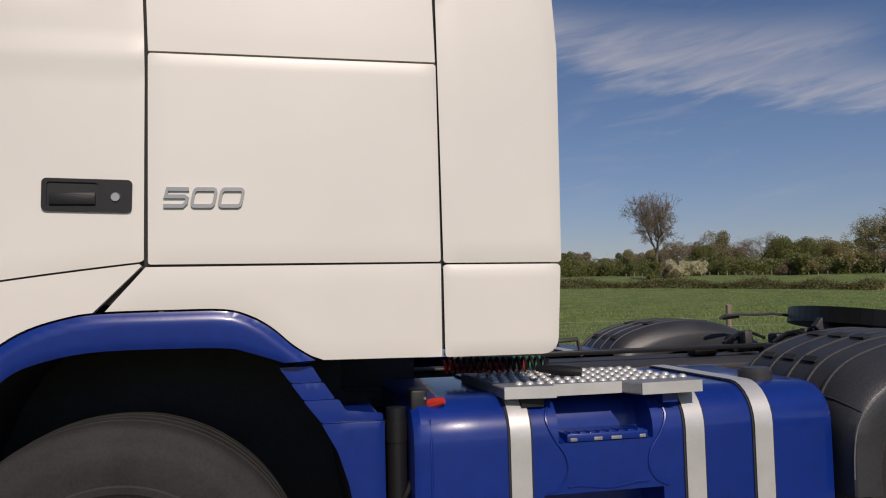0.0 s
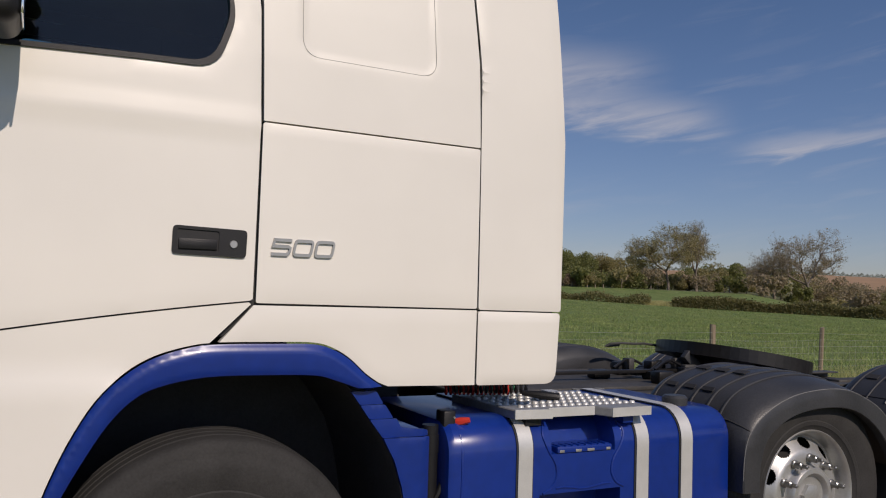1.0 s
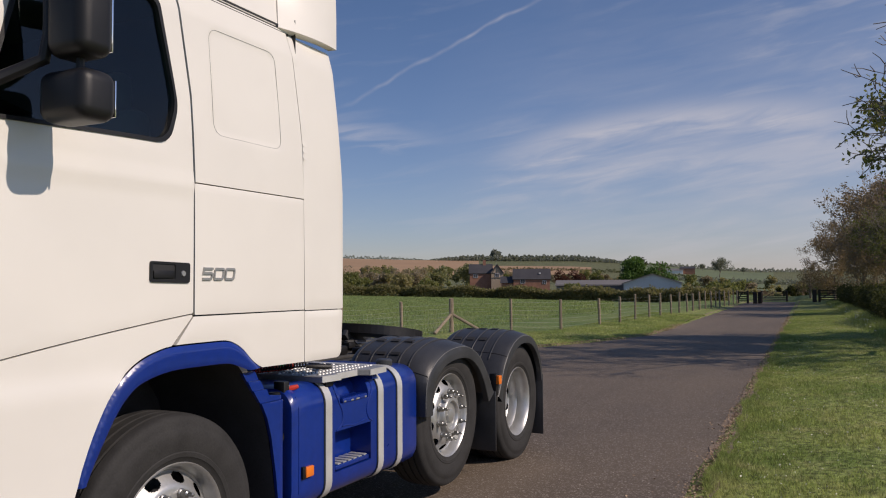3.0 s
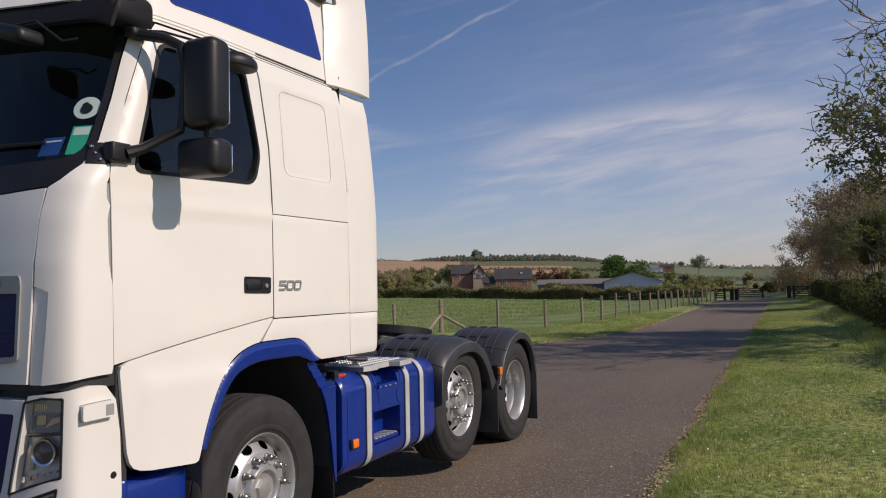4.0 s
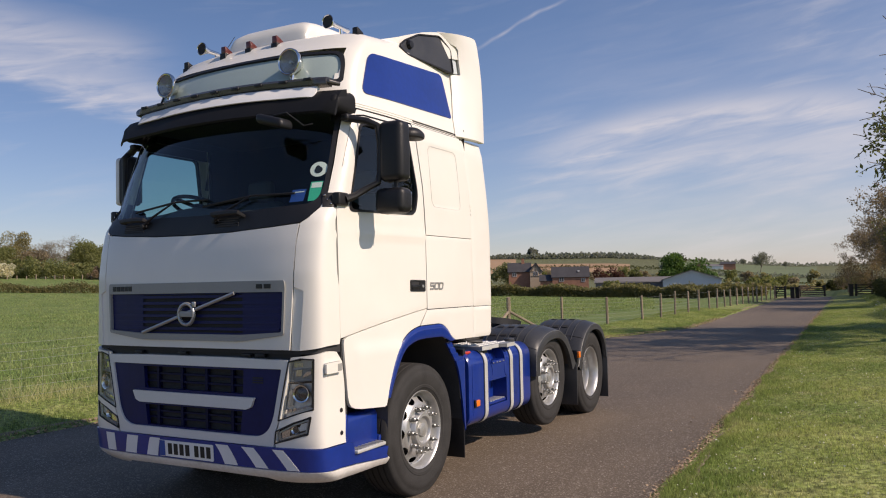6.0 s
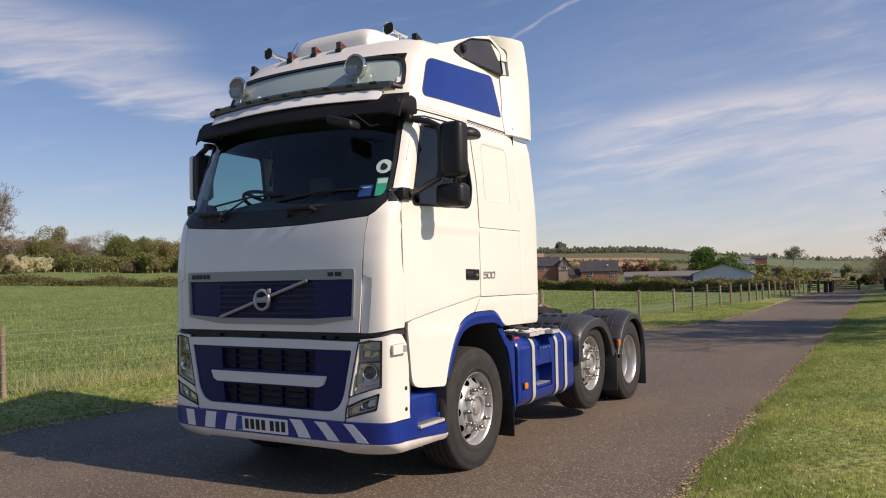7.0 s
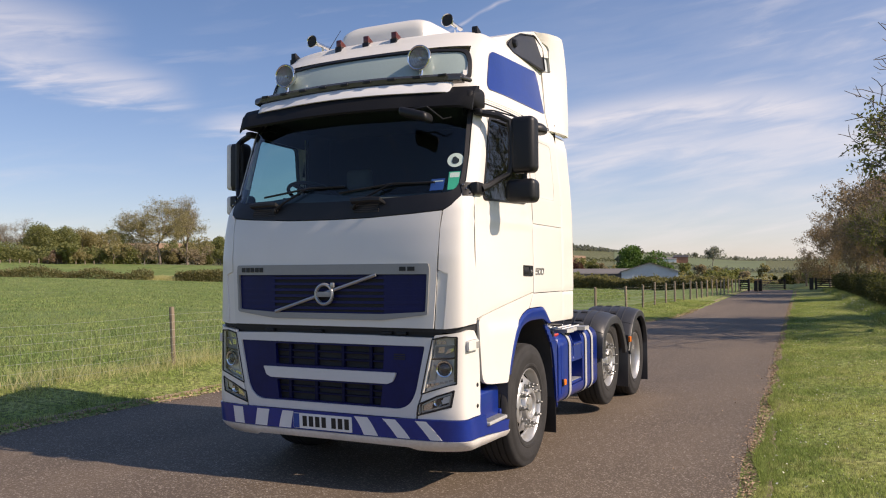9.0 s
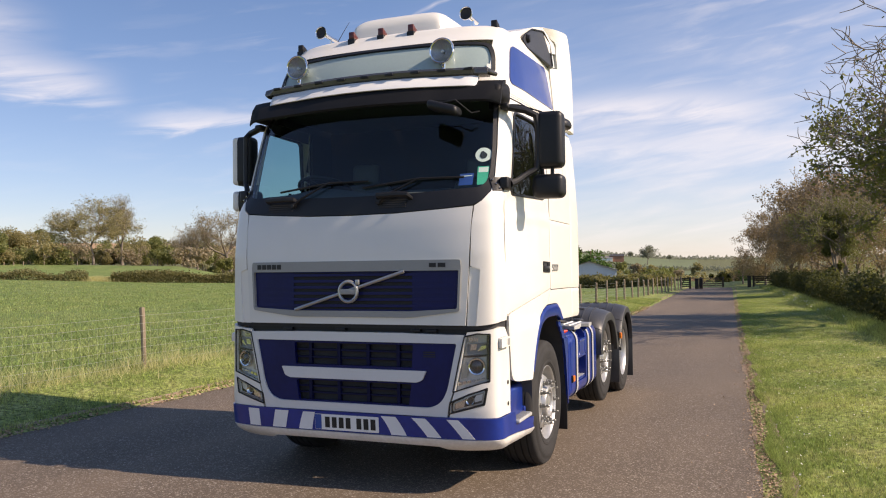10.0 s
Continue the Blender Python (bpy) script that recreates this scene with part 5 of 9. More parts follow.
for sd in (-1, 1):
    wm = wrap_map(sd)
    lampo = wrap_outline([(0.785, 0.725), (0.90, 0.765), (1.040, 0.805), (1.045, 1.128), (0.96, 1.132), (0.872, 1.112), (0.83, 0.93)], sd)
    fogo = wrap_outline([(0.755, 0.575), (0.88, 0.610), (1.005, 0.645), (1.025, 0.758), (0.90, 0.715), (0.765, 0.655)], sd)
    fr = [(0.757, 0.550), (0.768, 0.64), (0.80, 0.735), (0.845, 0.93), (0.882, 1.115), (0.89, 1.140)]
    edge = wrap_outline(fr + [("x", -1.50, 1.175), ("x", -1.42, 1.165), ("x", -1.372, 1.10), ("x", -1.352, 0.95), ("x", -1.345, 0.70), ("x", -1.345, 0.555)], sd)
    edge = edge + [(q_s(h, 0.552), 0.552) for h in (1.08, 1.05, 1.0, 0.9)]
    cp = part("bumper_corner", patch_bm(edge, wm, 0.04, 0.025, holes=[rounded(lampo, 0.006), rounded(fogo, 0.006)]), M["white"], truck, "white bumper corner with small plugs")
    # headlamp: dark bowl, reflectors and a clear cover
    hl = part("headlight", patch_bm(rounded(lampo, 0.006), wrap_map(sd, -0.05), 0, 0.04), M["lamp_bowl"], cp, "clear headlamp cluster")
    for h, z, r in ((0.952, 0.905, 0.060),):
        c = wrap_map(sd, -0.035)(q_s(h, z), z)
        ax = (Vector((-1.0, sd * 0.25, 0))).normalized()
        o = ax.orthogonal().normalized()
        rot = Matrix((ax, o, ax.cross(o))).transposed()
        bm = lathe_bm([(0.0, -0.005), (r * 0.55, -0.010), (r * 0.74, 0.004), (r * 0.80, 0.018), (r * 0.96, 0.022), (r, 0.014), (r, 0.0)], (0, 0, 0), "x", 28)
        bmesh.ops.transform(bm, matrix=Matrix.Translation(c) @ rot.to_4x4(), verts=bm.verts)
        part("reflector", bm, M["chrome"], hl)
        bm = lathe_bm([(0.0, 0.020), (r * 0.4, 0.016), (r * 0.72, 0.004)], (0, 0, 0), "x", 20)
        bmesh.ops.transform(bm, matrix=Matrix.Translation(c) @ rot.to_4x4(), verts=bm.verts)
        part("bulb_lens", bm, M["dark_bar"], hl)
    band = wrap_outline([(0.888, 1.072), (1.034, 1.080), (1.036, 1.122), (0.962, 1.124), (0.893, 1.108)], sd)
    rb = part("upper_reflector", patch_bm(rounded(band, 0.006), wrap_map(sd, -0.034), 0.014, 0.03), M["satin"], hl)
    for k in range(6):
        h0 = 0.900 + 0.011 * k
        part("reflector_facet", patch_bm(wrap_outline([(h0, 1.076), (h0 + 0.006, 1.077), (h0 + 0.006, 1.104), (h0, 1.103)], sd), wrap_map(sd, -0.030), 0.005, 0.03), M["chrome"], rb)
    well = wrap_outline([(0.876, 0.985), (1.028, 0.995), (1.032, 1.066), (0.886, 1.058)], sd)
    part("lamp_well", patch_bm(rounded(well, 0.012), wrap_map(sd, -0.042), 0.006, 0.03), M["grey_trim"], hl, "dark recess in the lamp")
    part("well_rim", tube_bm([wrap_map(sd, -0.030)(*p) for p in rounded(well, 0.012) + rounded(well, 0.012)[:1]], 0.004, 6), M["grey_trim"], hl)
    part("side_reflector", patch_bm(wrap_outline([(0.955, 1.008), (1.020, 1.030), (1.022, 1.050), (0.985, 1.046)], sd), wrap_map(sd, -0.030), 0.012, 0.03), M["chrome"], hl)
    for k in range(6):
        h0, z0 = 0.812 + 0.034 * k, 0.766 + 0.0095 * k
        part("lower_facet", patch_bm(wrap_outline([(h0, z0), (h0 + 0.029, z0 + 0.008), (h0 + 0.027, z0 + 0.030 - 0.003 * k), (h0 + 0.003, z0 + 0.026 - 0.003 * k)], sd), wrap_map(sd, -0.032 + 0.002 * (k % 2)), 0.010, 0.03), M["chrome"] if k < 3 else M["lamp_glass"], hl)
    part("corner_reflector", patch_bm(wrap_outline([(0.835, 0.815), (0.880, 0.825), (0.893, 0.900), (0.868, 0.935), (0.848, 0.90)], sd), wrap_map(sd, -0.036), 0.010, 0.03), M["satin"], hl)
    part("chamber_bar", tube_bm([wrap_map(sd, -0.028)(q_s(h, z), z) for h, z in ((0.862, 0.972), (0.92, 0.974), (0.98, 0.978), (1.032, 0.982))], 0.0075, 6), M["dark_bar"], hl)
    part("chamber_bar", tube_bm([wrap_map(sd, -0.028)(q_s(h, z), z) for h, z in ((1.030, 0.815), (1.033, 0.90), (1.035, 1.0), (1.036, 1.118))], 0.009, 6), M["dark_bar"], hl)
    part("top_reflector", patch_bm(rounded(wrap_outline([(0.905, 1.015), (0.950, 1.018), (0.955, 1.060), (0.912, 1.056)], sd), 0.008), wrap_map(sd, -0.032), 0.010, 0.03), M["chrome"], hl)
    cov = part("lamp_cover", patch_bm(rounded(lampo, 0.006), wrap_map(sd, -0.003), 0, 0.03), M["lens"], hl)
    cov.visible_shadow = False
    fl = part("fog_light", patch_bm(rounded(fogo, 0.006), wrap_map(sd, -0.03), 0, 0.04), M["dark_bar"], cp, "slim fog lamp with dark bowl")
    inner = rounded(wrap_outline([(0.785, 0.597), (0.88, 0.624), (0.990, 0.655), (1.006, 0.736), (0.90, 0.700), (0.790, 0.648)], sd), 0.006)
    part("fog_frame", tube_bm([wrap_map(sd, -0.014)(*p) for p in inner + inner[:1]], 0.006, 6), M["satin"], fl)
    part("fog_vane", patch_bm(wrap_outline([(0.925, 0.655), (0.985, 0.672), (0.998, 0.722), (0.945, 0.705)], sd), wrap_map(sd, -0.024), 0.006, 0.03), M["lamp_bowl"], fl)
    c = wrap_map(sd, -0.03)(q_s(0.905, 0.668), 0.668)
    part("reflector", lathe_bm([(0, 0.012), (0.022, 0.0), (0.032, -0.012), (0.034, 0.0)], c, "x", 24), M["chrome"], fl)
    part("fog_bezel", patch_bm(rounded(wrap_outline([(0.79, 0.605), (0.86, 0.625), (0.87, 0.675), (0.80, 0.652)], sd), 0.004), wrap_map(sd, -0.02), 0.01, 0.03), M["chrome"], fl)
    cov = part("lamp_cover", patch_bm(rounded(fogo, 0.006), wrap_map(sd, -0.003), 0, 0.03), M["lens"], fl)
    cov.visible_shadow = False
    for ol in (lampo, fogo):
        ring = rounded(ol, 0.006)
        part("lamp_rim", tube_bm([wm(*p) for p in ring + ring[:1]], 0.0055, 6), M["black"], hl if ol is lampo else fl)
    # side lamp pod and plugs on the corner
    pod = wrap_outline([("x", -1.545, 1.030), ("x", -1.398, 1.034), ("x", -1.398, 1.102), ("x", -1.545, 1.094)], sd)
    pod_g = wrap_outline([("x", -1.549, 1.026), ("x", -1.394, 1.030), ("x", -1.394, 1.106), ("x", -1.549, 1.098)], sd)
    part("pod_gap", patch_bm(rounded(pod_g, 0.014), wrap_map(sd, 0.003), 0.004, 0.02), M["grey_trim"], cp)
    pd = part("lamp_pod", patch_bm(rounded(pod, 0.012), wrap_map(sd, 0.028), 0.03, 0.02), M["white"], cp, "white side repeater pod")
    part("pod_lens", patch_bm(wrap_outline([("x", -1.440, 1.042), ("x", -1.402, 1.043), ("x", -1.402, 1.090), ("x", -1.440, 1.088)], sd), wrap_map(sd, 0.030), 0.03, 0.02), M["grey_trim"], pd)
    for z in (0.775, 0.625):
        p = wm(q_x(-1.385, z), z)
        part("plug", lathe_bm([(0, sd * 0.004), (0.013, sd * 0.004), (0.016, 0)], p, "y", 16), M["black"], cp)
    # blue band and white lip wrap round to the wheel
    band = [(q_s(h, 0.40), 0.40) for h in (0.0, 0.4, 0.75, 0.95)] + [(q_x(x, z), z) for x, z in ((-1.25, 0.40), (-0.915, 0.375), (-0.91, 0.455))]
    band += [(q_x(x, z), z) for x, z in ((-1.15, 0.468), (-1.27, 0.475), (-1.285, 0.545), (-1.40, 0.548))] + [(q_s(h, 0.548), 0.548) for h in (0.95, 0.75)] + [(q_s(0.4, 0.545), 0.545), (0.0, 0.545)]
    bl = part("bumper_band", patch_bm(band, wrap_map(sd, 0.012), 0.04, 0.03), M["blue"], truck, "blue lower bumper band")
    lip = [(q_s(h, z), z) for h, z in ((0.0, 0.340), (0.45, 0.338), (0.66, 0.334), (0.72, 0.310), (0.86, 0.306), (0.95, 0.310))] + [(q_x(x, z), z) for x, z in ((-1.25, 0.318), (-1.0, 0.33), (-0.905, 0.325), (-0.895, 0.37), (-1.40, 0.395))] + [(q_s(h, 0.395), 0.395) for h in (0.95, 0.75, 0.4)] + [(0.0, 0.395)]
    
    def lip_map(u, v):
        return wrap_map(sd, 0.014 - 0.045 * max(0.0, (0.385 - v) / 0.075) ** 2)(u, v)
    part("bumper_lip", patch_bm(lip, lip_map, 0.06, 0.016), M["lip"], truck, "scuffed white lower bumper lip")
    # entry step behind the corner
    def span(s0, s1):
        return min(YC + sd * s0, YC + sd * s1), max(YC + sd * s0, YC + sd * s1)
    y0, y1 = span(0.88, 1.085)
    st = part("entry_step", box_bm(-1.335, -0.895, y0, y1, 0.455, 0.725, 0.05, 4), M["blue"], truck, "blue recessed entry step")
    y0, y1 = span(0.96, 1.10)
    part("step_cheek", box_bm(-1.345, -1.285, y0, y1, 0.455, 0.745, 0.03, 3), M["blue"], st)
    part("step_cheek", box_bm(-0.925, -0.893, y0, y1, 0.455, 0.53, 0.012, 3), M["blue"], st)
    y0, y1 = span(0.82, 0.90)
    # dark box added as painted shade in the opening above the step
    part("step_shade_back", box_bm(-1.335, -0.90, y0, y1, 0.44, 0.83), M["gap"], st)
    y0, y1 = span(1.04, 1.157)
    td = part("step_tread", box_bm(-1.275, -0.925, y0, y1, 0.466, 0.490, 0.006), M["strap"], st, "ribbed aluminium step tread")
    for k in range(8):
        x = -1.25 + 0.043 * k
        y0, y1 = span(1.05, 1.15)
        part("tread_rib", box_bm(x - 0.010, x + 0.010, y0, y1, 0.490, 0.496, 0.002), M["darker_alu"], td)
    # dark box painting shade between bumper corner and step
    part("step_shade_box", box_bm(-1.36, -1.30, min(YC + sd * 0.92, YC + sd * 1.09), max(YC + sd * 0.92, YC + sd * 1.09), 0.47, 1.25), M["gap"], truck)

# white slanted stripes on the blue band
bz0, bz1 = 0.405, 0.535
for sd, t0, t1, b0, b1 in ((-1, 0.238, 0.352, 0.317, 0.435), (-1, 0.475, 0.580, 0.593, 0.696), (-1, 0.738, 0.822, 0.848, 0.935), (1, 0.795, 0.895, 0.785, 0.885), (1, 0.529, 0.646, 0.558, 0.675), (1, 0.301, 0.403, 0.33, 0.443)):
    if sd:
        o = [(t0, bz1), (t1, bz1), (b1, bz0), (b0, bz0)]
        part("stripe", patch_bm([(q_s(max(0.01, h), z), z) for h, z in o], wrap_map(sd, 0.0145), 0.002, 0.03), M["white_mark"], truck, "white slanted marking stripe")

# number plate, lettering as plain bars
py, pz = 0.04, 0.468
pl = part("number_plate", patch_bm(rounded([(py - 0.26, pz - 0.057), (py + 0.26, pz - 0.057), (py + 0.26, pz + 0.057), (py - 0.26, pz + 0.057)], 0.008), front_map(0.020), 0.006, 0.1), M["plate_white"], truck, "white number plate with dark bars")
part("plate_band", patch_bm([(py + 0.205, pz - 0.054), (py + 0.257, pz - 0.054), (py + 0.257, pz + 0.054), (py + 0.205, pz + 0.054)], front_map(0.0225), 0.002, 0.1), M["blue_paper"], pl)
for k, s in enumerate((0.155, 0.098, 0.041, -0.016, -0.103, -0.160, -0.217)):
    part("plate_bar", patch_bm([(py + s - 0.019, pz - 0.039), (py + s + 0.019, pz - 0.039), (py + s + 0.019, pz + 0.039), (py + s - 0.019, pz + 0.039)], front_map(0.0225), 0.002, 0.1), M["ink"], pl)

# ---- roof lamps, horns, hatch ----
RO = 0.035
for s in (0.665, -0.605):
    # spot lamp with chrome bowl and glass
    c = Vector((-1.215, YC + RO + s, 3.243))
    sp = part("spot_lamp", lathe_bm([(0.0, 0.10), (0.035, 0.095), (0.07, 0.06), (0.092, 0.0), (0.095, -0.012), (0.088, -0.018)], c, "x", 32), M["chrome"], truck, "round chrome roof spot lamp")
    part("reflector", lathe_bm([(0.0, 0.03), (0.04, 0.02), (0.07, 0.002), (0.087, -0.014)], c, "x", 32), M["spot_bowl"], sp)
    part("rim", lathe_bm([(0.098, 0.004), (0.101, -0.010), (0.099, -0.022), (0.092, -0.027), (0.085, -0.022), (0.084, -0.014)], c, "x", 36), M["chrome"], sp, "bright chrome rim")
    part("bulb", lathe_bm([(0.0, -0.008), (0.012, -0.004), (0.013, 0.03)], c, "x", 14), M["lamp_glass"], sp)
    lens = part("lens", lathe_bm([(0.0, -0.026), (0.05, -0.023), (0.087, -0.016)], c, "x", 32), M["lens"], sp)
    lens.visible_shadow = False
    part("bracket", tube_bm([(c.x + 0.02, c.y, c.z - 0.09), (c.x + 0.015, c.y, c.z - 0.13), (c.x - 0.02, c.y, c.z - 0.19)], [0.018, 0.014, 0.018], 10), M["chrome"], sp)


def roof_z(x, s):
    return 3.57 - 0.10 * (abs(s) / 0.95) ** 3 - 0.10 * max(0, (-0.62 - x) / 0.3) ** 2 + 0.16 * float(smooth01((x + 0.9) / 1.5))


for s in (0.665, -0.665):
    x = -0.83
    c = Vector((x, YC + RO + s, 3.64))
    hn = part("air_horn", lathe_bm([(0.0, 0.02), (0.03, 0.015), (0.045, -0.004), (0.052, -0.012), (0.056, -0.008), (0.046, 0.012), (0.030, 0.04), (0.020, 0.08), (0.016, 0.20), (0.020, 0.26), (0.0, 0.27)], c, "x", 28), M["chrome"], truck, "chrome trumpet air horn on the roof")
    part("horn_mouth", lathe_bm([(0.0, 0.0), (0.030, 0.0), (0.046, -0.008)], c, "x", 24), M["gap"], hn)
    part("horn_foot", tube_bm([(x + 0.16, c.y, 3.64), (x + 0.17, c.y, roof_z(x + 0.17, s) - 0.03)], [0.012, 0.018], 8), M["chrome"], hn)
for s in (0.90, 0.315, 0.045, -0.225, -0.885):
    end = abs(s) > 0.8
    x = -0.78 if end else -0.935
    z = 3.512 if end else 3.515
    bm = box_bm(x - 0.012, x + 0.07, YC + RO + s - 0.026, YC + RO + s + 0.026, z, z + 0.062, 0.008)
    for v in bm.verts:
        if v.co.x > x + 0.03:
            v.co.z = z + (v.co.z - z) * 0.55
    mk = part("marker_lamp", bm, M["black"] if end else M["red"], truck, "small roof marker lamp")
    part("lamp_base", box_bm(x - 0.018, x + 0.085, YC + RO + s - 0.031, YC + RO + s + 0.031, z - 0.06, z + 0.003, 0.004), M["black"], mk)
# roof hatch deflector: low, long hood open to the rear
def hatch():
    bm = bmesh.new()
    rows = []
    for x, w, h in ((-0.835, 0.395, 0.03), (-0.825, 0.405, 0.12), (-0.79, 0.41, 0.195), (-0.73, 0.415, 0.232), (-0.64, 0.42, 0.248), (-0.45, 0.425, 0.256), (-0.1, 0.43, 0.268), (0.22, 0.43, 0.275), (0.32, 0.43, 0.25), (0.38, 0.43, 0.05)):
        row = []
        for a in np.linspace(0, math.pi, 25):
            c, sn = math.cos(a), max(0.0, math.sin(a))
            row.append(bm.verts.new((x, YC - w * math.copysign(abs(c) ** 0.32, c), 3.495 + h * sn ** 0.32)))
        rows.append(row)
    for a, b in zip(rows, rows[1:]):
        for k in range(24):
            bm.faces.new((a[k], a[k + 1], b[k + 1], b[k]))
    bmesh.ops.recalc_face_normals(bm, faces=bm.faces[:])
    return bm


part("roof_hatch_cover", hatch(), M["white"], truck, "white raised roof hatch cover", angle=40)
for k in range(5):
    part("rivet", lathe_bm([(0, -0.006), (0.006, -0.004), (0.007, 0.0)], (-0.826, YC + RO - 0.3 + 0.15 * k, 3.545), "x", 10), M["steel"], truck)
part("aerial", tube_bm([(-0.72, YC + 0.62, 3.55), (-0.62, YC + 0.58, 3.72), (-0.60, YC + 0.55, 3.78)], [0.004, 0.003, 0.002], 6), M["black"], truck, "thin roof aerial")

# ---- mirrors ----
def soft_box(x0, x1, y0, y1, z0, z1, r, segs=5):
    return box_bm(x0, x1, y0, y1, z0, z1, r, segs)


for sd in (-1, 1):
    y_in, y_out = YC + sd * (1.275 if sd < 0 else 1.21), YC + sd * (1.47 if sd < 0 else 1.385)
    case = M["black"]
    out = 0.0 if sd < 0 else 0.06
    lo, hi = min(y_in, y_out), max(y_in, y_out)
    mi = part("mirror", soft_box(-1.16, -1.015, lo, hi, 2.315, 2.735, 0.045), case, truck, "tall black door mirror housing" if sd < 0 else "black door mirror with a white outer shell")
    if sd > 0:
        for z0, z1 in ((2.32, 2.73), (2.10, 2.268)):
            part("mirror_shell", soft_box(-1.165, -1.01, y_out - 0.06, y_out + 0.012, z0, z1, 0.032), M["white"], mi, "white outer mirror shell")
    part("wide_mirror", soft_box(-1.155, -1.00, min(y_in - sd * 0.04, y_out), max(y_in - sd * 0.04, y_out), 2.095, 2.272, 0.045), case, mi)
    part("mirror_glass", box_bm(-1.018, -1.010, lo + 0.022, hi - 0.022, 2.345, 2.705, 0.003), M["mirror"], mi)
    part("wide_glass", box_bm(-1.003, -0.996, lo + 0.02, hi - 0.02, 2.12, 2.25, 0.003), M["mirror"], mi)
    part("mirror_neck", tube_bm([(-1.09, YC + sd * (1.38 - 1.4 * out), 2.26), (-1.09, YC + sd * (1.38 - 1.4 * out), 2.33)], 0.014, 8), M["black"], mi)
    fr = [(-1.235, YC + sd * 1.045, 2.775), (-1.21, YC + sd * 1.10, 2.765), (-1.17, YC + sd * 1.20, 2.745), (-1.145 - out, YC + sd * (1.275 - out), 2.705), (-1.14 - out, YC + sd * (1.285 - out), 2.6), (-1.14 - out, YC + sd * (1.285 - out), 2.4), (-1.15 - out, YC + sd * (1.275 - out), 2.31), (-1.19 - out, YC + sd * (1.22 - 0.7 * out), 2.275), (-1.27, YC + sd * 1.16, 2.215), (-1.33, YC + sd * 1.125, 2.19)]
    part("mirror_arm", tube_bm(fr, [0.022, 0.026, 0.026, 0.026, 0.02, 0.02, 0.022, 0.022, 0.024, 0.03], 10), M["black"], mi, "black curved mirror arm")
    pv = wrap_map(sd, 0.03)
    bk = box_bm(-1.415, -1.30, min(YC + sd * 1.07, YC + sd * 1.135), max(YC + sd * 1.07, YC + sd * 1.135), 2.145, 2.235, 0.014, 3)
    part("mirror_bracket", bk, M["black"], mi)
    plate = wrap_outline([("x", -1.475, 2.135), ("x", -1.395, 2.135), ("x", -1.372, 2.235), ("x", -1.43, 2.235)], sd)
    part("bracket_plate", patch_bm(rounded(plate, 0.006), wrap_map(sd, 0.006), 0.01, 0.02), M["black"], mi)
    for z in (2.155, 2.185, 2.215):
        part("bracket_bolt", lathe_bm([(0, sd * 0.01), (0.008, sd * 0.008), (0.009, 0)], wrap_map(sd, 0.008)(q_x(-1.425, z), z), "y", 10), M["chrome"], mi)
    top = box_bm(-1.26, -1.16, min(YC + sd * 1.03, YC + sd * 1.10), max(YC + sd * 1.03, YC + sd * 1.10), 2.75, 2.80, 0.018, 3)
    part("arm_socket", top, M["black"], mi)
    part("mirror_stay", tube_bm([(-1.2, YC + sd * 1.06, 2.795), (-1.12, YC + sd * 1.14, 2.80), (-1.06, YC + sd * 1.30, 2.745)], 0.006, 6), M["black"], mi)
    if sd < 0:
        kb = bmesh.new()
        bmesh.ops.create_uvsphere(kb, u_segments=20, v_segments=12, radius=1)
        bmesh.ops.transform(kb, matrix=Matrix.Translation((-0.90, YC + sd * 1.40, 2.66)) @ Matrix.Diagonal((0.12, 0.085, 0.06, 1)), verts=kb.verts)
        for v in kb.verts:
            if v.co.z < 2.64:
                v.co.z = 2.64 - (2.64 - v.co.z) * 0.25
        part("kerb_mirror", kb, M["black"], mi, "small black kerb mirror")
# front proximity mirror under the visor
fm = part("front_mirror", soft_box(-1.64, -1.50, YC - 0.83, YC - 0.60, 2.69, 2.76, 0.03), M["black"], truck, "black front mirror under the visor")
for v in fm.data.vertices:
    v.co.z += 0.28 * (v.co.y - (YC - 0.72) - 0)
part("mirror_wire", tube_bm([(-1.55, YC - 0.66, 2.775), (-1.52, YC - 0.78, 2.79), (-1.46, YC - 0.88, 2.70), (-1.42, YC - 0.93, 2.715)], 0.006, 6), M["black"], fm)

# ---- inside the cab ----
part("cab_floor", box_bm(-1.50, 0.44, YC - 1.06, YC + 1.06, 1.28, 1.32), M["dark"], truck)
part("headlining", box_bm(-1.20, 0.44, YC - 1.02, YC + 1.02, 2.90, 2.93), M["interior"], truck)
part("rear_trim", box_bm(0.40, 0.44, YC - 1.08, YC + 1.08, 1.3, 2.92), M["dark"], truck)
for sd in (-1, 1):
    y = YC + sd * 1.075
    part("sleeper_trim", box_bm(-0.36, 0.44, min(y, y + sd * 0.02), max(y, y + sd * 0.02), 1.3, 2.9), M["dark"], truck)
    part("door_trim", box_bm(-1.33, -0.36, min(y - sd * 0.03, y), max(y - sd * 0.03, y), 1.3, 2.09), M["dark"], truck)
dash = bmesh.new()
prof = [(-1.54, 2.085), (-1.40, 2.150), (-1.15, 2.200), (-1.02, 2.17), (-0.98, 2.03), (-1.05, 1.75), (-1.2, 1.5), (-1.5, 1.4)]
rows = [[dash.verts.new((max(x, front_at(min(abs(s), 1.0), 2.1) + 0.05) if x < -1.3 else x, YC + s, z + (0.045 * math.exp(-((s - 0.5) / 0.28) ** 2) if -1.3 < x < -0.9 else 0))) for x, z in prof] for s in np.linspace(-1.05, 1.05, 26)]
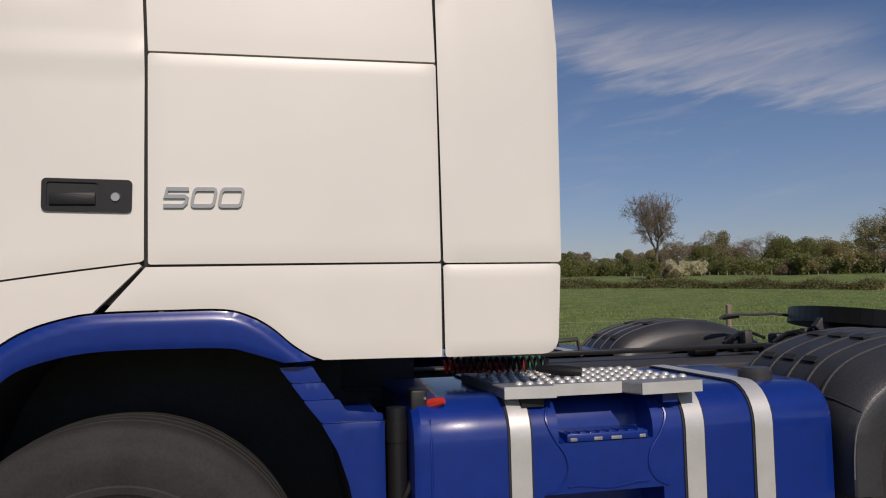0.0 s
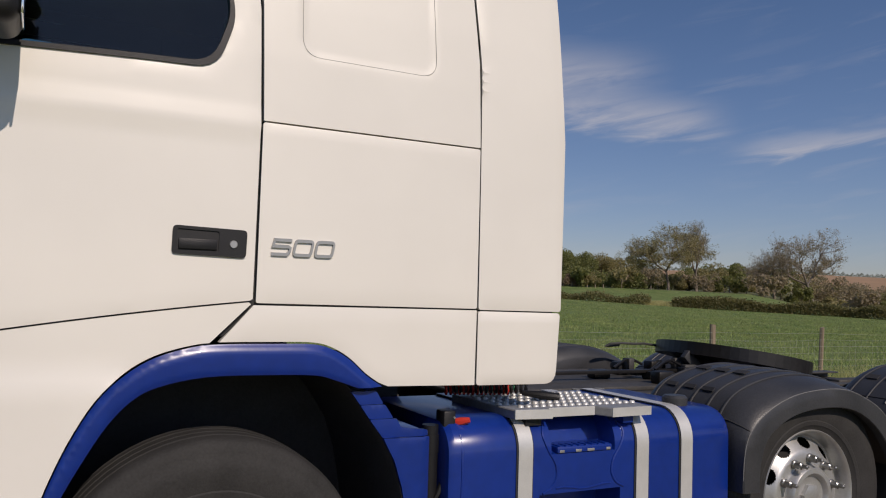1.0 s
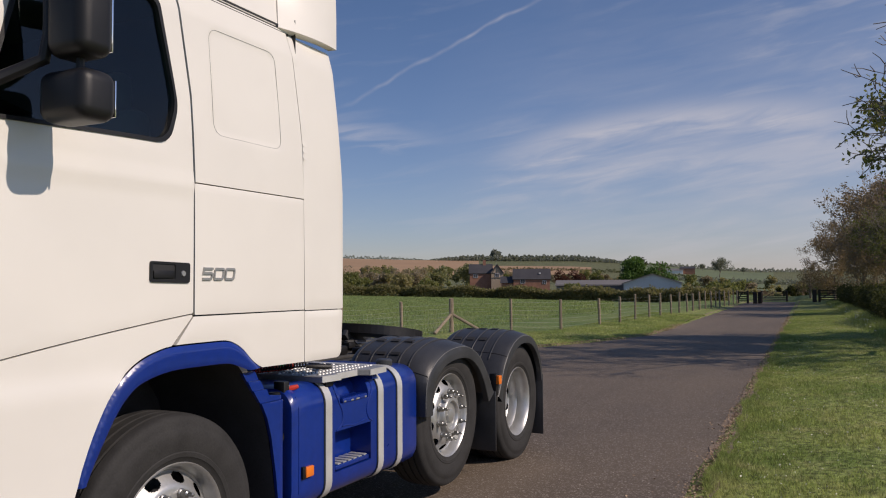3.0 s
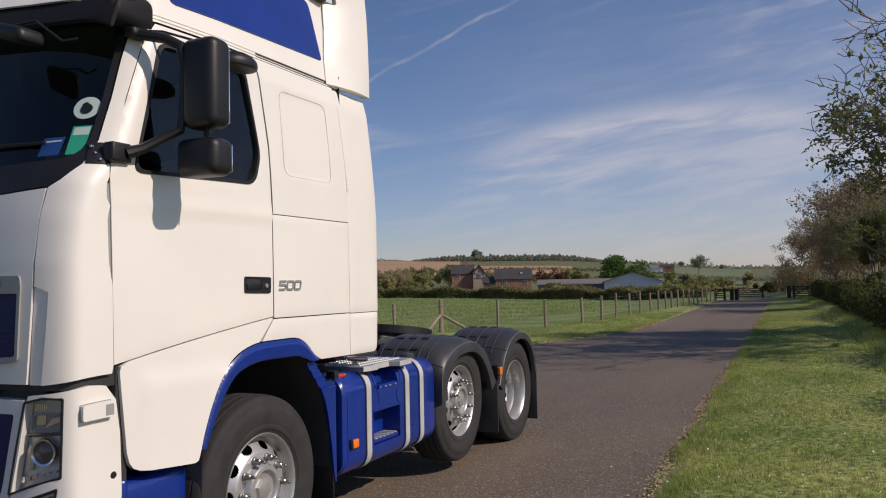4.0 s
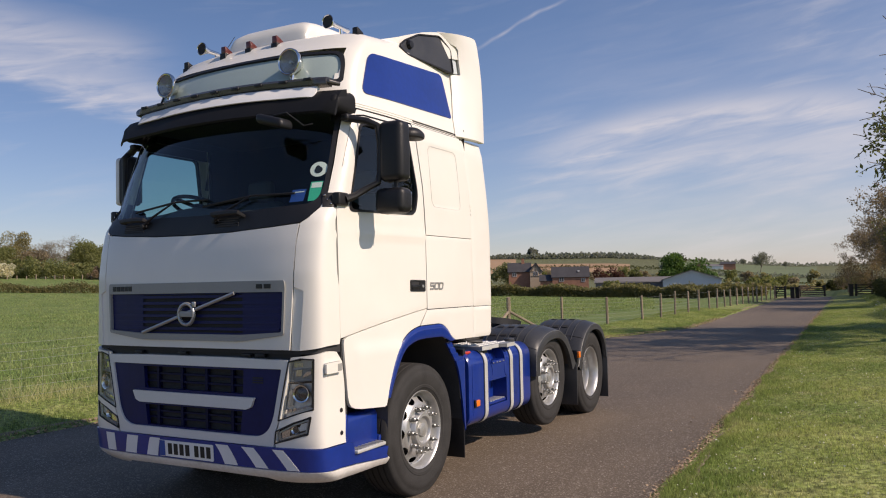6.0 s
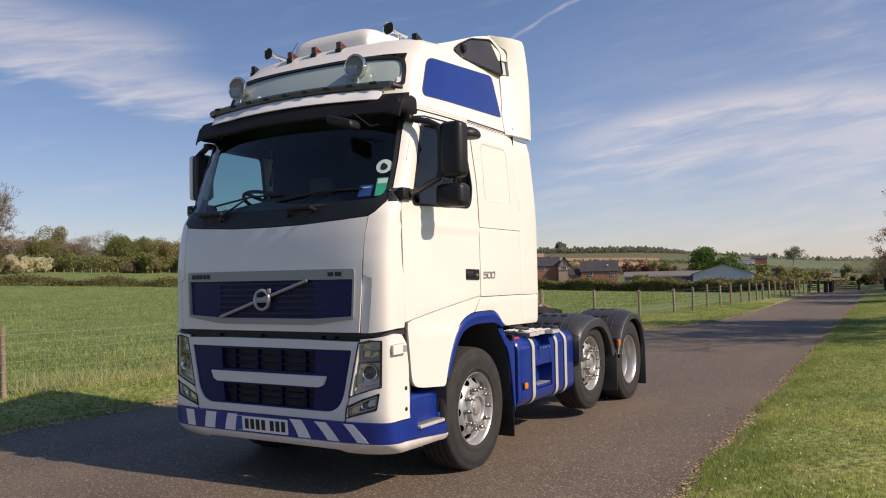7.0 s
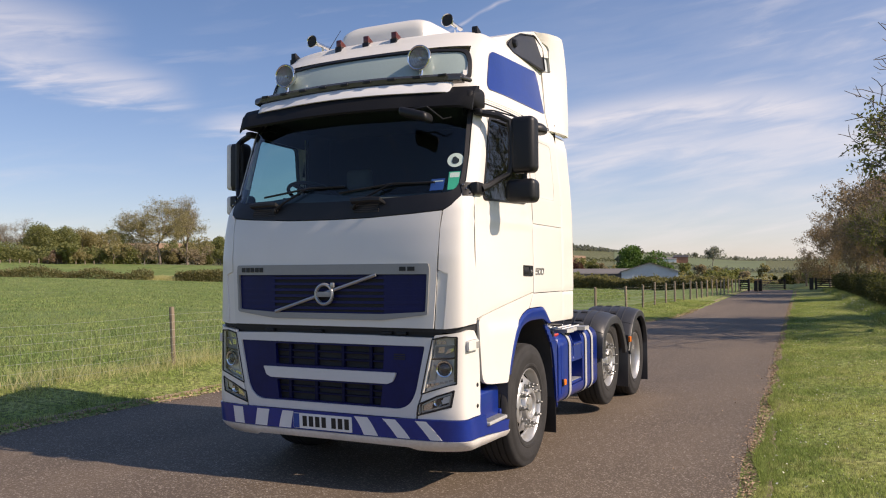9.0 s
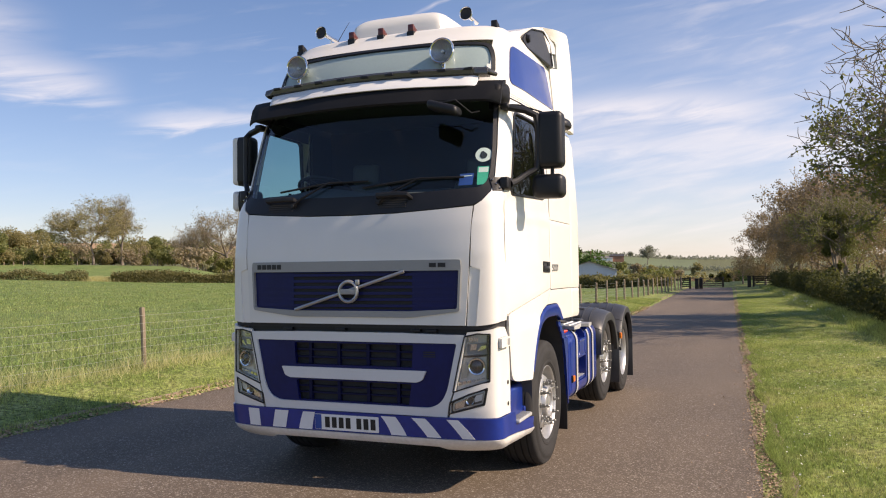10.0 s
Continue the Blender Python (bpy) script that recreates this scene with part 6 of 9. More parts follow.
for a, b in zip(rows, rows[1:]):
    for k in range(len(prof) - 1):
        dash.faces.new((a[k], a[k + 1], b[k + 1], b[k]))
bmesh.ops.recalc_face_normals(dash, faces=dash.faces[:])
part("dashboard", dash, M["interior"], truck, "dark grey dashboard")
sw = bmesh.new()
tilt = Euler((0, radians(22), 0)).to_matrix()
cw = Vector((-0.98, YC + 0.58, 2.255))
tube_bm([cw + tilt @ Vector((0.225 * math.cos(a), 0.225 * math.sin(a), 0)) for a in np.linspace(0, 2 * math.pi, 40)], 0.016, 8, sw, cap=False)
stw = part("steering_wheel", sw, M["black"], truck, "black steering wheel")
part("wheel_hub", tube_bm([cw + tilt @ Vector((0, 0, -0.05)), cw + tilt @ Vector((0, 0, 0.02))], [0.07, 0.06], 16), M["black"], stw)
for a in (0.4, 2.74, 4.71):
    part("wheel_spoke", tube_bm([cw, cw + tilt @ Vector((0.215 * math.cos(a), 0.215 * math.sin(a), 0))], 0.016, 6), M["black"], stw)
for s in (0.56, -0.56):
    seat = part("seat", soft_box(-0.75, -0.25, YC + s - 0.26, YC + s + 0.26, 1.62, 1.80, 0.06), M["interior"], truck, "dark fabric cab seat")
    bk = soft_box(-0.34, -0.20, YC + s - 0.25, YC + s + 0.25, 1.75, 2.36, 0.06)
    part("backrest", bk, M["interior"], seat)
    part("headrest", soft_box(-0.32, -0.21, YC + s - 0.13, YC + s + 0.13, 2.36, 2.55, 0.045), M["interior"], seat)
part("curtain", box_bm(-0.05, 0.0, YC - 1.05, YC + 1.05, 1.35, 2.9, 0.01), M["dark"], truck, "dark closed sleeper curtain")
for k in range(2):
    y = YC + half_at(-0.62, 2.3) - 0.022
    bm = bmesh.new()
    vs = [bm.verts.new(v) for v in ((-0.70 + 0.075 * k, y, 2.185), (-0.655 + 0.075 * k, y, 2.185), (-0.635 + 0.075 * k, y, 2.28), (-0.68 + 0.075 * k, y, 2.28))]
    f = bm.faces.new(vs)
    bmesh.ops.solidify(bm, geom=[f], thickness=0.003)
    part("window_mark", bm, M["ink"], truck, "dark slanted mark on the far window", smooth=False)
# ---- wheels ----
HUB = {"front": (-0.40, 0.482), "lift": (2.295, 0.578), "drive": (3.685, 0.490)}


def tyre_bm(sides=72):
    half = [(0.288, -0.112), (0.300, -0.134), (0.318, -0.142), (0.322, -0.147), (0.340, -0.149), (0.345, -0.146), (0.372, -0.152), (0.410, -0.154), (0.440, -0.151), (0.446, -0.146), (0.462, -0.144), (0.478, -0.139), (0.490, -0.133), (0.499, -0.120),
            (0.503, -0.100), (0.505, -0.088), (0.494, -0.086), (0.494, -0.076), (0.506, -0.074), (0.507, -0.036), (0.495, -0.034), (0.495, -0.024), (0.507, -0.022)]
    return lathe_bm(half + [(r, -a) for r, a in half[::-1]], (0, 0, 0), "y", sides)


def disc_holes(bm, profile, r_lo, r_hi, sides, count=10):
    """Cuts hand holes into the sloping part of a wheel disc."""
    per = sides // count
    gone = []
    for f in bm.faces:
        c = f.calc_center_median()
        r = math.hypot(c.x, c.z)
        if r_lo < r < r_hi and f.normal.length:
            k = (math.atan2(c.z, c.x) / (2 * math.pi) * sides) % per
            t = (r - r_lo) / (r_hi - r_lo)
            half = per * 0.26 * math.sqrt(max(0, 1 - (2 * t - 1) ** 2))
            if abs(k - per / 2) < half:
                gone.append(f)
    bmesh.ops.delete(bm, geom=gone, context="FACES")


def nut_bm(r, y0, y1, a, rad=0.0165):
    c = Vector((r * math.cos(a), 0, r * math.sin(a)))
    bm = lathe_bm([(rad * 1.3, y0), (rad * 1.3, y0 + (y1 - y0) * 0.14), (rad, y0 + (y1 - y0) * 0.18), (rad, y0 + (y1 - y0) * 0.55), (rad * 0.62, y0 + (y1 - y0) * 0.62), (rad * 0.55, y0 + (y1 - y0) * 0.94), (rad * 0.3, y1), (0, y1)], c, "y", 8)
    return bm


def build_wheel(name, dished, label):
    sides = 240
    band = np.linspace(0, 1, 19)
    if dished:
        prof = [(0.288, -0.118), (0.300, -0.132), (0.296, -0.138), (0.288, -0.132), (0.280, -0.118), (0.268, -0.10), (0.262, -0.06), (0.264, -0.03), (0.250, -0.01), (0.245, 0.04)]
        prof += [(0.243 - 0.043 * t, 0.04 + 0.055 * t) for t in band[1:]] + [(0.19, 0.098), (0.142, 0.098), (0.140, 0.04), (0.130, 0.015), (0.10, 0.01), (0.0, 0.01)]
        lo, hi, face, tip, back = 0.203, 0.241, 0.098, 0.055, 0.16
    else:
        prof = [(0.288, -0.118), (0.300, -0.132), (0.296, -0.138), (0.288, -0.132), (0.280, -0.118), (0.270, -0.090), (0.266, -0.070), (0.258, -0.066)]
        prof += [(0.256 - 0.048 * t, -0.066 - 0.044 * t) for t in band[1:]] + [(0.200, -0.116), (0.185, -0.120), (0.142, -0.120), (0.138, -0.126), (0.134, -0.146), (0.124, -0.156), (0.104, -0.158), (0.096, -0.152), (0.090, -0.136), (0.060, -0.132), (0.0, -0.132)]
        lo, hi, face, tip, back = 0.209, 0.254, -0.120, -0.197, 0.02
    bm = lathe_bm(prof, (0, 0, 0), "y", sides)
    disc_holes(bm, prof, lo, hi, sides)
    rim = part(name, bm, M["rim"], truck, label)
    part("tyre", tyre_bm(), M["rubber"], rim, "black road tyre with dusty tread")
    part("brake_drum", lathe_bm([(0.262, back - 0.01), (0.255, back), (0.0, back + 0.01)], (0, 0, 0), "y", 40), M["gap"], rim)
    for k in range(10):
        part("wheel_nut", nut_bm(0.1675, face, tip, 2 * math.pi * (k + 0.5) / 10), M["nut"], rim)
    if not dished:
        part("hub_cap", lathe_bm([(0.056, -0.132), (0.054, -0.150), (0.034, -0.156), (0.0, -0.156)], (0, 0, 0), "y", 6), M["rim"], rim)
    if dished:
        part("inner_tyre", lathe_bm([(0.288, 0.23), (0.31, 0.20), (0.42, 0.19), (0.49, 0.21), (0.505, 0.25), (0.505, 0.45), (0.49, 0.49), (0.3, 0.49)], (0, 0, 0), "y", 60), M["rubber"], rim)
    return rim


TY = 1.008   # distance of the tyre's middle plane from the lorry's middle line
fw = build_wheel("wheel", False, "silver ten-stud front wheel")
rw = build_wheel("wheel", True, "silver deep-dished rear wheel")
for key, src in (("front", fw), ("lift", fw), ("drive", rw)):
    x, z = HUB[key]
    for sd in (-1, 1):
        m = pose(x, YC + sd * TY, z, 0, 17 if key == "front" else 5, 0 if sd < 0 else 180)
        if (key, sd) in (("front", -1), ("drive", -1)):
            src.matrix_basis = m
        else:
            copy_thing(src, m)

# ---- chassis ----
def bar_x(name, x0, x1, y0, y1, z0, z1, mat, parent=None, bevel=0.004, label=""):
    return part(name, box_bm(x0, x1, min(y0, y1), max(y0, y1), z0, z1, bevel), mat, parent or truck, label)


for sd in (-1, 1):
    bar_x("chassis_rail", -0.9, 4.45, YC + sd * 0.385, YC + sd * 0.395, 0.66, 0.95, M["steel"], label="dirty black chassis rail")
    bar_x("rail_flange", -0.9, 4.45, YC + sd * 0.30, YC + sd * 0.40, 0.95, 0.962, M["steel"])
    bar_x("rail_flange", -0.9, 4.45, YC + sd * 0.30, YC + sd * 0.40, 0.648, 0.66, M["steel"])
    bar_x("front_axle_beam", -0.48, -0.32, YC, YC + sd * 0.86, 0.36, 0.50, M["gap"])
    for x in (HUB["lift"][0], HUB["drive"][0]):
        part("axle_tube", tube_bm([(x, YC, 0.52), (x, YC + sd * 0.9, 0.52)], 0.08, 14), M["gap"], truck)
        part("air_bag", lathe_bm([(0.06, 0.0), (0.12, 0.02), (0.13, 0.07), (0.11, 0.11), (0.13, 0.15), (0.12, 0.2), (0.06, 0.22)], (x + 0.3, YC + sd * 0.5, 0.55), "z", 20), M["gap"], truck)
for x in (0.62, 1.7, 2.75, 3.2, 4.35):
    bar_x("cross_member", x - 0.05, x + 0.05, YC - 0.39, YC + 0.39, 0.74, 0.92, M["steel"])
bar_x("engine_block", -0.9, 0.55, YC - 0.36, YC + 0.36, 0.45, 1.12, M["gap"])
bar_x("gearbox", 0.5, 1.5, YC - 0.25, YC + 0.25, 0.45, 0.85, M["gap"])
# deck plates and dark parts behind the cab
dk = bar_x("deck_beam", 0.9, 2.6, YC - 0.30, YC + 0.28, 0.962, 0.985, M["steel"], label="dark deck plate on the chassis")
bar_x("pipe_rail", 0.85, 2.55, YC - 0.02, YC + 0.02, 1.022, 1.042, M["grease"], dk)
bar_x("pipe_rail", 0.85, 2.3, YC + 0.34, YC + 0.38, 0.99, 1.01, M["steel"], dk)
for x, y, h in ((2.42, -0.30, 0.05), (2.25, -0.22, 0.07), (2.55, 0.18, 0.09), (2.35, 0.25, 0.08), (2.05, 0.1, 0.05)):
    part("valve", box_bm(x - 0.06, x + 0.06, YC + y - 0.04, YC + y + 0.04, 0.985, 0.985 + h, 0.012), M["grease"], dk)
for k in range(3):
    part("bolt_head", lathe_bm([(0, 0.03), (0.028, 0.028), (0.03, 0.0)], (1.55 + 0.07 * k, YC - 0.36, 0.962), "z", 8), M["worn"], dk)
# fifth wheel coupling: tilted plate with a throat to the rear
def fifth_plate():
    bm = bmesh.new()
    out = []
    for k in range(49):
        a = radians(28) + radians(304) * k / 48
        out.append((0.47 * math.cos(a) * 0.92, 0.50 * math.sin(a)))
    out += [(0.02, -0.05), (-0.04, 0.0), (0.02, 0.05)]
    top = [bm.verts.new((x, y, 0)) for x, y in out]
    f = bm.faces.new(top)
    r = bmesh.ops.extrude_face_region(bm, geom=[f])
    for v in r["geom"]:
        if isinstance(v, bmesh.types.BMVert):
            v.co.z -= 0.075
    bmesh.ops.recalc_face_normals(bm, faces=bm.faces[:])
    return bm


fp = fifth_plate()
bmesh.ops.transform(fp, matrix=pose(3.02, YC, 1.142, 0, 9.5, 0), verts=fp.verts)
fifth = part("fifth_wheel", fp, M["grease"], truck, "greasy black fifth wheel coupling plate", smooth=False)
for sd in (-1, 1):
    part("fifth_foot", box_bm(2.88, 3.20, YC + sd * 0.33 - 0.06, YC + sd * 0.33 + 0.06, 0.955, 1.09, 0.02), M["grease"], fifth)
    part("fifth_ramp", box_bm(3.50, 4.05, YC + sd * 0.36 - 0.05, YC + sd * 0.36 + 0.05, 0.96, 1.0, 0.008), M["steel"], fifth)
part("fifth_base", box_bm(2.62, 3.60, YC - 0.48, YC + 0.48, 0.962, 0.985, 0.004), M["steel"], fifth)
part("release_rod", tube_bm([(2.80, YC + 0.33, 1.135), (2.70, YC + 0.345, 1.158), (2.62, YC + 0.36, 1.168), (2.55, YC + 0.38, 1.165), (2.46, YC + 0.40, 1.168), (2.36, YC + 0.385, 1.165), (2.34, YC + 0.40, 1.15), (2.38, YC + 0.42, 1.148), (2.46, YC + 0.415, 1.155)], 0.008, 6), M["steel"], fifth)
part("red_grease_cap", lathe_bm([(0.0, -0.022), (0.022, -0.02), (0.026, 0.0)], (3.02, 3.075, 1.077), "y", 14), M["red"], fifth)
part("grease_bracket", box_bm(2.98, 3.09, 3.075, 3.10, 1.02, 1.10, 0.008), M["steel"], fifth)
sb = box_bm(-0.125, 0.125, -0.02, 0.02, -0.03, 0.03, 0.006)
bmesh.ops.transform(sb, matrix=pose(2.66, YC - 0.06, 1.055, 0, 42, 0), verts=sb.verts)
part("tilt_strut", sb, M["fender"], fifth, "slanted dark support bar")
clut = random.Random(14)
for k in range(16):
    x, y = 2.28 + clut.uniform(0, 0.42), YC + clut.uniform(-0.20, 0.34)
    z = 0.985 + clut.uniform(0, 0.07)
    if k % 3:
        a, b, c = clut.uniform(0.02, 0.06), clut.uniform(0.015, 0.04), clut.uniform(0.012, 0.035)
        part("air_valve", box_bm(x - a, x + a, y - b, y + b, z, z + 2 * c, 0.006), M["grease" if k % 2 else "steel"], fifth)
    else:
        part("air_pipe", tube_bm([(x - 0.14, y - 0.05, z + 0.01), (x - 0.04, y - 0.02, z + 0.05), (x + 0.06, y + 0.03, z + 0.055), (x + 0.14, y + 0.02, z + 0.02)], 0.008, 6), M["black"], fifth)
part("tail_plate", box_bm(4.42, 4.46, YC - 0.95, YC + 0.95, 0.70, 0.84, 0.008), M["steel"], truck)
for sd in (-1, 1):
    tl = part("tail_lamp", box_bm(4.44, 4.50, YC + sd * 0.75 - 0.18, YC + sd * 0.75 + 0.18, 0.71, 0.83, 0.012), M["red"], truck, "rear lamp cluster")

# ---- front wheel housing ----
def strip_bm(path, y0, y1, n=1):
    """A sheet: a path in x and z drawn across y."""
    bm = bmesh.new()
    ys = np.linspace(y0, y1, n + 1)
    rows = [[bm.verts.new((x, y, z)) for x, z in path] for y in ys]
    for a, b in zip(rows, rows[1:]):
        for k in range(len(path) - 1):
            bm.faces.new((a[k], a[k + 1], b[k + 1], b[k]))
    bmesh.ops.recalc_face_normals(bm, faces=bm.faces[:])
    return bm


for sd in (-1, 1):
    y_o = YC + sd * 1.145
    lin = [(-0.885, 0.40), (-0.875, 0.80), (-0.81, 0.96), (-0.73, 1.08), (-0.62, 1.16), (-0.45, 1.20), (-0.11, 1.20), (0.0, 1.15), (0.09, 1.05), (0.17, 0.93), (0.215, 0.80), (0.255, 0.60), (0.28, 0.42), (0.285, 0.36)]
    part("arch_liner", strip_bm(lin, y_o, YC + sd * 0.45), M["liner"], truck, "black inner wheel arch liner", angle=60)
    part("arch_back", box_bm(-0.87, 0.26, min(YC + sd * 0.44, YC + sd * 0.46), max(YC + sd * 0.44, YC + sd * 0.46), 0.5, 1.2), M["liner"], truck)
    rp = None
    for cut_out, out in (([(0.028, 1.115), (0.118, 1.117), (0.147, 1.071), (0.061, 1.071)], 1.146),
                         ([(0.060, 1.070), (0.150, 1.070), (0.182, 1.023), (0.094, 1.023)], 1.153),
                         ([(0.093, 1.022), (0.192, 1.022), (0.210, 0.990), (0.315, 0.978), (0.318, 0.958), (0.143, 0.958)], 1.160),
                         ([(0.142, 0.957), (0.319, 0.957), (0.320, 0.375), (0.292, 0.355), (0.276, 0.42), (0.252, 0.60), (0.215, 0.79), (0.185, 0.88)], 1.170)):
        bm = patch_bm(rounded(cut_out, 0.006, 2), lambda u, v, sd=sd, out=out: Vector((u, YC + sd * (out - 0.010 * float(smooth01((u - 0.298) / 0.022)) ** 2), v)), 0.018, 0.022, soft=0.0015)
        if rp is None:
            rp = part("arch_rear_panel", bm, M["blue"], truck, "blue stepped panel behind the front wheel")
        else:
            part("panel_step", bm, M["blue"], rp)
    part("panel_ledge", box_bm(0.190, 0.316, min(YC + sd * 0.85, YC + sd * 1.150), max(YC + sd * 0.85, YC + sd * 1.150), 0.90, 0.978, 0.022, 3), M["blue"], rp)
    part("mud_flap", box_bm(0.275, 0.290, min(YC + sd * 0.66, YC + sd * 1.16), max(YC + sd * 0.66, YC + sd * 1.16), 0.13, 0.62, 0.005), M["black"], truck, "black rubber mud flap")

# ---- fuel tank with step pockets ----
def tank_section(x):
    """Cross-section (y, z) of the tank at x, from the bottom inside over the outer face to the top inside."""
    y0, y1, z0, z1, r = YC - 1.160, YC - 0.48, 0.355, 1.0, 0.10
    pts = [(y1, z0)]
    pts += [(y0 + r - r * math.sin(a), z0 + r - r * math.cos(a)) for a in np.linspace(0, math.pi / 2, 6)]
    zs = [0.488, 0.492, 0.55, 0.60, 0.66, 0.708, 0.712, 0.80, 0.855, 0.860]
    for z in zs:
        d = 0.0
        if 0.79 < x < 1.165 and 0.490 < z < 0.71:
            d = 0.14
        pts.append((y0 + d, z))
    for a in np.linspace(0, math.pi / 2, 8):
        z, y = z1 - r - 0.02 + (r + 0.02) * math.sin(a), y0 + (r + 0.02) - (r + 0.02) * math.cos(a)
        d = 0.0
        if 0.84 < x < 1.135 and a < 1.35:
            d = 0.095 * (1 if z > 0.872 else 0)
        pts.append((y + d, z))
    pts.append((y1, z1))
    return pts


def tank(sd):
    bm = bmesh.new()
    xs = [0.398, 0.404, 0.425, 0.6, 0.786, 0.794, 0.836, 0.844, 1.0, 1.131, 1.139, 1.161, 1.169, 1.4, 1.735, 1.768, 1.776]
    rows = []
    for x in xs:
        k = 0.90 if x in (0.398, 1.776) else 0.97 if x in (0.404, 1.768) else 1.0
        row = []
        for y, z in tank_section(x):
            yy = YC - 0.82 + (y - (YC - 0.82)) * k
            zz = 0.68 + (z - 0.68) * k
            row.append(bm.verts.new((x, yy if sd < 0 else 2 * YC - yy, zz)))
        rows.append(row)
    for a, b in zip(rows, rows[1:]):
        for k in range(len(a) - 1):
            bm.faces.new((a[k], a[k + 1], b[k + 1], b[k]))
    for r in (rows[0], rows[-1]):
        bm.faces.new(r)
    bmesh.ops.recalc_face_normals(bm, faces=bm.faces[:])
    return bm


for sd in (-1, 1):
    tk = part("fuel_tank", tank(sd), M["blue"], truck, "blue fuel tank with a step pocket", angle=30)
    for x, w in ((0.716, 0.031), (1.275, 0.031), (1.512, 0.031)):
        sec_pts = [(y, z) for y, z in tank_section(0.5)]
        sec_pts = [(sec_pts[0][0], sec_pts[0][1])] + sec_pts[1:]
        for wid, off, mat, nm in ((w + 0.006, 0.004, M["gap"], "strap_rubber"), (w, 0.009, M["strap"], "tank_strap")):
            bm = bmesh.new()
            rows = []
            n = len(sec_pts)
            for i, (y, z) in enumerate(sec_pts):
                a, b = Vector(sec_pts[max(0, i - 1)]), Vector(sec_pts[min(n - 1, i + 1)])
                d = (b - a).normalized()
                o = Vector((-d.y, d.x)) * off
                yy = y + o.x
                yy = yy if sd < 0 else 2 * YC - yy
                rows.append([bm.verts.new((x - wid, yy, z + o.y)), bm.verts.new((x + wid, yy, z + o.y))])
            for a, b in zip(rows, rows[1:]):
                bm.faces.new((a[0], a[1], b[1], b[0]))
            bmesh.ops.recalc_face_normals(bm, faces=bm.faces[:])
            bmesh.ops.solidify(bm, geom=bm.faces[:], thickness=0.003)
            part(nm, bm, mat, tk, "bright metal tank strap" if nm == "tank_strap" else "")
    def on_tank(x, z):
        y = 1.160 - (0.12 - math.sqrt(max(0.0, 0.12 ** 2 - max(0.0, z - 0.88) ** 2)))
        return (x, YC + sd * (y + 0.001), z)
    for mir in (1, -1):
        seam = spline([(0.815, 0.968), (0.800, 0.93), (0.822, 0.875), (0.855, 0.825), (0.862, 0.775), (0.838, 0.735), (0.80, 0.716)], 4)
        part("tank_moulding", tube_bm([on_tank(x if mir > 0 else 1.985 - x, z) for x, z in seam], 0.0045, 6), M["blue"], tk)
    part("tank_moulding", tube_bm([on_tank(x, 0.728 + 0.006 * math.sin(x * 30)) for x in np.linspace(0.86, 1.12, 8)], 0.004, 6), M["blue"], tk)
    part("tank_moulding", tube_bm([on_tank(0.452, z) for z in np.linspace(0.45, 0.95, 9)], 0.0035, 6), M["blue"], tk)
    yo = YC + sd * 1.16
    tr = part("tank_step", box_bm(0.80, 1.155, min(yo - sd * 0.005, yo - sd * 0.13), max(yo - sd * 0.005, yo - sd * 0.13), 0.495, 0.52, 0.005), M["blue"], tk)
    for k in range(6):
        part("step_rib", box_bm(0.83 + 0.055 * k, 0.865 + 0.055 * k, min(yo - sd * 0.01, yo - sd * 0.12), max(yo - sd * 0.01, yo - sd * 0.12), 0.52, 0.527, 0.002), M["alu"], tr)
    up = part("tank_step", box_bm(0.86, 1.12, min(yo + sd * 0.006, yo - sd * 0.10), max(yo + sd * 0.006, yo - sd * 0.10), 0.862, 0.886, 0.004), M["blue"], tk)
    for k in range(8):
        part("step_rib", box_bm(0.872 + 0.031 * k, 0.892 + 0.031 * k, min(yo + sd * 0.001, yo - sd * 0.055), max(yo + sd * 0.001, yo - sd * 0.055), 0.884, 0.889, 0.001), M["blue"], up)
    for x0, x1 in ((0.870, 0.892), (0.945, 0.972), (1.000, 1.034), (1.092, 1.112)):
        part("paint_chip", box_bm(x0, x1, min(yo + sd * 0.0045, yo + sd * 0.0072), max(yo + sd * 0.0045, yo + sd * 0.0072), 0.864, 0.874, 0.001), M["darker_alu"], up)
    part("tank_cap", lathe_bm([(0.0, 0.045), (0.045, 0.045), (0.055, 0.035), (0.055, 0.0)], (1.60, YC + sd * 1.0, 0.995), "z", 20), M["fender"], tk, "dark tank filler cap")
    mk = part("side_marker", box_bm(0.490, 0.560, min(yo + sd * 0.022, yo), max(yo + sd * 0.022, yo), 0.525, 0.580, 0.006), M["orange"], tk, "amber side marker lamp")
    part("marker_base", box_bm(0.470, 0.495, min(yo + sd * 0.016, yo), max(yo + sd * 0.016, yo), 0.520, 0.585, 0.004), M["black"], mk)
    # valves and bottle in the gap before the tank
    vb = part("valve_box", box_bm(0.405, 0.455, min(YC + sd * 1.03, YC + sd * 1.10), max(YC + sd * 1.03, YC + sd * 1.10), 0.90, 1.03, 0.008), M["black"], truck, "black valve block with a red tap")
    part("red_tap", tube_bm([(0.455, YC + sd * 1.08, 0.985), (0.475, YC + sd * 1.10, 0.99), (0.50, YC + sd * 1.12, 0.998)], [0.014, 0.016, 0.01], 8), M["red_bright"], vb)
    part("air_bottle", tube_bm([(0.365, YC + sd * 1.07, 0.45), (0.365, YC + sd * 1.07, 0.98)], 0.03, 14), M["black"], truck)
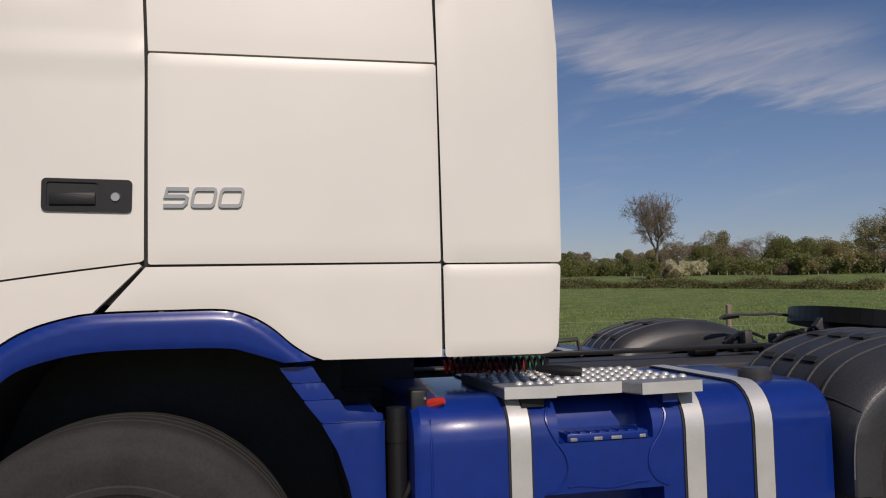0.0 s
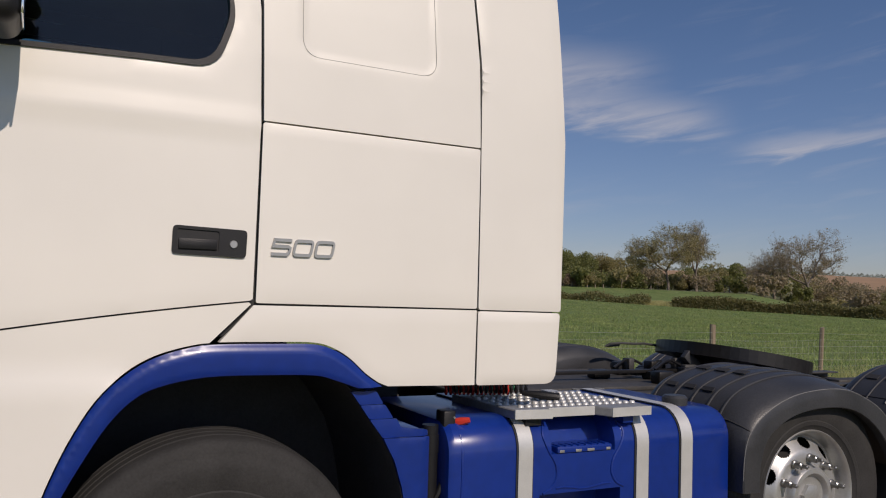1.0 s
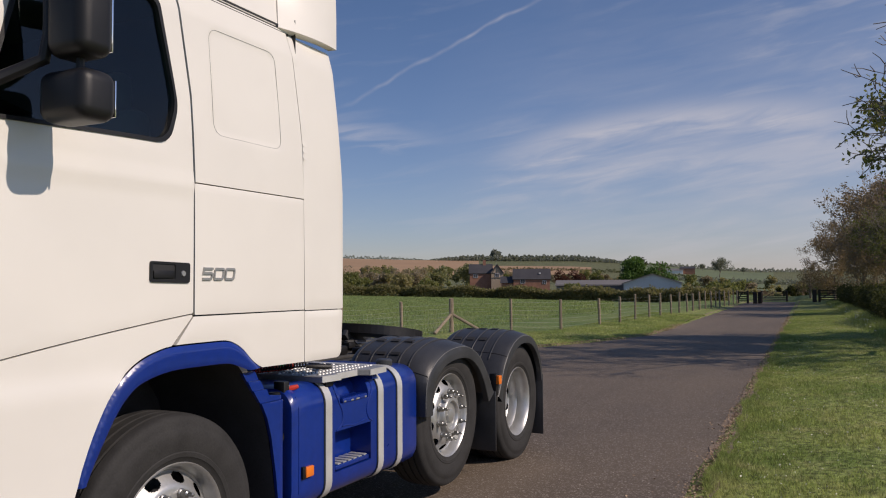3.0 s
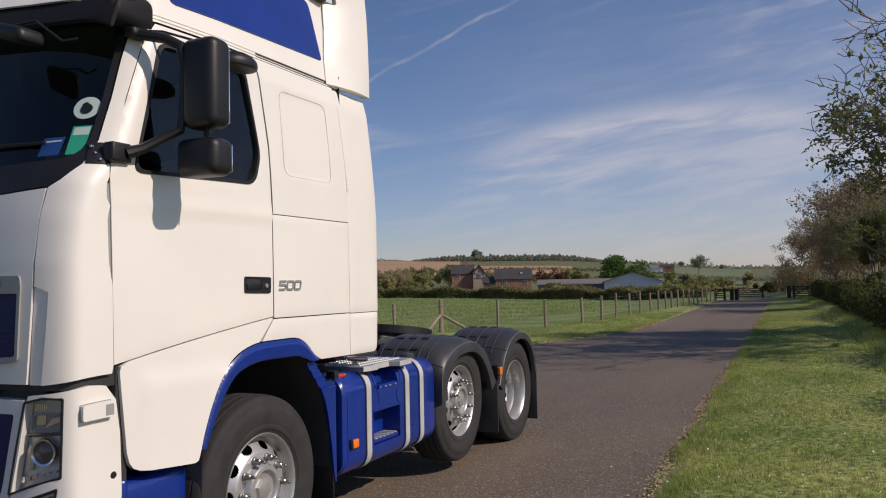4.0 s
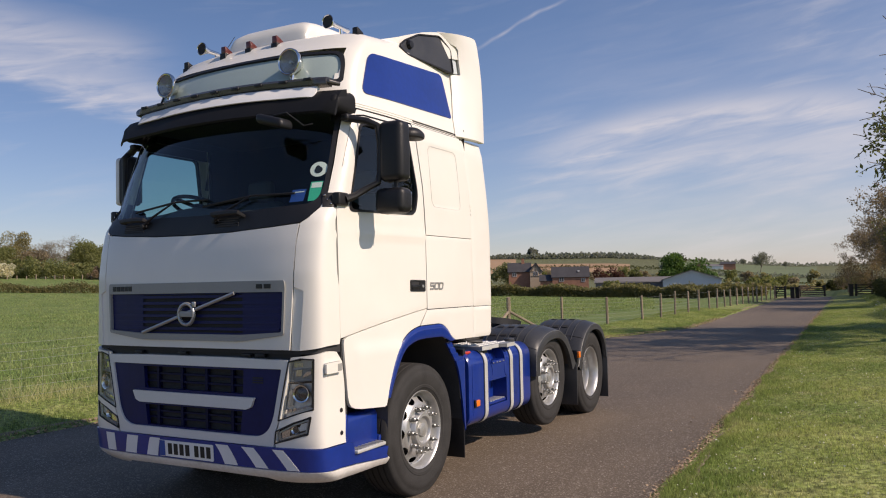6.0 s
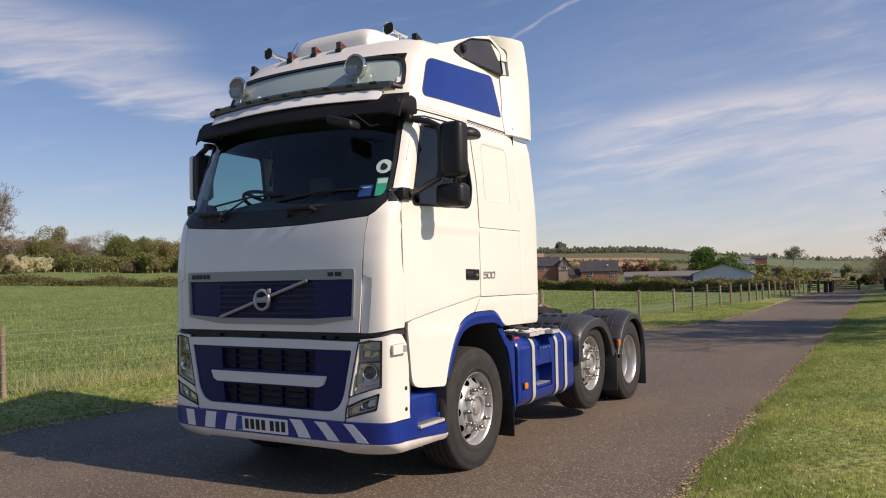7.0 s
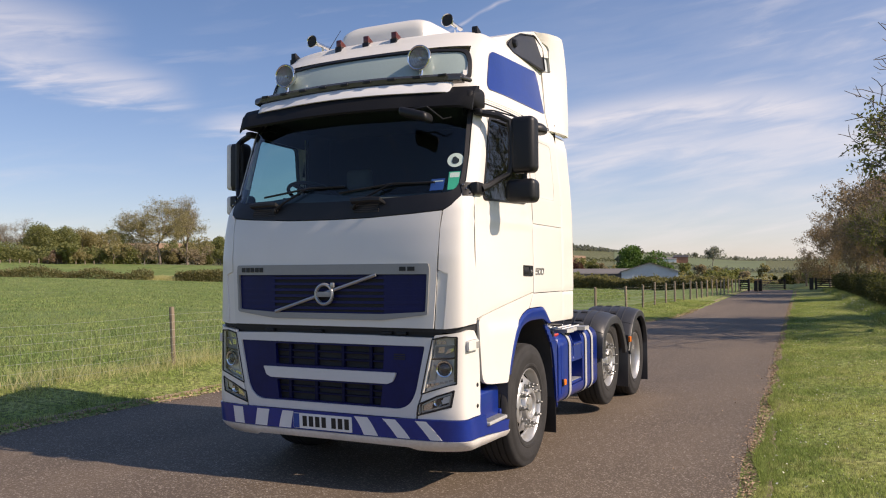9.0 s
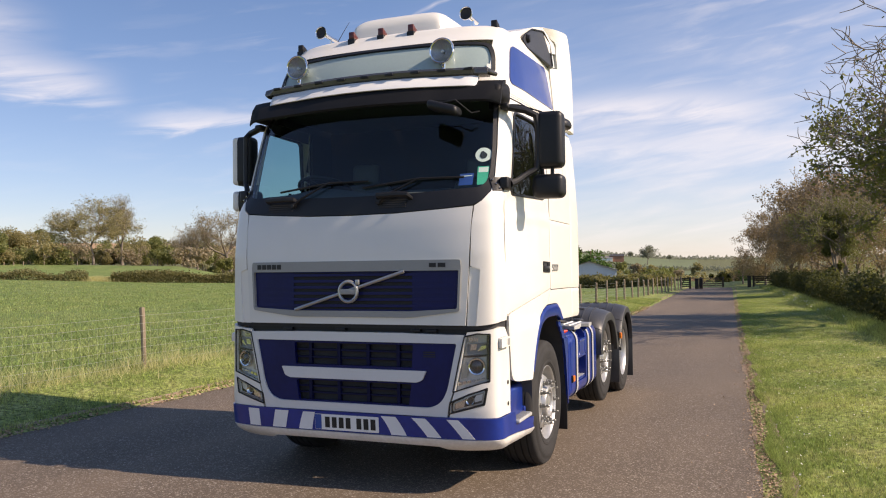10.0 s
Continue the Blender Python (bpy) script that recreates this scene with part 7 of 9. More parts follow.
    part("bottle_clamp", tube_bm([(0.365, YC + sd * 1.07, 0.88), (0.365, YC + sd * 1.07, 0.945)], 0.0325, 14), M["black"], truck)
    part("valve_pipe", tube_bm([(0.425, YC + sd * 1.08, 0.90), (0.42, YC + sd * 1.09, 0.80), (0.39, YC + sd * 1.10, 0.74), (0.37, YC + sd * 1.09, 0.70)], 0.010, 6), M["black"], vb)
    part("gap_back", box_bm(0.31, 0.42, min(YC + sd * 0.6, YC + sd * 0.94), max(YC + sd * 0.6, YC + sd * 0.94), 0.4, 0.92), M["black"], truck)
    part("valve_gland", lathe_bm([(0.0, -0.05), (0.013, -0.05), (0.016, -0.03), (0.016, -0.018), (0.020, -0.016), (0.020, 0.0)], (0.428, YC + sd * 1.075, 0.902), "z", 12), M["black"], vb)
    for zc in (0.925, 1.005):
        part("valve_screw", lathe_bm([(0.0, sd * 0.003), (0.004, sd * 0.003), (0.005, 0.0)], (0.447, YC + sd * 1.10, zc), "y", 8), M["worn"], vb)

# ---- aluminium catwalk ----
cw_out = [(0.675, 2.262), (0.828, 2.240), (0.832, 2.275), (1.052, 2.275), (1.085, 2.205), (1.288, 2.215), (1.305, 2.30), (1.245, 2.72), (0.66, 2.735)]


def slab(points, z0, z1, bevel=0.004):
    bm = bmesh.new()
    f = bm.faces.new([bm.verts.new((x, y, z1)) for x, y in points])
    r = bmesh.ops.extrude_face_region(bm, geom=[f])
    for v in r["geom"]:
        if isinstance(v, bmesh.types.BMVert):
            v.co.z = z0
    bmesh.ops.recalc_face_normals(bm, faces=bm.faces[:])
    if bevel:
        bmesh.ops.bevel(bm, geom=bm.edges[:], offset=bevel, segments=1, affect="EDGES")
    return bm


# darker plate under brighter domes: light and dark painted into one metal
cat = part("catwalk", slab(cw_out, 0.995, 1.030), M["darker_alu"], truck, "perforated aluminium catwalk plate", smooth=False)
dm = bmesh.new()
spots = []
for i in range(20):
    for j in range(20):
        x, y = 0.69 + 0.034 * i, 2.245 + 0.080 * j
        ok = True
        for a, b in zip(cw_out, cw_out[1:] + cw_out[:1]):
            e = (b[0] - a[0]) * (y - a[1]) - (b[1] - a[1]) * (x - a[0])
            if e / math.hypot(b[0] - a[0], b[1] - a[1]) < 0.018 and not (a[1] < 2.33 and b[1] < 2.33 and y > 2.30):
                ok = False
        if ok:
            c = (x + (0.017 if j % 2 else 0), y, 1.030)
            spots.append(c)
lathe_bm([(0.0135, 0.0), (0.0115, 0.0055), (0.0075, 0.0085), (0.0045, 0.0080), (0.0030, 0.001)], (0, 0, 0), "z", 10, dm)
first = part("dimple", dm, M["strap"], cat)
first.location = spots[0]
for c in spots[1:]:
    d = new("dimple", first.data)
    d.parent = cat
    d.matrix_parent_inverse = cat.matrix_world.inverted()
    d.location = c
# added lighter strips paint sunlight onto the front edges
for (x0, y0), (x1, y1) in zip(cw_out[:6], cw_out[1:7]):
    if abs(x1 - x0) > 0.1:
        part("lit_catwalk_edge", slab([(x0, y0 - 0.005), (x1, y1 - 0.005), (x1, y1 - 0.0005), (x0, y0 - 0.0005)], 0.9965, 1.0315, 0), M["strap"], cat, "light strip painted as sun on the catwalk front edge", smooth=False)
part("catwalk_frame", box_bm(0.72, 1.30, 2.36, 2.40, 0.985, 0.996), M["black"], cat)
part("catwalk_foot", box_bm(0.73, 0.80, 2.27, 2.33, 0.968, 0.996), M["black"], cat)
part("catwalk_foot", box_bm(1.17, 1.22, 2.24, 2.31, 0.965, 0.996), M["blue"], cat)
# coiled air lines lying behind the cab
def coil(start, end, rad, turns, r, n=14):
    a, b = Vector(start), Vector(end)
    d = (b - a).normalized()
    u = d.orthogonal().normalized()
    v = d.cross(u)
    N = turns * n
    return [a + (b - a) * (k / N) + (u * math.cos(2 * math.pi * k / n) + v * math.sin(2 * math.pi * k / n)) * rad for k in range(N + 1)]


for (a, b, mat, lab) in (((0.60, 2.62, 1.075), (0.92, 2.55, 1.07), M["black"], "black coiled trailer cable"), ((0.58, 2.66, 1.062), (0.86, 2.60, 1.062), M["red_bright"], "red coiled air line"), ((0.62, 2.72, 1.065), (0.95, 2.68, 1.062), M["cable_green"], "green coiled air line")):
    part("coiled_line", tube_bm(coil(a, b, 0.020, 15, 0.005), 0.0055, 5), mat, truck, lab)
part("connector", tube_bm([(0.86, 2.50, 1.06), (0.92, 2.44, 1.055), (0.98, 2.41, 1.05)], [0.011, 0.018, 0.016], 10), M["black"], truck, "black cable connector")
part("grab_loop", tube_bm([(1.22, YC + 0.2, 1.0), (1.24, YC + 0.2, 1.07), (1.45, YC + 0.2, 1.08), (1.47, YC + 0.2, 1.0)], 0.012, 8), M["steel"], truck)

# ---- rear mudguards ----
MID_O = [(1.795, 0.640), (1.790, 0.80), (1.785, 0.90), (1.800, 0.970), (1.86, 1.040), (1.95, 1.085), (2.10, 1.122), (2.28, 1.135), (2.46, 1.110), (2.62, 1.050), (2.77, 0.950), (2.89, 0.81), (3.03, 0.640)]
MID_L = [(1.800, 0.640), (1.802, 0.76), (1.818, 0.85), (1.855, 0.915), (1.925, 0.970), (2.02, 1.017), (2.14, 1.052), (2.30, 1.069), (2.45, 1.065), (2.58, 1.030), (2.72, 0.960), (2.84, 0.84), (2.99, 0.66)]
MID_I = [(1.895, 0.640), (1.897, 0.73), (1.915, 0.81), (1.955, 0.875), (2.02, 0.920), (2.10, 0.955), (2.20, 0.976), (2.33, 0.985), (2.47, 0.975), (2.59, 0.935), (2.70, 0.86), (2.79, 0.75), (2.87, 0.60)]
REAR_O = [(3.035, 0.645), (3.12, 0.76), (3.19, 0.875), (3.29, 0.975), (3.42, 1.055), (3.58, 1.105), (3.74, 1.115), (3.90, 1.085), (4.03, 1.015), (4.12, 0.915), (4.17, 0.80), (4.19, 0.66)]
REAR_I = [(3.15, 0.56), (3.20, 0.68), (3.26, 0.79), (3.35, 0.88), (3.46, 0.95), (3.60, 0.995), (3.74, 1.0), (3.87, 0.975), (3.98, 0.91), (4.06, 0.82), (4.105, 0.72), (4.13, 0.62)]


REAR_L = [(xo + (xi - xo) * 0.40, zo + (zi - zo) * 0.40) for (xo, zo), (xi, zi) in zip(REAR_O, REAR_I)]


def smooth_path(pts, n=4):
    return spline(pts, n)


def fender(sd, top, lip, inner):
    """Top sheet, rounded shoulder and flat side band in one skin."""
    bm = bmesh.new()
    rows = []
    for (xo, zo), (xl, zl), (xi, zi) in zip(top, lip, inner):
        row = []
        for s, tl, ti in ((0.556, 1, 1.0), (0.550, 1, 0.92), (0.548, 1, 0.08), (0.556, 0.85, 0), (0.575, 0.4, 0), (0.60, 0.1, 0), (0.63, 0, 0), (0.80, 0, 0), (0.96, 0.02, 0), (1.05, 0.14, 0), (1.12, 0.36, 0), (1.17, 0.66, 0), (1.203, 0.93, 0), (1.210, 1, 0.06), (1.213, 1, 0.5), (1.214, 1, 0.96), (1.210, 1, 1.0), (1.17, 1, 1.0)):
            x, z = xo + (xl - xo) * tl, zo + (zl - zo) * tl
            x, z = x + (xi - xl) * ti, z + (zi - zl) * ti
            row.append(bm.verts.new((x, YC + sd * s, z)))
        rows.append(row)
    for a, b in zip(rows, rows[1:]):
        for k in range(len(a) - 1):
            bm.faces.new((a[k], a[k + 1], b[k + 1], b[k]))
    bmesh.ops.recalc_face_normals(bm, faces=bm.faces[:])
    return bm


for sd in (-1, 1):
    for o, l, i, lab in ((MID_O, MID_L, MID_I, "dark grey mudguard over the lift axle"), (REAR_O, REAR_L, REAR_I, "dark grey mudguard over the drive axle")):
        o, l, i = smooth_path(o), smooth_path(l), smooth_path(i)
        fo = part("mudguard", fender(sd, o, l, i), M["fender"], truck, lab, angle=32)
        n = len(o)
        mid = Vector((sum(p[0] for p in i) / n, 0.45))

        def out_pt(k, s, t, lift):
            """A point above the skin: t runs from the top sheet to the side band."""
            p = Vector(o[k]) + (Vector(l[k]) - Vector(o[k])) * t
            d = (p - mid).normalized() * lift
            return (p.x + d.x, YC + sd * s, p.y + d.y)

        for s, t, k0, k1 in ((0.64, 0, 8, n - 6), (0.76, 0, 9, n - 5), (0.88, 0, 10, n - 8), (0.985, 0.04, 7, n - 9), (1.065, 0.17, 9, n - 12)):
            part("guard_rib", tube_bm([out_pt(k, s, t, 0.001) for k in range(k0, k1)], 0.006, 6), M["fender"], fo)
        # lighter tube paints a highlight, with some scuffing, along the lip
        part("lit_worn_edge", tube_bm([(l[k][0], YC + sd * 1.2065, l[k][1]) for k in range(2, n - 2)], 0.0022, 5), M["worn"], fo, "light mudguard edge, painted highlight with scuffs")
        # joint between the front apron and the top sheet
        kj = min(range(n // 2), key=lambda k: abs(o[k][1] - 0.955))
        part("guard_joint", tube_bm([out_pt(kj, s, t, 0.001) for s, t in ((0.60, 0), (0.80, 0), (0.96, 0.02), (1.05, 0.14), (1.12, 0.36), (1.17, 0.66), (1.203, 0.95))], 0.0035, 5), M["gap"], fo)
        for s in (0.70, 0.82, 0.935):
            for k in (n // 3, n // 3 + 7, n // 3 + 14):
                if k + 2 < n - 6:
                    bm = bmesh.new()
                    q = [bm.verts.new(v) for v in (out_pt(k, s - 0.035, 0, 0.003), out_pt(k, s + 0.035, 0, 0.003), out_pt(k + 1, s + 0.035, 0, 0.006), out_pt(k + 1, s - 0.035, 0, 0.006))]
                    f = bm.faces.new(q)
                    bmesh.ops.recalc_face_normals(bm, faces=bm.faces[:])
                    bmesh.ops.solidify(bm, geom=[f], thickness=-0.005)
                    part("guard_clip", bm, M["gap"], fo, smooth=False)
    ymf, ymo = YC + sd * 0.60, YC + sd * 1.205
    part("mud_flap", box_bm(3.025, 3.040, min(ymf, ymo), max(ymf, ymo), 0.18, 0.66, 0.005), M["fender"], truck, "black rubber mud flap")
    part("mud_flap", box_bm(4.185, 4.200, min(ymf, ymo), max(ymf, ymo), 0.12, 0.68, 0.005), M["fender"], truck, "black rubber mud flap")
    mk = part("side_marker", box_bm(3.035, 3.095, min(ymo, ymo + sd * 0.03), max(ymo, ymo + sd * 0.03), 0.715, 0.785, 0.006), M["orange"], truck, "amber side marker on the mudguard")
    part("marker_base", box_bm(3.04, 3.10, min(ymo - sd * 0.06, ymo), max(ymo - sd * 0.06, ymo), 0.62, 0.80, 0.006), M["black"], mk)
    # dark sheet added as painted shade behind the rear wheels
    part("guard_shade_sheet", box_bm(1.82, 4.1, min(YC + sd * 0.54, YC + sd * 0.56), max(YC + sd * 0.54, YC + sd * 0.56), 0.45, 0.96), M["gap"], truck)
# ---- plants and distance ----
EYE0 = (-3.5, -0.2)


def polar(az, r):
    a = radians(az)
    return EYE0[0] + r * math.cos(a), EYE0[1] + r * math.sin(a)


def leaf_quads(centers, size, rng, flat=0.0, longish=1.5):
    """One small quad for each centre, turned at random."""
    n = len(centers)
    a = rng.normal(size=(n, 3)); a[:, 2] *= 1 - flat
    a /= np.linalg.norm(a, axis=1, keepdims=True)
    b = rng.normal(size=(n, 3))
    b -= a * np.sum(a * b, axis=1, keepdims=True)
    b /= np.linalg.norm(b, axis=1, keepdims=True)
    s = (size * rng.uniform(0.6, 1.4, n))[:, None]
    u, v = a * s * longish * 0.5, b * s * 0.5
    verts = np.stack([centers - u, centers + v * 0.9, centers + u, centers - v * 0.9], 1).reshape(-1, 3)
    faces = np.arange(4 * n).reshape(n, 4)
    return verts, faces


def tubes(segs, sides_by_level):
    """Branch segments (p0, p1, r0, r1, level) as one set of corners and faces."""
    V, F, base = [], [], 0
    for p0, p1, r0, r1, lv in segs:
        k = sides_by_level[min(lv, len(sides_by_level) - 1)]
        d = p1 - p0
        d = d / (np.linalg.norm(d) + 1e-9)
        u = np.cross(d, (0.3, 0.9, 0.1)); u /= np.linalg.norm(u) + 1e-9
        v = np.cross(d, u)
        t = np.arange(k) * 2 * math.pi / k
        ring = np.cos(t)[:, None] * u + np.sin(t)[:, None] * v
        V.append(p0 + ring * r0); V.append(p1 + ring * r1)
        i = np.arange(k)
        F.append(np.stack([i, (i + 1) % k, (i + 1) % k + k, i + k], 1) + base)
        base += 2 * k
    return np.concatenate(V), np.concatenate(F)


def grow(rng, height, spread=0.62, depth=7, trunk=0.24, lean=0.0, up=0.10, radius=None, twig=0.006):
    """A branching skeleton of about that height from the origin."""
    segs, tips = [], []
    r0 = radius or height * 0.022

    def branch(p, d, length, r, lv):
        n = 3 if lv < 2 else 2
        q = p
        for i in range(n):
            d = d + rng.normal(0, 0.10 + 0.02 * lv, 3) + np.array((0, 0, up * (0.5 if lv else 0)))
            d /= np.linalg.norm(d)
            e = q + d * length / n
            k0, k1 = 1 - 0.35 * i / n, 1 - 0.35 * (i + 1) / n
            segs.append((q, e, r * k0, r * k1, lv))
            q = e
            if lv >= depth - 2:
                tips.append(q)
            if 0 < lv < depth and i < n - 1 and rng.random() < 0.75:
                side(q, d, length * rng.uniform(0.45, 0.7), r * 0.45, lv + 1)
        if lv < depth:
            kids = 3 if (lv < 2 or rng.random() < 0.25) else 2
            turn = rng.uniform(0, 2 * math.pi)
            for j in range(kids):
                side(q, d, length * rng.uniform(0.66, 0.86), r * 0.62, lv + 1, turn + j * 2 * math.pi / kids)
        else:
            tips.append(q)

    def side(p, d, length, r, lv, around=None):
        u = np.cross(d, (0.2, 0.1, 0.97) if abs(d[2]) < 0.9 else (1, 0, 0)); u /= np.linalg.norm(u)
        v = np.cross(d, u)
        a = rng.uniform(0, 2 * math.pi) if around is None else around + rng.normal(0, 0.3)
        k = spread * rng.uniform(0.7, 1.25)
        nd = d * math.cos(k) + (u * math.cos(a) + v * math.sin(a)) * math.sin(k)
        nd[2] += 0.06
        branch(p, nd / np.linalg.norm(nd), length, max(r, twig), lv)

    branch(np.zeros(3), np.array((lean, 0.0, 1.0)), height * trunk, r0, 0)
    tips = np.array(tips)
    top = max(float(tips[:, 2].max()), 0.1)
    k = height / top
    segs = [(a * k, b * k, ra, rb, lv) for a, b, ra, rb, lv in segs]
    return segs, tips * k


def make_tree(label, seed, height, leaf_mat, leaves=4, leaf_size=0.10, scatter=0.30, spread=0.62, depth=7, trunk=0.24, lean=0.0, wide=1.0, category="tree", fill=0.5, twig=0.006, bare=9.0):
    """A tree with trunk and crown about its own origin."""
    rng = np.random.default_rng(seed)
    segs, tips = grow(rng, height, spread, depth, trunk, lean, twig=twig)
    sc = np.array((wide, wide, 1.0))
    segs = [(a * sc, b * sc, ra, rb, lv) for a, b, ra, rb, lv in segs]
    tips = tips * sc
    root = new("tree")
    V, F = tubes(segs, [9, 7, 6, 5, 4, 3, 3, 3])
    soup("trunk", V, F, M["bark"], root, smooth=True)
    if leaves:
        # leaves sit in tufts, so that the sky shows between them
        lump = np.sin(tips[:, 0] * 2.3 + seed) * np.sin(tips[:, 1] * 2.1 + 2 * seed) * np.sin(tips[:, 2] * 1.9 + seed)
        held = tips[rng.uniform(0, 1, len(tips)) < fill * (0.55 + 1.3 * np.clip(lump + 0.25, 0, 1)) * np.clip((bare - tips[:, 2] / height) / 0.3, 0.08, 1)]
        c = np.repeat(held, leaves, 0) + rng.normal(0, scatter, (len(held) * leaves, 3))
        V, F = leaf_quads(c, leaf_size, rng)
        soup("crown", V, F, leaf_mat, root)
    return tagged(root, label, category)


def set_at(ob, x, y, turn=0.0, k=1.0, sink=0.1):
    ob.matrix_basis = pose(x, y, float(land_z(x, y)) - sink, 0, 0, turn) @ Matrix.Diagonal((k, k, k, 1))
    return ob


def copy_at(ob, x, y, turn=0.0, k=1.0, sink=0.1):
    s0 = ob.scale[0]
    return copy_thing(ob, pose(x, y, float(land_z(x, y)) - sink, 0, 0, turn) @ Matrix.Diagonal((k / s0, k / s0, k / s0, 1)))


# the row of trees along the lane; light comes through them
row_a = tagged(make_tree("roadside tree with olive young leaves", 11, 8.2, M["leaf_olive"], 5, 0.080, 0.13, 0.68, 7, 0.15, wide=0.95, fill=0.24, twig=0.010, bare=0.95), group="trees along the lane")
row_c = tagged(make_tree("roadside tree with long limbs and small young leaves", 13, 8.6, M["leaf_olive"], 5, 0.075, 0.10, 0.70, 7, 0.16, wide=1.25, fill=0.40, twig=0.013, bare=0.74), group="trees along the lane")
row_d = tagged(make_tree("twiggy brown tree beyond the end of the hedge", 14, 9.4, M["leaf_brown"], 3, 0.10, 0.13, 0.70, 7, 0.10, wide=1.0, fill=0.50, twig=0.015), group="trees along the lane")
set_at(row_a, 35.6, -3.2, 100, 0.70)
set_at(row_c, 14.9, -5.3, 40, 1.07)
set_at(row_d, 52.0, -4.4, 60, 0.80)
for tr, x, y, turn, k in ((row_d, 45.5, -4.6, 250, 0.86), (row_d, 59.5, -3.6, 300, 0.68), (row_d, 66.5, -2.2, 200, 0.66),
                          (row_d, 73.0, -3.2, 20, 0.80), (row_d, 81.0, -6.6, 120, 1.0), (row_d, 90.0, -4.6, 220, 0.84)):
    copy_at(tr, x, y, turn, k)


def hedge_cloud(name, line, width, height, n, size, mat, seed, label, rag=0.12, lump=0.35, low=0.0):
    """Leaves filling a trimmed hedge along a line of (x, y)."""
    rng = np.random.default_rng(seed)
    p = np.array(line, dtype=float)
    seg = np.hypot(*np.diff(p, axis=0).T)
    d = np.concatenate([[0], np.cumsum(seg)])
    t = rng.uniform(0, d[-1], n)
    x, y = np.interp(t, d, p[:, 0]), np.interp(t, d, p[:, 1])
    i = np.clip(np.searchsorted(d, t) - 1, 0, len(seg) - 1)
    nx, ny = -np.diff(p[:, 1])[i] / seg[i], np.diff(p[:, 0])[i] / seg[i]
    # more leaves on the skin than inside
    w = rng.uniform(-1, 1, n); w = np.sign(w) * np.abs(w) ** 0.45
    h = rng.uniform(0, 1, n) ** 0.65
    bump = 1 + rag * np.sin(t * 0.9 + 3 * np.sin(t * 0.13)) + rag * rng.normal(0, 0.5, n)
    x2, y2 = x + nx * w * width / 2 * bump, y + ny * w * width / 2 * bump
    z = land_z(x2, y2) - 0.05 + h * height * (1 - low * np.exp(-t / 14)) * (0.9 + lump * (bump - 1)) * (1 - 0.12 * np.abs(w) ** 4)
    V, F = leaf_quads(np.stack([x2, y2, z], 1), size, rng)
    return tagged(soup(name, V, F, mat), label, "hedge", kind="stuff")


FIELD_HEDGE = [(57.5, 7.2), (66, 13), (74, 21), (80, 33), (80, 46), (75, 57), (68, 66), (57, 77), (45, 84), (20, 90), (-20, 95), (-90, 100)]
HEDGE_ONE = FIELD_HEDGE[:7] + [(64.6, 69.4)]
HEDGE_TWO = [(62.9, 71.1)] + FIELD_HEDGE[7:]
hedge_cloud("field_hedge", HEDGE_ONE, 1.7, 1.34, 58000, 0.15, M["field_hedge"], 21, "long trimmed brownish green field hedge", 0.20, 0.9, 0.38)
hedge_cloud("field_hedge", HEDGE_TWO, 1.7, 1.02, 66000, 0.14, M["field_hedge"], 23, "long trimmed brownish green field hedge", 0.28, 1.1)
LANE_HEDGE = [(5, -3.35), (14, -3.1), (20, -2.85), (26.5, -2.6), (32, -2.4), (40, -2.15), (46, -1.75), (54, -1.35)]
hedge_cloud("lane_hedge", LANE_HEDGE, 1.5, 1.02, 110000, 0.06, M["hedge"], 22, "clipped dark hedge beside the verge", 0.30, 0.85)


def clump(name, x, y, r, h, n, size, mat, seed, label, base=0.0):
    """A bushy crown as many small leaves in overlapping lobes, on a short trunk."""
    rng = np.random.default_rng(seed)
    lobes = rng.integers(9, 15)
    c = np.stack([rng.normal(0, r * 0.42, lobes), rng.normal(0, r * 0.42, lobes), rng.uniform(base + 0.22, 0.86, lobes) * h], 1)
    rad = rng.uniform(0.28, 0.50, lobes) * min(r, h * 0.6)
    k = rng.integers(0, lobes, n)
    d = rng.normal(size=(n, 3)); d /= np.linalg.norm(d, axis=1, keepdims=True)
    p = c[k] + d * (rad[k] * rng.uniform(0.55, 1.08, n))[:, None]
    p = p[p[:, 2] > 0.05 * h]
    top = p[:, 2].max()
    p[:, 2] *= h / top
    V, F = leaf_quads(p, size, rng)
    root = new(name)
    soup("crown", V, F, mat, root)
    segs = [(np.zeros(3), np.array((0, 0, h * 0.5)), h * 0.03, h * 0.015, 0)] + [(np.array((0, 0, h * 0.3)), q * 0.8, h * 0.015, h * 0.005, 2) for q in c[:7]]
    V, F = tubes(segs, [6, 5, 4])
    soup("trunk", V, F, M["bark"], root)
    root.matrix_basis = pose(x, y, float(land_z(x, y)) - 0.1)
    return tagged(root, label, "tree")


clump("tree", 20.0, -4.9, 1.55, 7.4, 30000, 0.10, M["hedge"], 91, "dense narrow evergreen tree behind the hedge")
clump("tree", 35.0, -3.05, 0.62, 4.2, 5200, 0.085, M["leaf_olive"], 90, "narrow ivy-clad tree behind the hedge")

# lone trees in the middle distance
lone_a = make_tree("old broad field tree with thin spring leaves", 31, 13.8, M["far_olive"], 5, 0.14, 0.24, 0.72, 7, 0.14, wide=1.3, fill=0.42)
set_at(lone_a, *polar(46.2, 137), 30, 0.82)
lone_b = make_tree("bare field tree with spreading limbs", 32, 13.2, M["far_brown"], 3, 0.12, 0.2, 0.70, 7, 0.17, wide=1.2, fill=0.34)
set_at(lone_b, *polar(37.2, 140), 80)
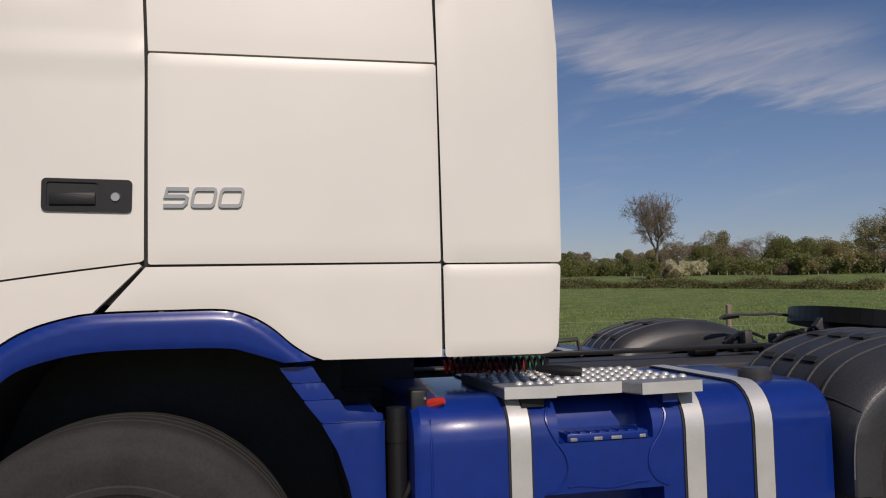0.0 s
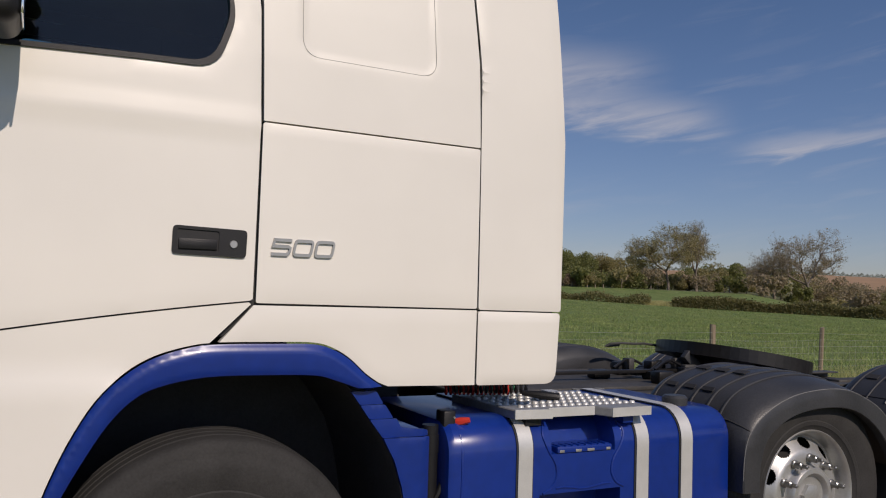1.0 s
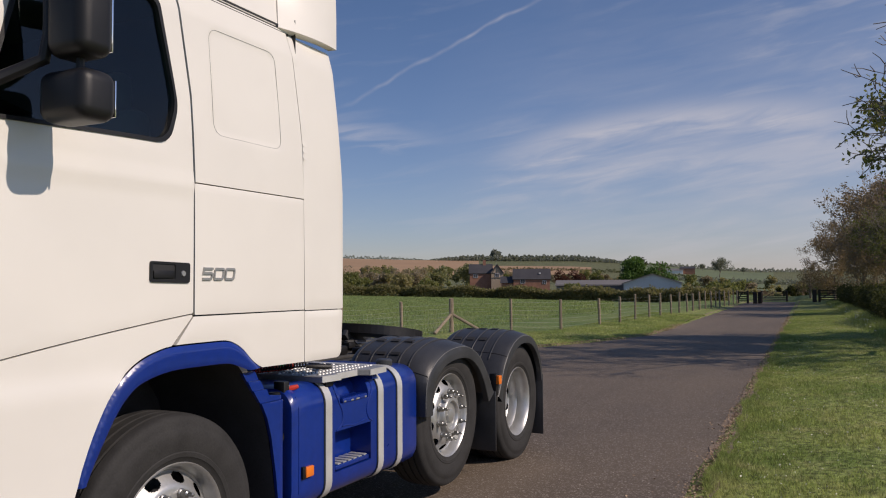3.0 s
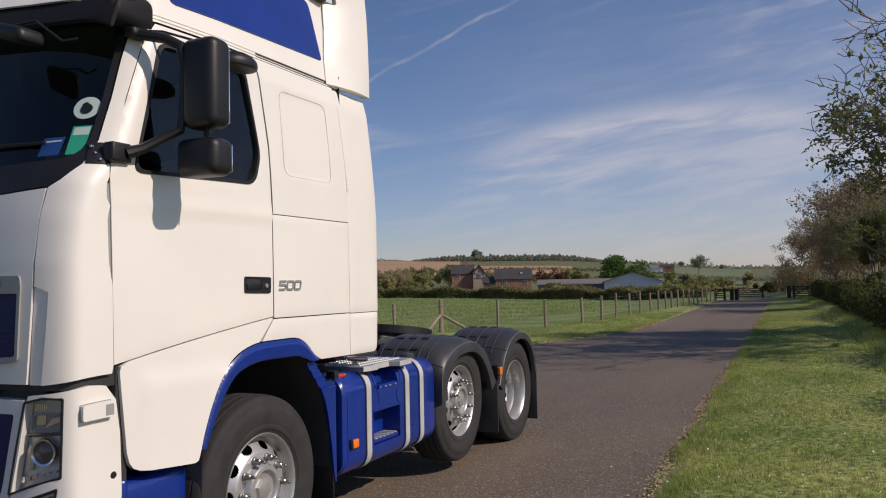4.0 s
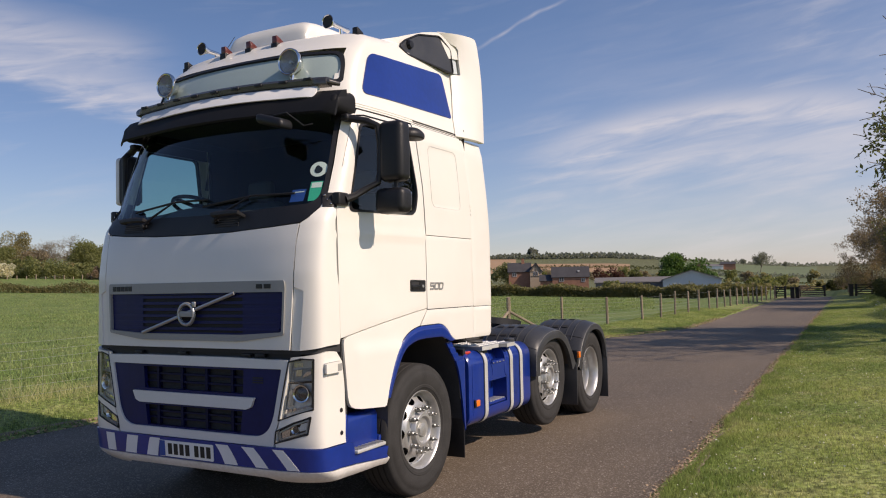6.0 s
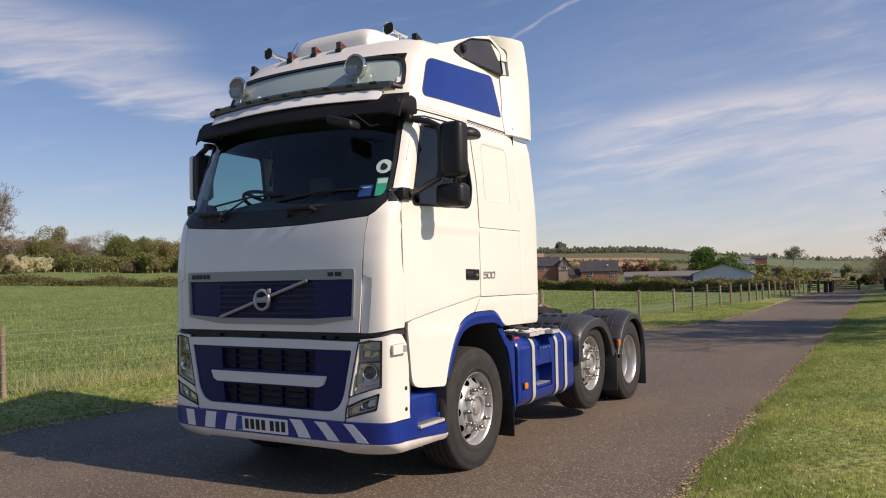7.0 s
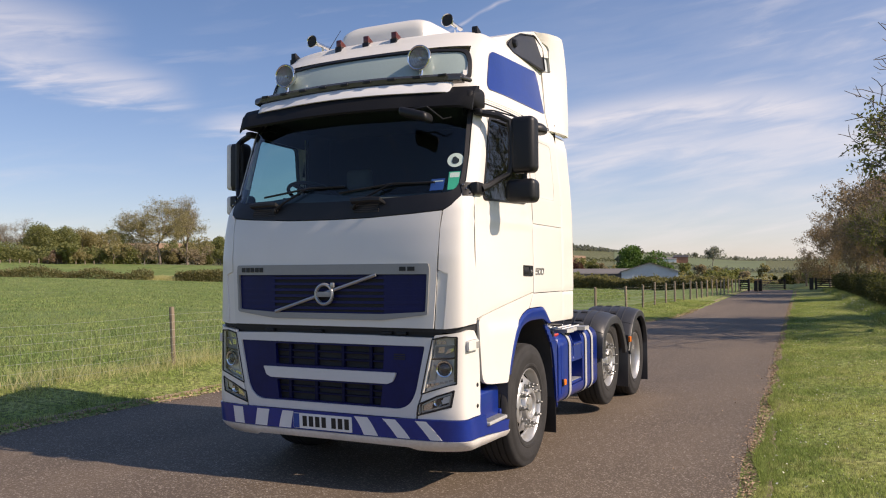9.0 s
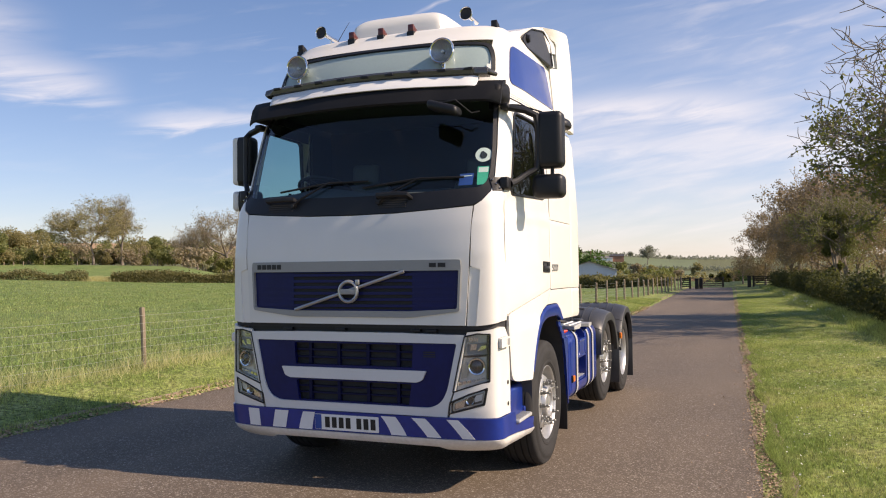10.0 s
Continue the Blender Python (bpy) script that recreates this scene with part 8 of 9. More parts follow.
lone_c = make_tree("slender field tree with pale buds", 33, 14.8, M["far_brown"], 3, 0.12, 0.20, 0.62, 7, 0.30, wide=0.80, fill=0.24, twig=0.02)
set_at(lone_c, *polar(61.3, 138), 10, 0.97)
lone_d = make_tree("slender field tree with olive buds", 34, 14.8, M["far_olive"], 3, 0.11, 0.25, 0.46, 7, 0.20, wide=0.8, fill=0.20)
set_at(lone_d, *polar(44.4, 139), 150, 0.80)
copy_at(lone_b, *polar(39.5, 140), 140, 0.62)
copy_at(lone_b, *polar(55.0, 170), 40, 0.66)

rng_far = random.Random(77)
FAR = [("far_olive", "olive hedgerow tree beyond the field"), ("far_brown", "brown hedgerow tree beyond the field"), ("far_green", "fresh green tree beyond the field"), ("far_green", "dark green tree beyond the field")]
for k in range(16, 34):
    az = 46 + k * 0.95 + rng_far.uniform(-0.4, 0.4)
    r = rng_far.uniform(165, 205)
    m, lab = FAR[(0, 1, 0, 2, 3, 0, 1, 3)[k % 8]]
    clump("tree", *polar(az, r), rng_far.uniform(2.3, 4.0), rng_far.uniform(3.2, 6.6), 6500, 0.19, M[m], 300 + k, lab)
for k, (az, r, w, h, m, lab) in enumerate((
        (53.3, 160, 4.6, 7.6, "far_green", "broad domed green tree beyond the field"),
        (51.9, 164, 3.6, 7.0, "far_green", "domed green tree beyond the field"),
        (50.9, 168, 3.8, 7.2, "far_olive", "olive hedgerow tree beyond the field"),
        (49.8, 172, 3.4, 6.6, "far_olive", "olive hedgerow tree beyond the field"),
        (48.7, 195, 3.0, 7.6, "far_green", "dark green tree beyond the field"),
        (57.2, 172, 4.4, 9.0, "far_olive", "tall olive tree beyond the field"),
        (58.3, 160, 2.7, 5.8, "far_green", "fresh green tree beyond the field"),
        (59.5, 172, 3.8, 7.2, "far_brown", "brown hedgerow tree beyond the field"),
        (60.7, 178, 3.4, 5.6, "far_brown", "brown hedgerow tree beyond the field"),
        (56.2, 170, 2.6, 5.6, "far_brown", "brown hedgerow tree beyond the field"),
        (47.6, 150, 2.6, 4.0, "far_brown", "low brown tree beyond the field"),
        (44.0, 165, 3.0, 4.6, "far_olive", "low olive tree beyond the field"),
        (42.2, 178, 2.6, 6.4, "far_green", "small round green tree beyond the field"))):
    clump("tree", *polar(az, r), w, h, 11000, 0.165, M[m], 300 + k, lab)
far_fence = new("fence")
far_fence.matrix_basis = pose(*polar(57, 123), float(land_z(*polar(57, 123))))
tagged(far_fence, "row of pale stakes before the rough hedge", "fence")
for k in range(24):
    x, y = polar(50.5 + 0.55 * k, 123.5)
    z = float(land_z(x, y))
    bx, by, bz = far_fence.matrix_basis.translation
    part("post", box_bm(x - bx - 0.06, x - bx + 0.06, y - by - 0.06, y - by + 0.06, z - bz - 0.3, z - bz + 0.55 + 0.15 * math.sin(k * 2.4)), M["wood"], far_fence)
SECOND_HEDGE = [polar(az, 128 + 3 * math.sin(az)) for az in (47.5, 50, 52, 54, 56, 58, 60, 62, 65, 68)]
hedge_cloud("far_hedge", SECOND_HEDGE, 3.0, 1.75, 30000, 0.19, M["far_green"], 24, "rough green hedge beyond the field", 0.32, 1.5)
for k, (az, r, w, h, m, lab) in enumerate((
        (60.0, 122, 1.5, 2.7, "blossom", "pale blossoming bush before the rough hedge"),
        (59.3, 123, 1.3, 2.5, "blossom", "pale blossoming bush before the rough hedge"),
        (58.3, 124, 1.0, 2.3, "blossom", "pale blossoming bush before the rough hedge"),
        (61.3, 117, 1.5, 2.9, "far_green", "small green tree before the rough hedge"),
        (60.4, 120, 1.0, 2.4, "far_brown", "brown bush before the rough hedge"),
        (52.6, 124, 1.6, 2.0, "leaf_brown", "bare brown bush before the rough hedge"),
        (51.3, 124, 1.2, 1.9, "far_olive", "olive bush before the rough hedge"),
        (48.4, 128, 2.0, 2.0, "far_olive", "olive bush by the field trees"),
        (47.3, 126, 1.8, 3.4, "far_brown", "brown bush by the field trees"),
        (46.9, 142, 2.6, 2.4, "far_green", "green bush behind the field trees"),
        (45.4, 143, 2.6, 2.6, "far_olive", "olive bush behind the field trees"),
        (43.8, 132, 2.0, 3.2, "far_brown", "brown bush by the field trees"),
        (42.6, 140, 2.6, 2.4, "far_green", "green bush behind the field trees"),
        (41.2, 136, 2.2, 2.6, "far_olive", "olive bush by the field trees"),
        (40.2, 138, 2.2, 2.8, "far_brown", "brown bush by the field trees"))):
    clump("bush", *polar(az, r), w, h, 2600, 0.15, M[m], 340 + k, lab)
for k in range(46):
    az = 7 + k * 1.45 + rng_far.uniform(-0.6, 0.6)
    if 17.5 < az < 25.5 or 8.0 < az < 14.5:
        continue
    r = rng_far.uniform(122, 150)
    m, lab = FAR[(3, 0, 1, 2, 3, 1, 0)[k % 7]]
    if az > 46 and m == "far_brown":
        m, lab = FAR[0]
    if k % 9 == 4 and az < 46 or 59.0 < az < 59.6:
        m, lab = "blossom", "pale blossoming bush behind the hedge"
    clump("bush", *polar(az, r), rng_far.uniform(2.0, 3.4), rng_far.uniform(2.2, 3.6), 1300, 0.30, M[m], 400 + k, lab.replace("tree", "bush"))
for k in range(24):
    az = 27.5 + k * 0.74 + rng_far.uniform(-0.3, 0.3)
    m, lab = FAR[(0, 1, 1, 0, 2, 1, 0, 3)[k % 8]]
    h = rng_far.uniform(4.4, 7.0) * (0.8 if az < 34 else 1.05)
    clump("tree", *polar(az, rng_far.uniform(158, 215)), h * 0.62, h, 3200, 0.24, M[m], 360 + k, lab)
# round green tree, copper trees and bushes by the farm
clump("tree", *polar(12.3, 205), 7.2, 10.6, 9000, 0.38, M["leaf_green"], 501, "dense round green tree behind the barn")
clump("tree", *polar(12.0, 235), 4.4, 11.0, 2600, 0.4, M["hedge"], 502, "dark green tree behind the barn")
clump("tree", *polar(17.2, 215), 3.6, 6.4, 3000, 0.36, M["leaf_red"], 503, "copper-brown tree beside the farmhouse")
clump("tree", *polar(15.0, 212), 3.4, 5.0, 3000, 0.36, M["hedge"], 504, "dark green tree beside the farm")
clump("bush", *polar(14.0, 200), 2.4, 3.2, 1800, 0.3, M["leaf_red"], 505, "copper bush beside the farm")
clump("bush", *polar(9.3, 172), 2.0, 2.2, 1600, 0.26, M["leaf_red"], 506, "reddish bush beside the barn")
clump("tree", *polar(26.6, 225), 3.4, 6.8, 2600, 0.4, M["leaf"], 507, "olive tree beside the farmhouse")
clump("tree", *polar(23.8, 245), 5.0, 7.8, 2600, 0.5, M["leaf"], 508, "large olive tree behind the farmhouse")
clump("tree", *polar(19.6, 250), 3.5, 6.0, 2000, 0.45, M["leaf_brown"], 509, "brown tree behind the farmhouse")
def far_wood(name, az0, az1, r, h, n, mat, seed, label, rag=0.5):
    """A wood or hedgerow on the skyline."""
    rng = np.random.default_rng(seed)
    az = rng.uniform(az0, az1, n)
    rr = r + rng.normal(0, r * 0.012, n)
    ends = np.clip(np.minimum(az - az0, az1 - az) / 3.0, 0, 1) ** 0.7
    prof = 0.62 + rag * 0.38 * np.sin(az * 9.1) * np.sin(az * 3.7 + 1) + rag * 0.25 * np.sin(az * 23.0 + 2)
    x, y = EYE0[0] + rr * np.cos(np.radians(az)), EYE0[1] + rr * np.sin(np.radians(az))
    z = land_z(x, y) + rng.uniform(0, 1, n) ** 0.8 * h * np.clip(prof, 0.15, 1.2) * ends
    V, F = leaf_quads(np.stack([x, y, z], 1), h * 0.16, rng)
    return tagged(soup(name, V, F, mat), label, "trees", kind="stuff")


rng_low = random.Random(31)
for k in range(26):
    az, r = -2.5 + k * 0.42 + rng_low.uniform(-0.2, 0.2), rng_low.uniform(95, 185)
    m = ("far_olive", "far_brown", "leaf_green", "far_olive", "leaf_brown", "hedge")[k % 6]
    h = rng_low.uniform(2.2, 3.6) * r / 130 * (1.0 if az < 1.5 else 0.55)
    clump("bush", *polar(az, r), h * 0.8, h, 2200, 0.0020 * r, M[m], 520 + k, "bush by the lane beyond the gate")
far_wood("far_hedge", -6, 9, 260, 3.0, 6000, M["far_olive"], 67, "ragged hedgerow across the slope", 0.7)
far_wood("far_hedge", -6, 12, 520, 4.0, 8000, M["leaf_far"], 68, "hedgerow across the far slope", 0.6)

# fields on the far hills
def far_field(name, az0, az1, r0, r1, mat, label):
    n, m = 40, 16
    V = []
    for i in range(n + 1):
        for j in range(m + 1):
            x, y = polar(az0 + (az1 - az0) * i / n, r0 + (r1 - r0) * j / m)
            V.append((x, y, float(land_z(x, y)) + 0.35))
    i = np.arange(n)[:, None] * (m + 1) + np.arange(m)[None, :]
    return tagged(soup(name, V, np.stack([i, i + m + 1, i + m + 2, i + 1], -1).reshape(-1, 4), mat, smooth=True), label, "field", kind="structure")


far_field("ploughed_field", 23.5, 47, 420, 860, M["brown_field"], "bare brown ploughed field on the hill")
far_field("ploughed_field", 15.5, 23, 520, 700, M["brown_field"], "bare brown ploughed field on the hill")
far_field("hill_field", 3.5, 13.5, 380, 860, M["green_field"], "pale green field on the far hill")
far_field("ploughed_field", 47, 50, 400, 860, M["brown_field"], "bare brown ploughed field on the hill")
far_field("hill_field", 50, 70, 400, 860, M["green_field"], "pale green field on the far hill")


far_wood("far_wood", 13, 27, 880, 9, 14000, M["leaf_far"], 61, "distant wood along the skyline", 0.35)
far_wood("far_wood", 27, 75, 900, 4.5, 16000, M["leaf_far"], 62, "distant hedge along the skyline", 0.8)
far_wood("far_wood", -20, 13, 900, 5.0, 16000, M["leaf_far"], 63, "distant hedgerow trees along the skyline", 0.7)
far_wood("far_hedge", 3, 24, 420, 2.6, 6000, M["hedge"], 64, "dark hedgerow across the far fields", 0.6)
far_wood("far_hedge", 14, 48, 400, 2.4, 5000, M["hedge"], 65, "dark hedgerow across the far fields", 0.6)
far_wood("far_hedge", 7, 24, 600, 3.0, 5000, M["hedge"], 66, "dark hedgerow across the far fields", 0.6)
for k in range(30):
    az = 4 + k * 0.95 + rng_far.uniform(-0.4, 0.4)
    r = rng_far.uniform(255, 400)
    m, lab = FAR[(0, 1, 3, 0, 1, 2, 0)[k % 7]]
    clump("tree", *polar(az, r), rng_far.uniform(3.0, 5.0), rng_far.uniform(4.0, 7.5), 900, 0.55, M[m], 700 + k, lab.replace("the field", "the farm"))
far_tree = make_tree("lone tree on the far hill", 41, 16, M["leaf_far"], 3, 0.4, 0.5, 0.65, 6, 0.25, fill=0.32)
set_at(far_tree, *polar(6.9, 620), 0)
copy_at(far_tree, *polar(5.4, 800), 60, 0.45)
copy_at(far_tree, *polar(8.0, 820), 160, 0.5)
clump("tree", *polar(22.3, 880), 7, 13, 1500, 1.4, M["leaf_far"], 511, "dark tree on the skyline")
clump("tree", *polar(12.9, 500), 5, 10, 1500, 1.0, M["leaf_far"], 512, "olive tree on the far slope")

# ---- buildings ----
def gable_block(parent, x0, x1, y0, y1, z0, eave, ridge, wall, roof, along="x", over=0.3):
    """Walls with gables, and a pitched roof with overhang."""
    bm = bmesh.new()
    if along == "x":
        ym = (y0 + y1) / 2
        pts = [(x0, y0, z0), (x1, y0, z0), (x1, y1, z0), (x0, y1, z0), (x0, y0, eave), (x1, y0, eave), (x1, y1, eave), (x0, y1, eave), (x0, ym, ridge), (x1, ym, ridge)]
        fs = [(0, 1, 5, 4), (2, 3, 7, 6), (0, 4, 8, 7, 3), (1, 2, 6, 9, 5)]
        ra = [(x0 - over, y0 - over, eave - 0.2), (x1 + over, y0 - over, eave - 0.2), (x1 + over, ym, ridge + 0.1), (x0 - over, ym, ridge + 0.1), (x0 - over, y1 + over, eave - 0.2), (x1 + over, y1 + over, eave - 0.2)]
    else:
        xm = (x0 + x1) / 2
        pts = [(x0, y0, z0), (x1, y0, z0), (x1, y1, z0), (x0, y1, z0), (x0, y0, eave), (x1, y0, eave), (x1, y1, eave), (x0, y1, eave), (xm, y0, ridge), (xm, y1, ridge)]
        fs = [(0, 3, 7, 4), (1, 5, 6, 2), (0, 4, 8, 5, 1), (3, 2, 6, 9, 7)]
        ra = [(x0 - over, y0 - over, eave - 0.2), (x0 - over, y1 + over, eave - 0.2), (xm, y1 + over, ridge + 0.1), (xm, y0 - over, ridge + 0.1), (x1 + over, y0 - over, eave - 0.2), (x1 + over, y1 + over, eave - 0.2)]
    v = [bm.verts.new(p) for p in pts]
    for f in fs:
        bm.faces.new([v[k] for k in f])
    bmesh.ops.recalc_face_normals(bm, faces=bm.faces[:])
    part("wall", bm, wall, parent, smooth=False)
    bm = bmesh.new()
    v = [bm.verts.new(p) for p in ra]
    f1, f2 = bm.faces.new((v[0], v[1], v[2], v[3])), bm.faces.new((v[3], v[2], v[5], v[4]))
    bmesh.ops.recalc_face_normals(bm, faces=bm.faces[:])
    bmesh.ops.solidify(bm, geom=bm.faces[:], thickness=0.15)
    part("roof", bm, roof, parent, smooth=False)


def window_at(parent, x, y, z, w, h, facing):
    """A framed window on a wall that faces along local -y or -x."""
    if facing == "y":
        fr = part("window", box_bm(x - w / 2, x + w / 2, y - 0.10, y, z, z + h), M["white_mark"], parent, smooth=False)
        for k in (0, 1):
            part("pane", box_bm(x - w / 2 + 0.08 + k * (w / 2 - 0.04), x - 0.04 + k * (w / 2 - 0.04), y - 0.12, y - 0.06, z + 0.08, z + h - 0.08), M["slate"], fr, smooth=False)
    else:
        fr = part("window", box_bm(x - 0.10, x, y - w / 2, y + w / 2, z, z + h), M["white_mark"], parent, smooth=False)
        for k in (0, 1):
            part("pane", box_bm(x - 0.12, x - 0.06, y - w / 2 + 0.08 + k * (w / 2 - 0.04), y - 0.04 + k * (w / 2 - 0.04), z + 0.08, z + h - 0.08), M["slate"], fr, smooth=False)


def building(name, az, r, turn, label, category):
    """An empty at a place on the land whose -y side looks to the lane."""
    root = new(name)
    return tagged(root, label, category), polar(az, r), turn


def settle(root, place, turn, z):
    root.matrix_basis = pose(place[0], place[1], z, 0, 0, turn)


# farmhouse with a half-timbered gable
fh, at, _ = building("farmhouse", 22.9, 220, 0, "brick farmhouse with slate roof and timbered gable", "house")
gable_block(fh, -4.6, 1.4, -3, 3, -5, 3.6, 5.9, M["brick"], M["slate"], "x")
gable_block(fh, 1.2, 4.4, -4.4, 2, -5, 3.6, 5.8, M["render_cream"], M["slate"], "y")
part("chimney", box_bm(-1.0, -0.2, -0.4, 0.4, 5, 7.1), M["brick"], fh, smooth=False)
for x0, z0, x1, z1 in ((1.5, 3.5, 2.8, 5.5), (4.1, 3.5, 2.8, 5.5), (1.5, 3.5, 4.1, 3.5), (2.8, 3.5, 2.8, 5.4), (1.5, 2.2, 4.1, 2.2)):
    part("timber", tube_bm([(x0, -4.45, z0), (x1, -4.45, z1)], 0.10, 4), M["bark"], fh)
window_at(fh, 2.8, -4.4, 2.4, 1.1, 1.0, "y")
window_at(fh, -3.0, -3.0, 2.2, 1.2, 1.0, "y")
settle(fh, at, -66, 0.6)
# low brick range with slate roof
fl, at, _ = building("farm_cottage", 19.6, 212, 0, "long low brick cottage with slate roof", "house")
gable_block(fl, -5.0, 4.4, -3, 3, -5, 2.5, 5.0, M["brick"], M["slate"], "x")
gable_block(fl, -8.2, -5.0, -2.6, 2, -5, 1.6, 3.0, M["brick"], M["slate"], "x")
window_at(fl, -2.6, -3.0, 1.2, 1.2, 1.1, "y")
window_at(fl, 3.0, -3.0, 1.0, 1.0, 1.0, "y")
part("rooflight", box_bm(1.6, 2.1, -2.0, -1.6, 3.7, 4.05), M["white_mark"], fl, smooth=False)
settle(fl, at, -70, 0.0)
# pale blue barn and a long low shed
bn, at, _ = building("barn", 11.2, 178, 0, "pale blue-grey sheet metal barn", "barn")
gable_block(bn, -6.2, 5.6, -5, 12, -4, 1.9, 3.6, M["barn_wall"], M["barn_roof"], "y", 0.4)
for k in range(12):
    part("sheet_rib", box_bm(-6.0 + k * 1.02, -5.92 + k * 1.02, -5.06, -5.0, -0.5, 1.9), M["barn_wall"], bn, smooth=False)
settle(bn, at, -79, -0.50)
sh, at, _ = building("farm_shed", 14.9, 184, 0, "long low grey farm shed", "shed")
gable_block(sh, -9.5, 8.5, -3, 3, -5, 0.9, 1.8, M["barn_roof"], M["barn_roof"], "x")
settle(sh, at, -76, 0.05)
# hill farm
hf, at, _ = building("hill_farm", 9.8, 660, 0, "red brick farm with white barn on the hill", "farm")
gable_block(hf, -14, -9, -4, 4, -4, 3.5, 6.5, M["brick"], M["brick"], "y")
gable_block(hf, -9, 6, -4, 4, -4, 2.6, 4.0, M["white_mark"], M["barn_roof"], "x")
gable_block(hf, 4, 15, -2, 7, -4, 4.0, 5.6, M["brick"], M["slate"], "x")
part("chimney", box_bm(-12, -11, -0.5, 0.5, 6, 8.6), M["brick"], hf, smooth=False)
settle(hf, at, -80, 7.6)

# ---- fence, gate ----
POSTS = [(-9.8, 9.2), (-6.6, 9.22), (-3.4, 9.25), (-0.25, 9.30), (2.95, 9.43), (5.95, 9.5), (9.2, 9.55), (11.95, 9.6), (14.75, 9.6), (17.7, 9.6), (19.4, 8.43), (20.0, 7.07), (23.15, 6.73), (24.65, 6.42), (26.85, 6.38), (29.2, 6.34), (31.1, 6.27), (33.1, 6.18), (34.7, 6.1), (36.4, 6.02), (37.75, 5.96), (39.5, 5.9), (41.2, 5.84), (42.9, 5.77), (44.4, 5.72), (45.8, 5.67), (47.4, 5.6), (49.2, 5.54), (51.0, 5.48), (52.8, 5.43)]


def post_bm(h, r, seed, sides=10):
    """A rough round post with a slightly uneven, sawn top."""
    rng = random.Random(seed)
    bm = bmesh.new()
    rings = []
    bend = (rng.uniform(-0.02, 0.02), rng.uniform(-0.02, 0.02))
    for z in (-0.3, 0.0, 0.3, 0.6, 0.85, 1.0):
        k = 1 + rng.uniform(-0.06, 0.06)
        zz = z * h if z > 0 else z
        rings.append([bm.verts.new((bend[0] * z * z + r * k * math.cos(a) * (1 + 0.05 * math.sin(3 * a)), bend[1] * z * z + r * k * math.sin(a), zz + (0.01 * math.cos(a) if z == 1 else 0))) for a in [2 * math.pi * j / sides for j in range(sides)]])
    for a, b in zip(rings, rings[1:]):
        for j in range(sides):
            bm.faces.new((a[j], a[(j + 1) % sides], b[(j + 1) % sides], b[j]))
    bm.faces.new(rings[-1])
    return bm


fence = new("fence")
tagged(fence, "stock fence of round wooden posts and wire mesh", "fence")
prng = random.Random(5)
tops = []
for k, (x, y) in enumerate(POSTS):
    stout = (x, y) in ((17.7, 9.6), (5.95, 9.5))
    h = prng.uniform(0.86, 0.95) * (1.12 if stout else 1)
    ob = part("post", post_bm(h, 0.066 if (x, y) == (17.7, 9.6) else prng.uniform(0.038, 0.050), k), M["wood"], fence)
    z = float(land_z(x, y))
    ob.matrix_basis = pose(x, y, z, prng.uniform(-1.5, 1.5), prng.uniform(-1.8, 1.8), prng.uniform(0, 360))
    tops.append((x, y, z, h))
for dx, dy in ((-1.08, 0.0), (0.35, -0.8)):
    part("brace", tube_bm([(17.7 + dx * 0.05, 9.6 + dy * 0.05, float(land_z(17.7, 9.6)) + 0.50), (17.7 + dx, 9.6 + dy, float(land_z(17.7 + dx, 9.6 + dy)) + 0.02)], 0.045, 8), M["wood"], fence)
wr = random.Random(9)
for (x0, y0, z0, h0), (x1, y1, z1, h1) in zip(tops, tops[1:]):
    if x0 > 30:
        hs = (0.25, 0.55, 0.82)
    else:
        hs = (0.10, 0.22, 0.34, 0.46, 0.58, 0.70, 0.82)
    wb = bmesh.new()
    for h in hs:
        sag = wr.uniform(0.005, 0.03)
        pts = [(x0 + (x1 - x0) * t, y0 + (y1 - y0) * t - 0.055, z0 + (z1 - z0) * t + h - sag * 4 * t * (1 - t)) for t in np.linspace(0, 1, 5)]
        tube_bm(pts, 0.0021, 3, wb, cap=False)
    if x0 < 16:
        L = math.hypot(x1 - x0, y1 - y0)
        for k in range(int(L / 0.16)):
            t = (k + 0.5) / int(L / 0.16)
            x, y, z = x0 + (x1 - x0) * t, y0 + (y1 - y0) * t - 0.055, z0 + (z1 - z0) * t
            tube_bm([(x, y, z + 0.10), (x, y, z + 0.70)], 0.0009, 3, wb, cap=False)
    tagged(part("wire", wb, M["wire"], fence, smooth=False), kind="stuff")


def rail_gate(name, x0, y0, x1, y1, label):
    """Dark timber gate: two posts, five bars, one brace."""
    g = new(name)
    tagged(g, label, "gate")
    z = float(land_z(x0, y0))
    for k, (x, y) in enumerate(((x0, y0), (x1, y1))):
        part("gate_post", box_bm(x - 0.075, x + 0.075, y - 0.075, y + 0.075, z - 0.2, z + 0.84, 0.02), M["dark_timber"], g, smooth=False)
    for k in range(5):
        h = 0.14 + 0.15 * k
        bm = bmesh.new()
        tube_bm([(x0, y0, z + h), (x1, y1, z + h)], 0.048, 4, bm)
        part("gate_bar", bm, M["dark_timber"], g, smooth=False)
    part("gate_brace", tube_bm([(x0, y0, z + 0.2), ((x0 + x1) / 2, (y0 + y1) / 2, z + 0.75)], 0.04, 4), M["dark_timber"], g, smooth=False)
    return g


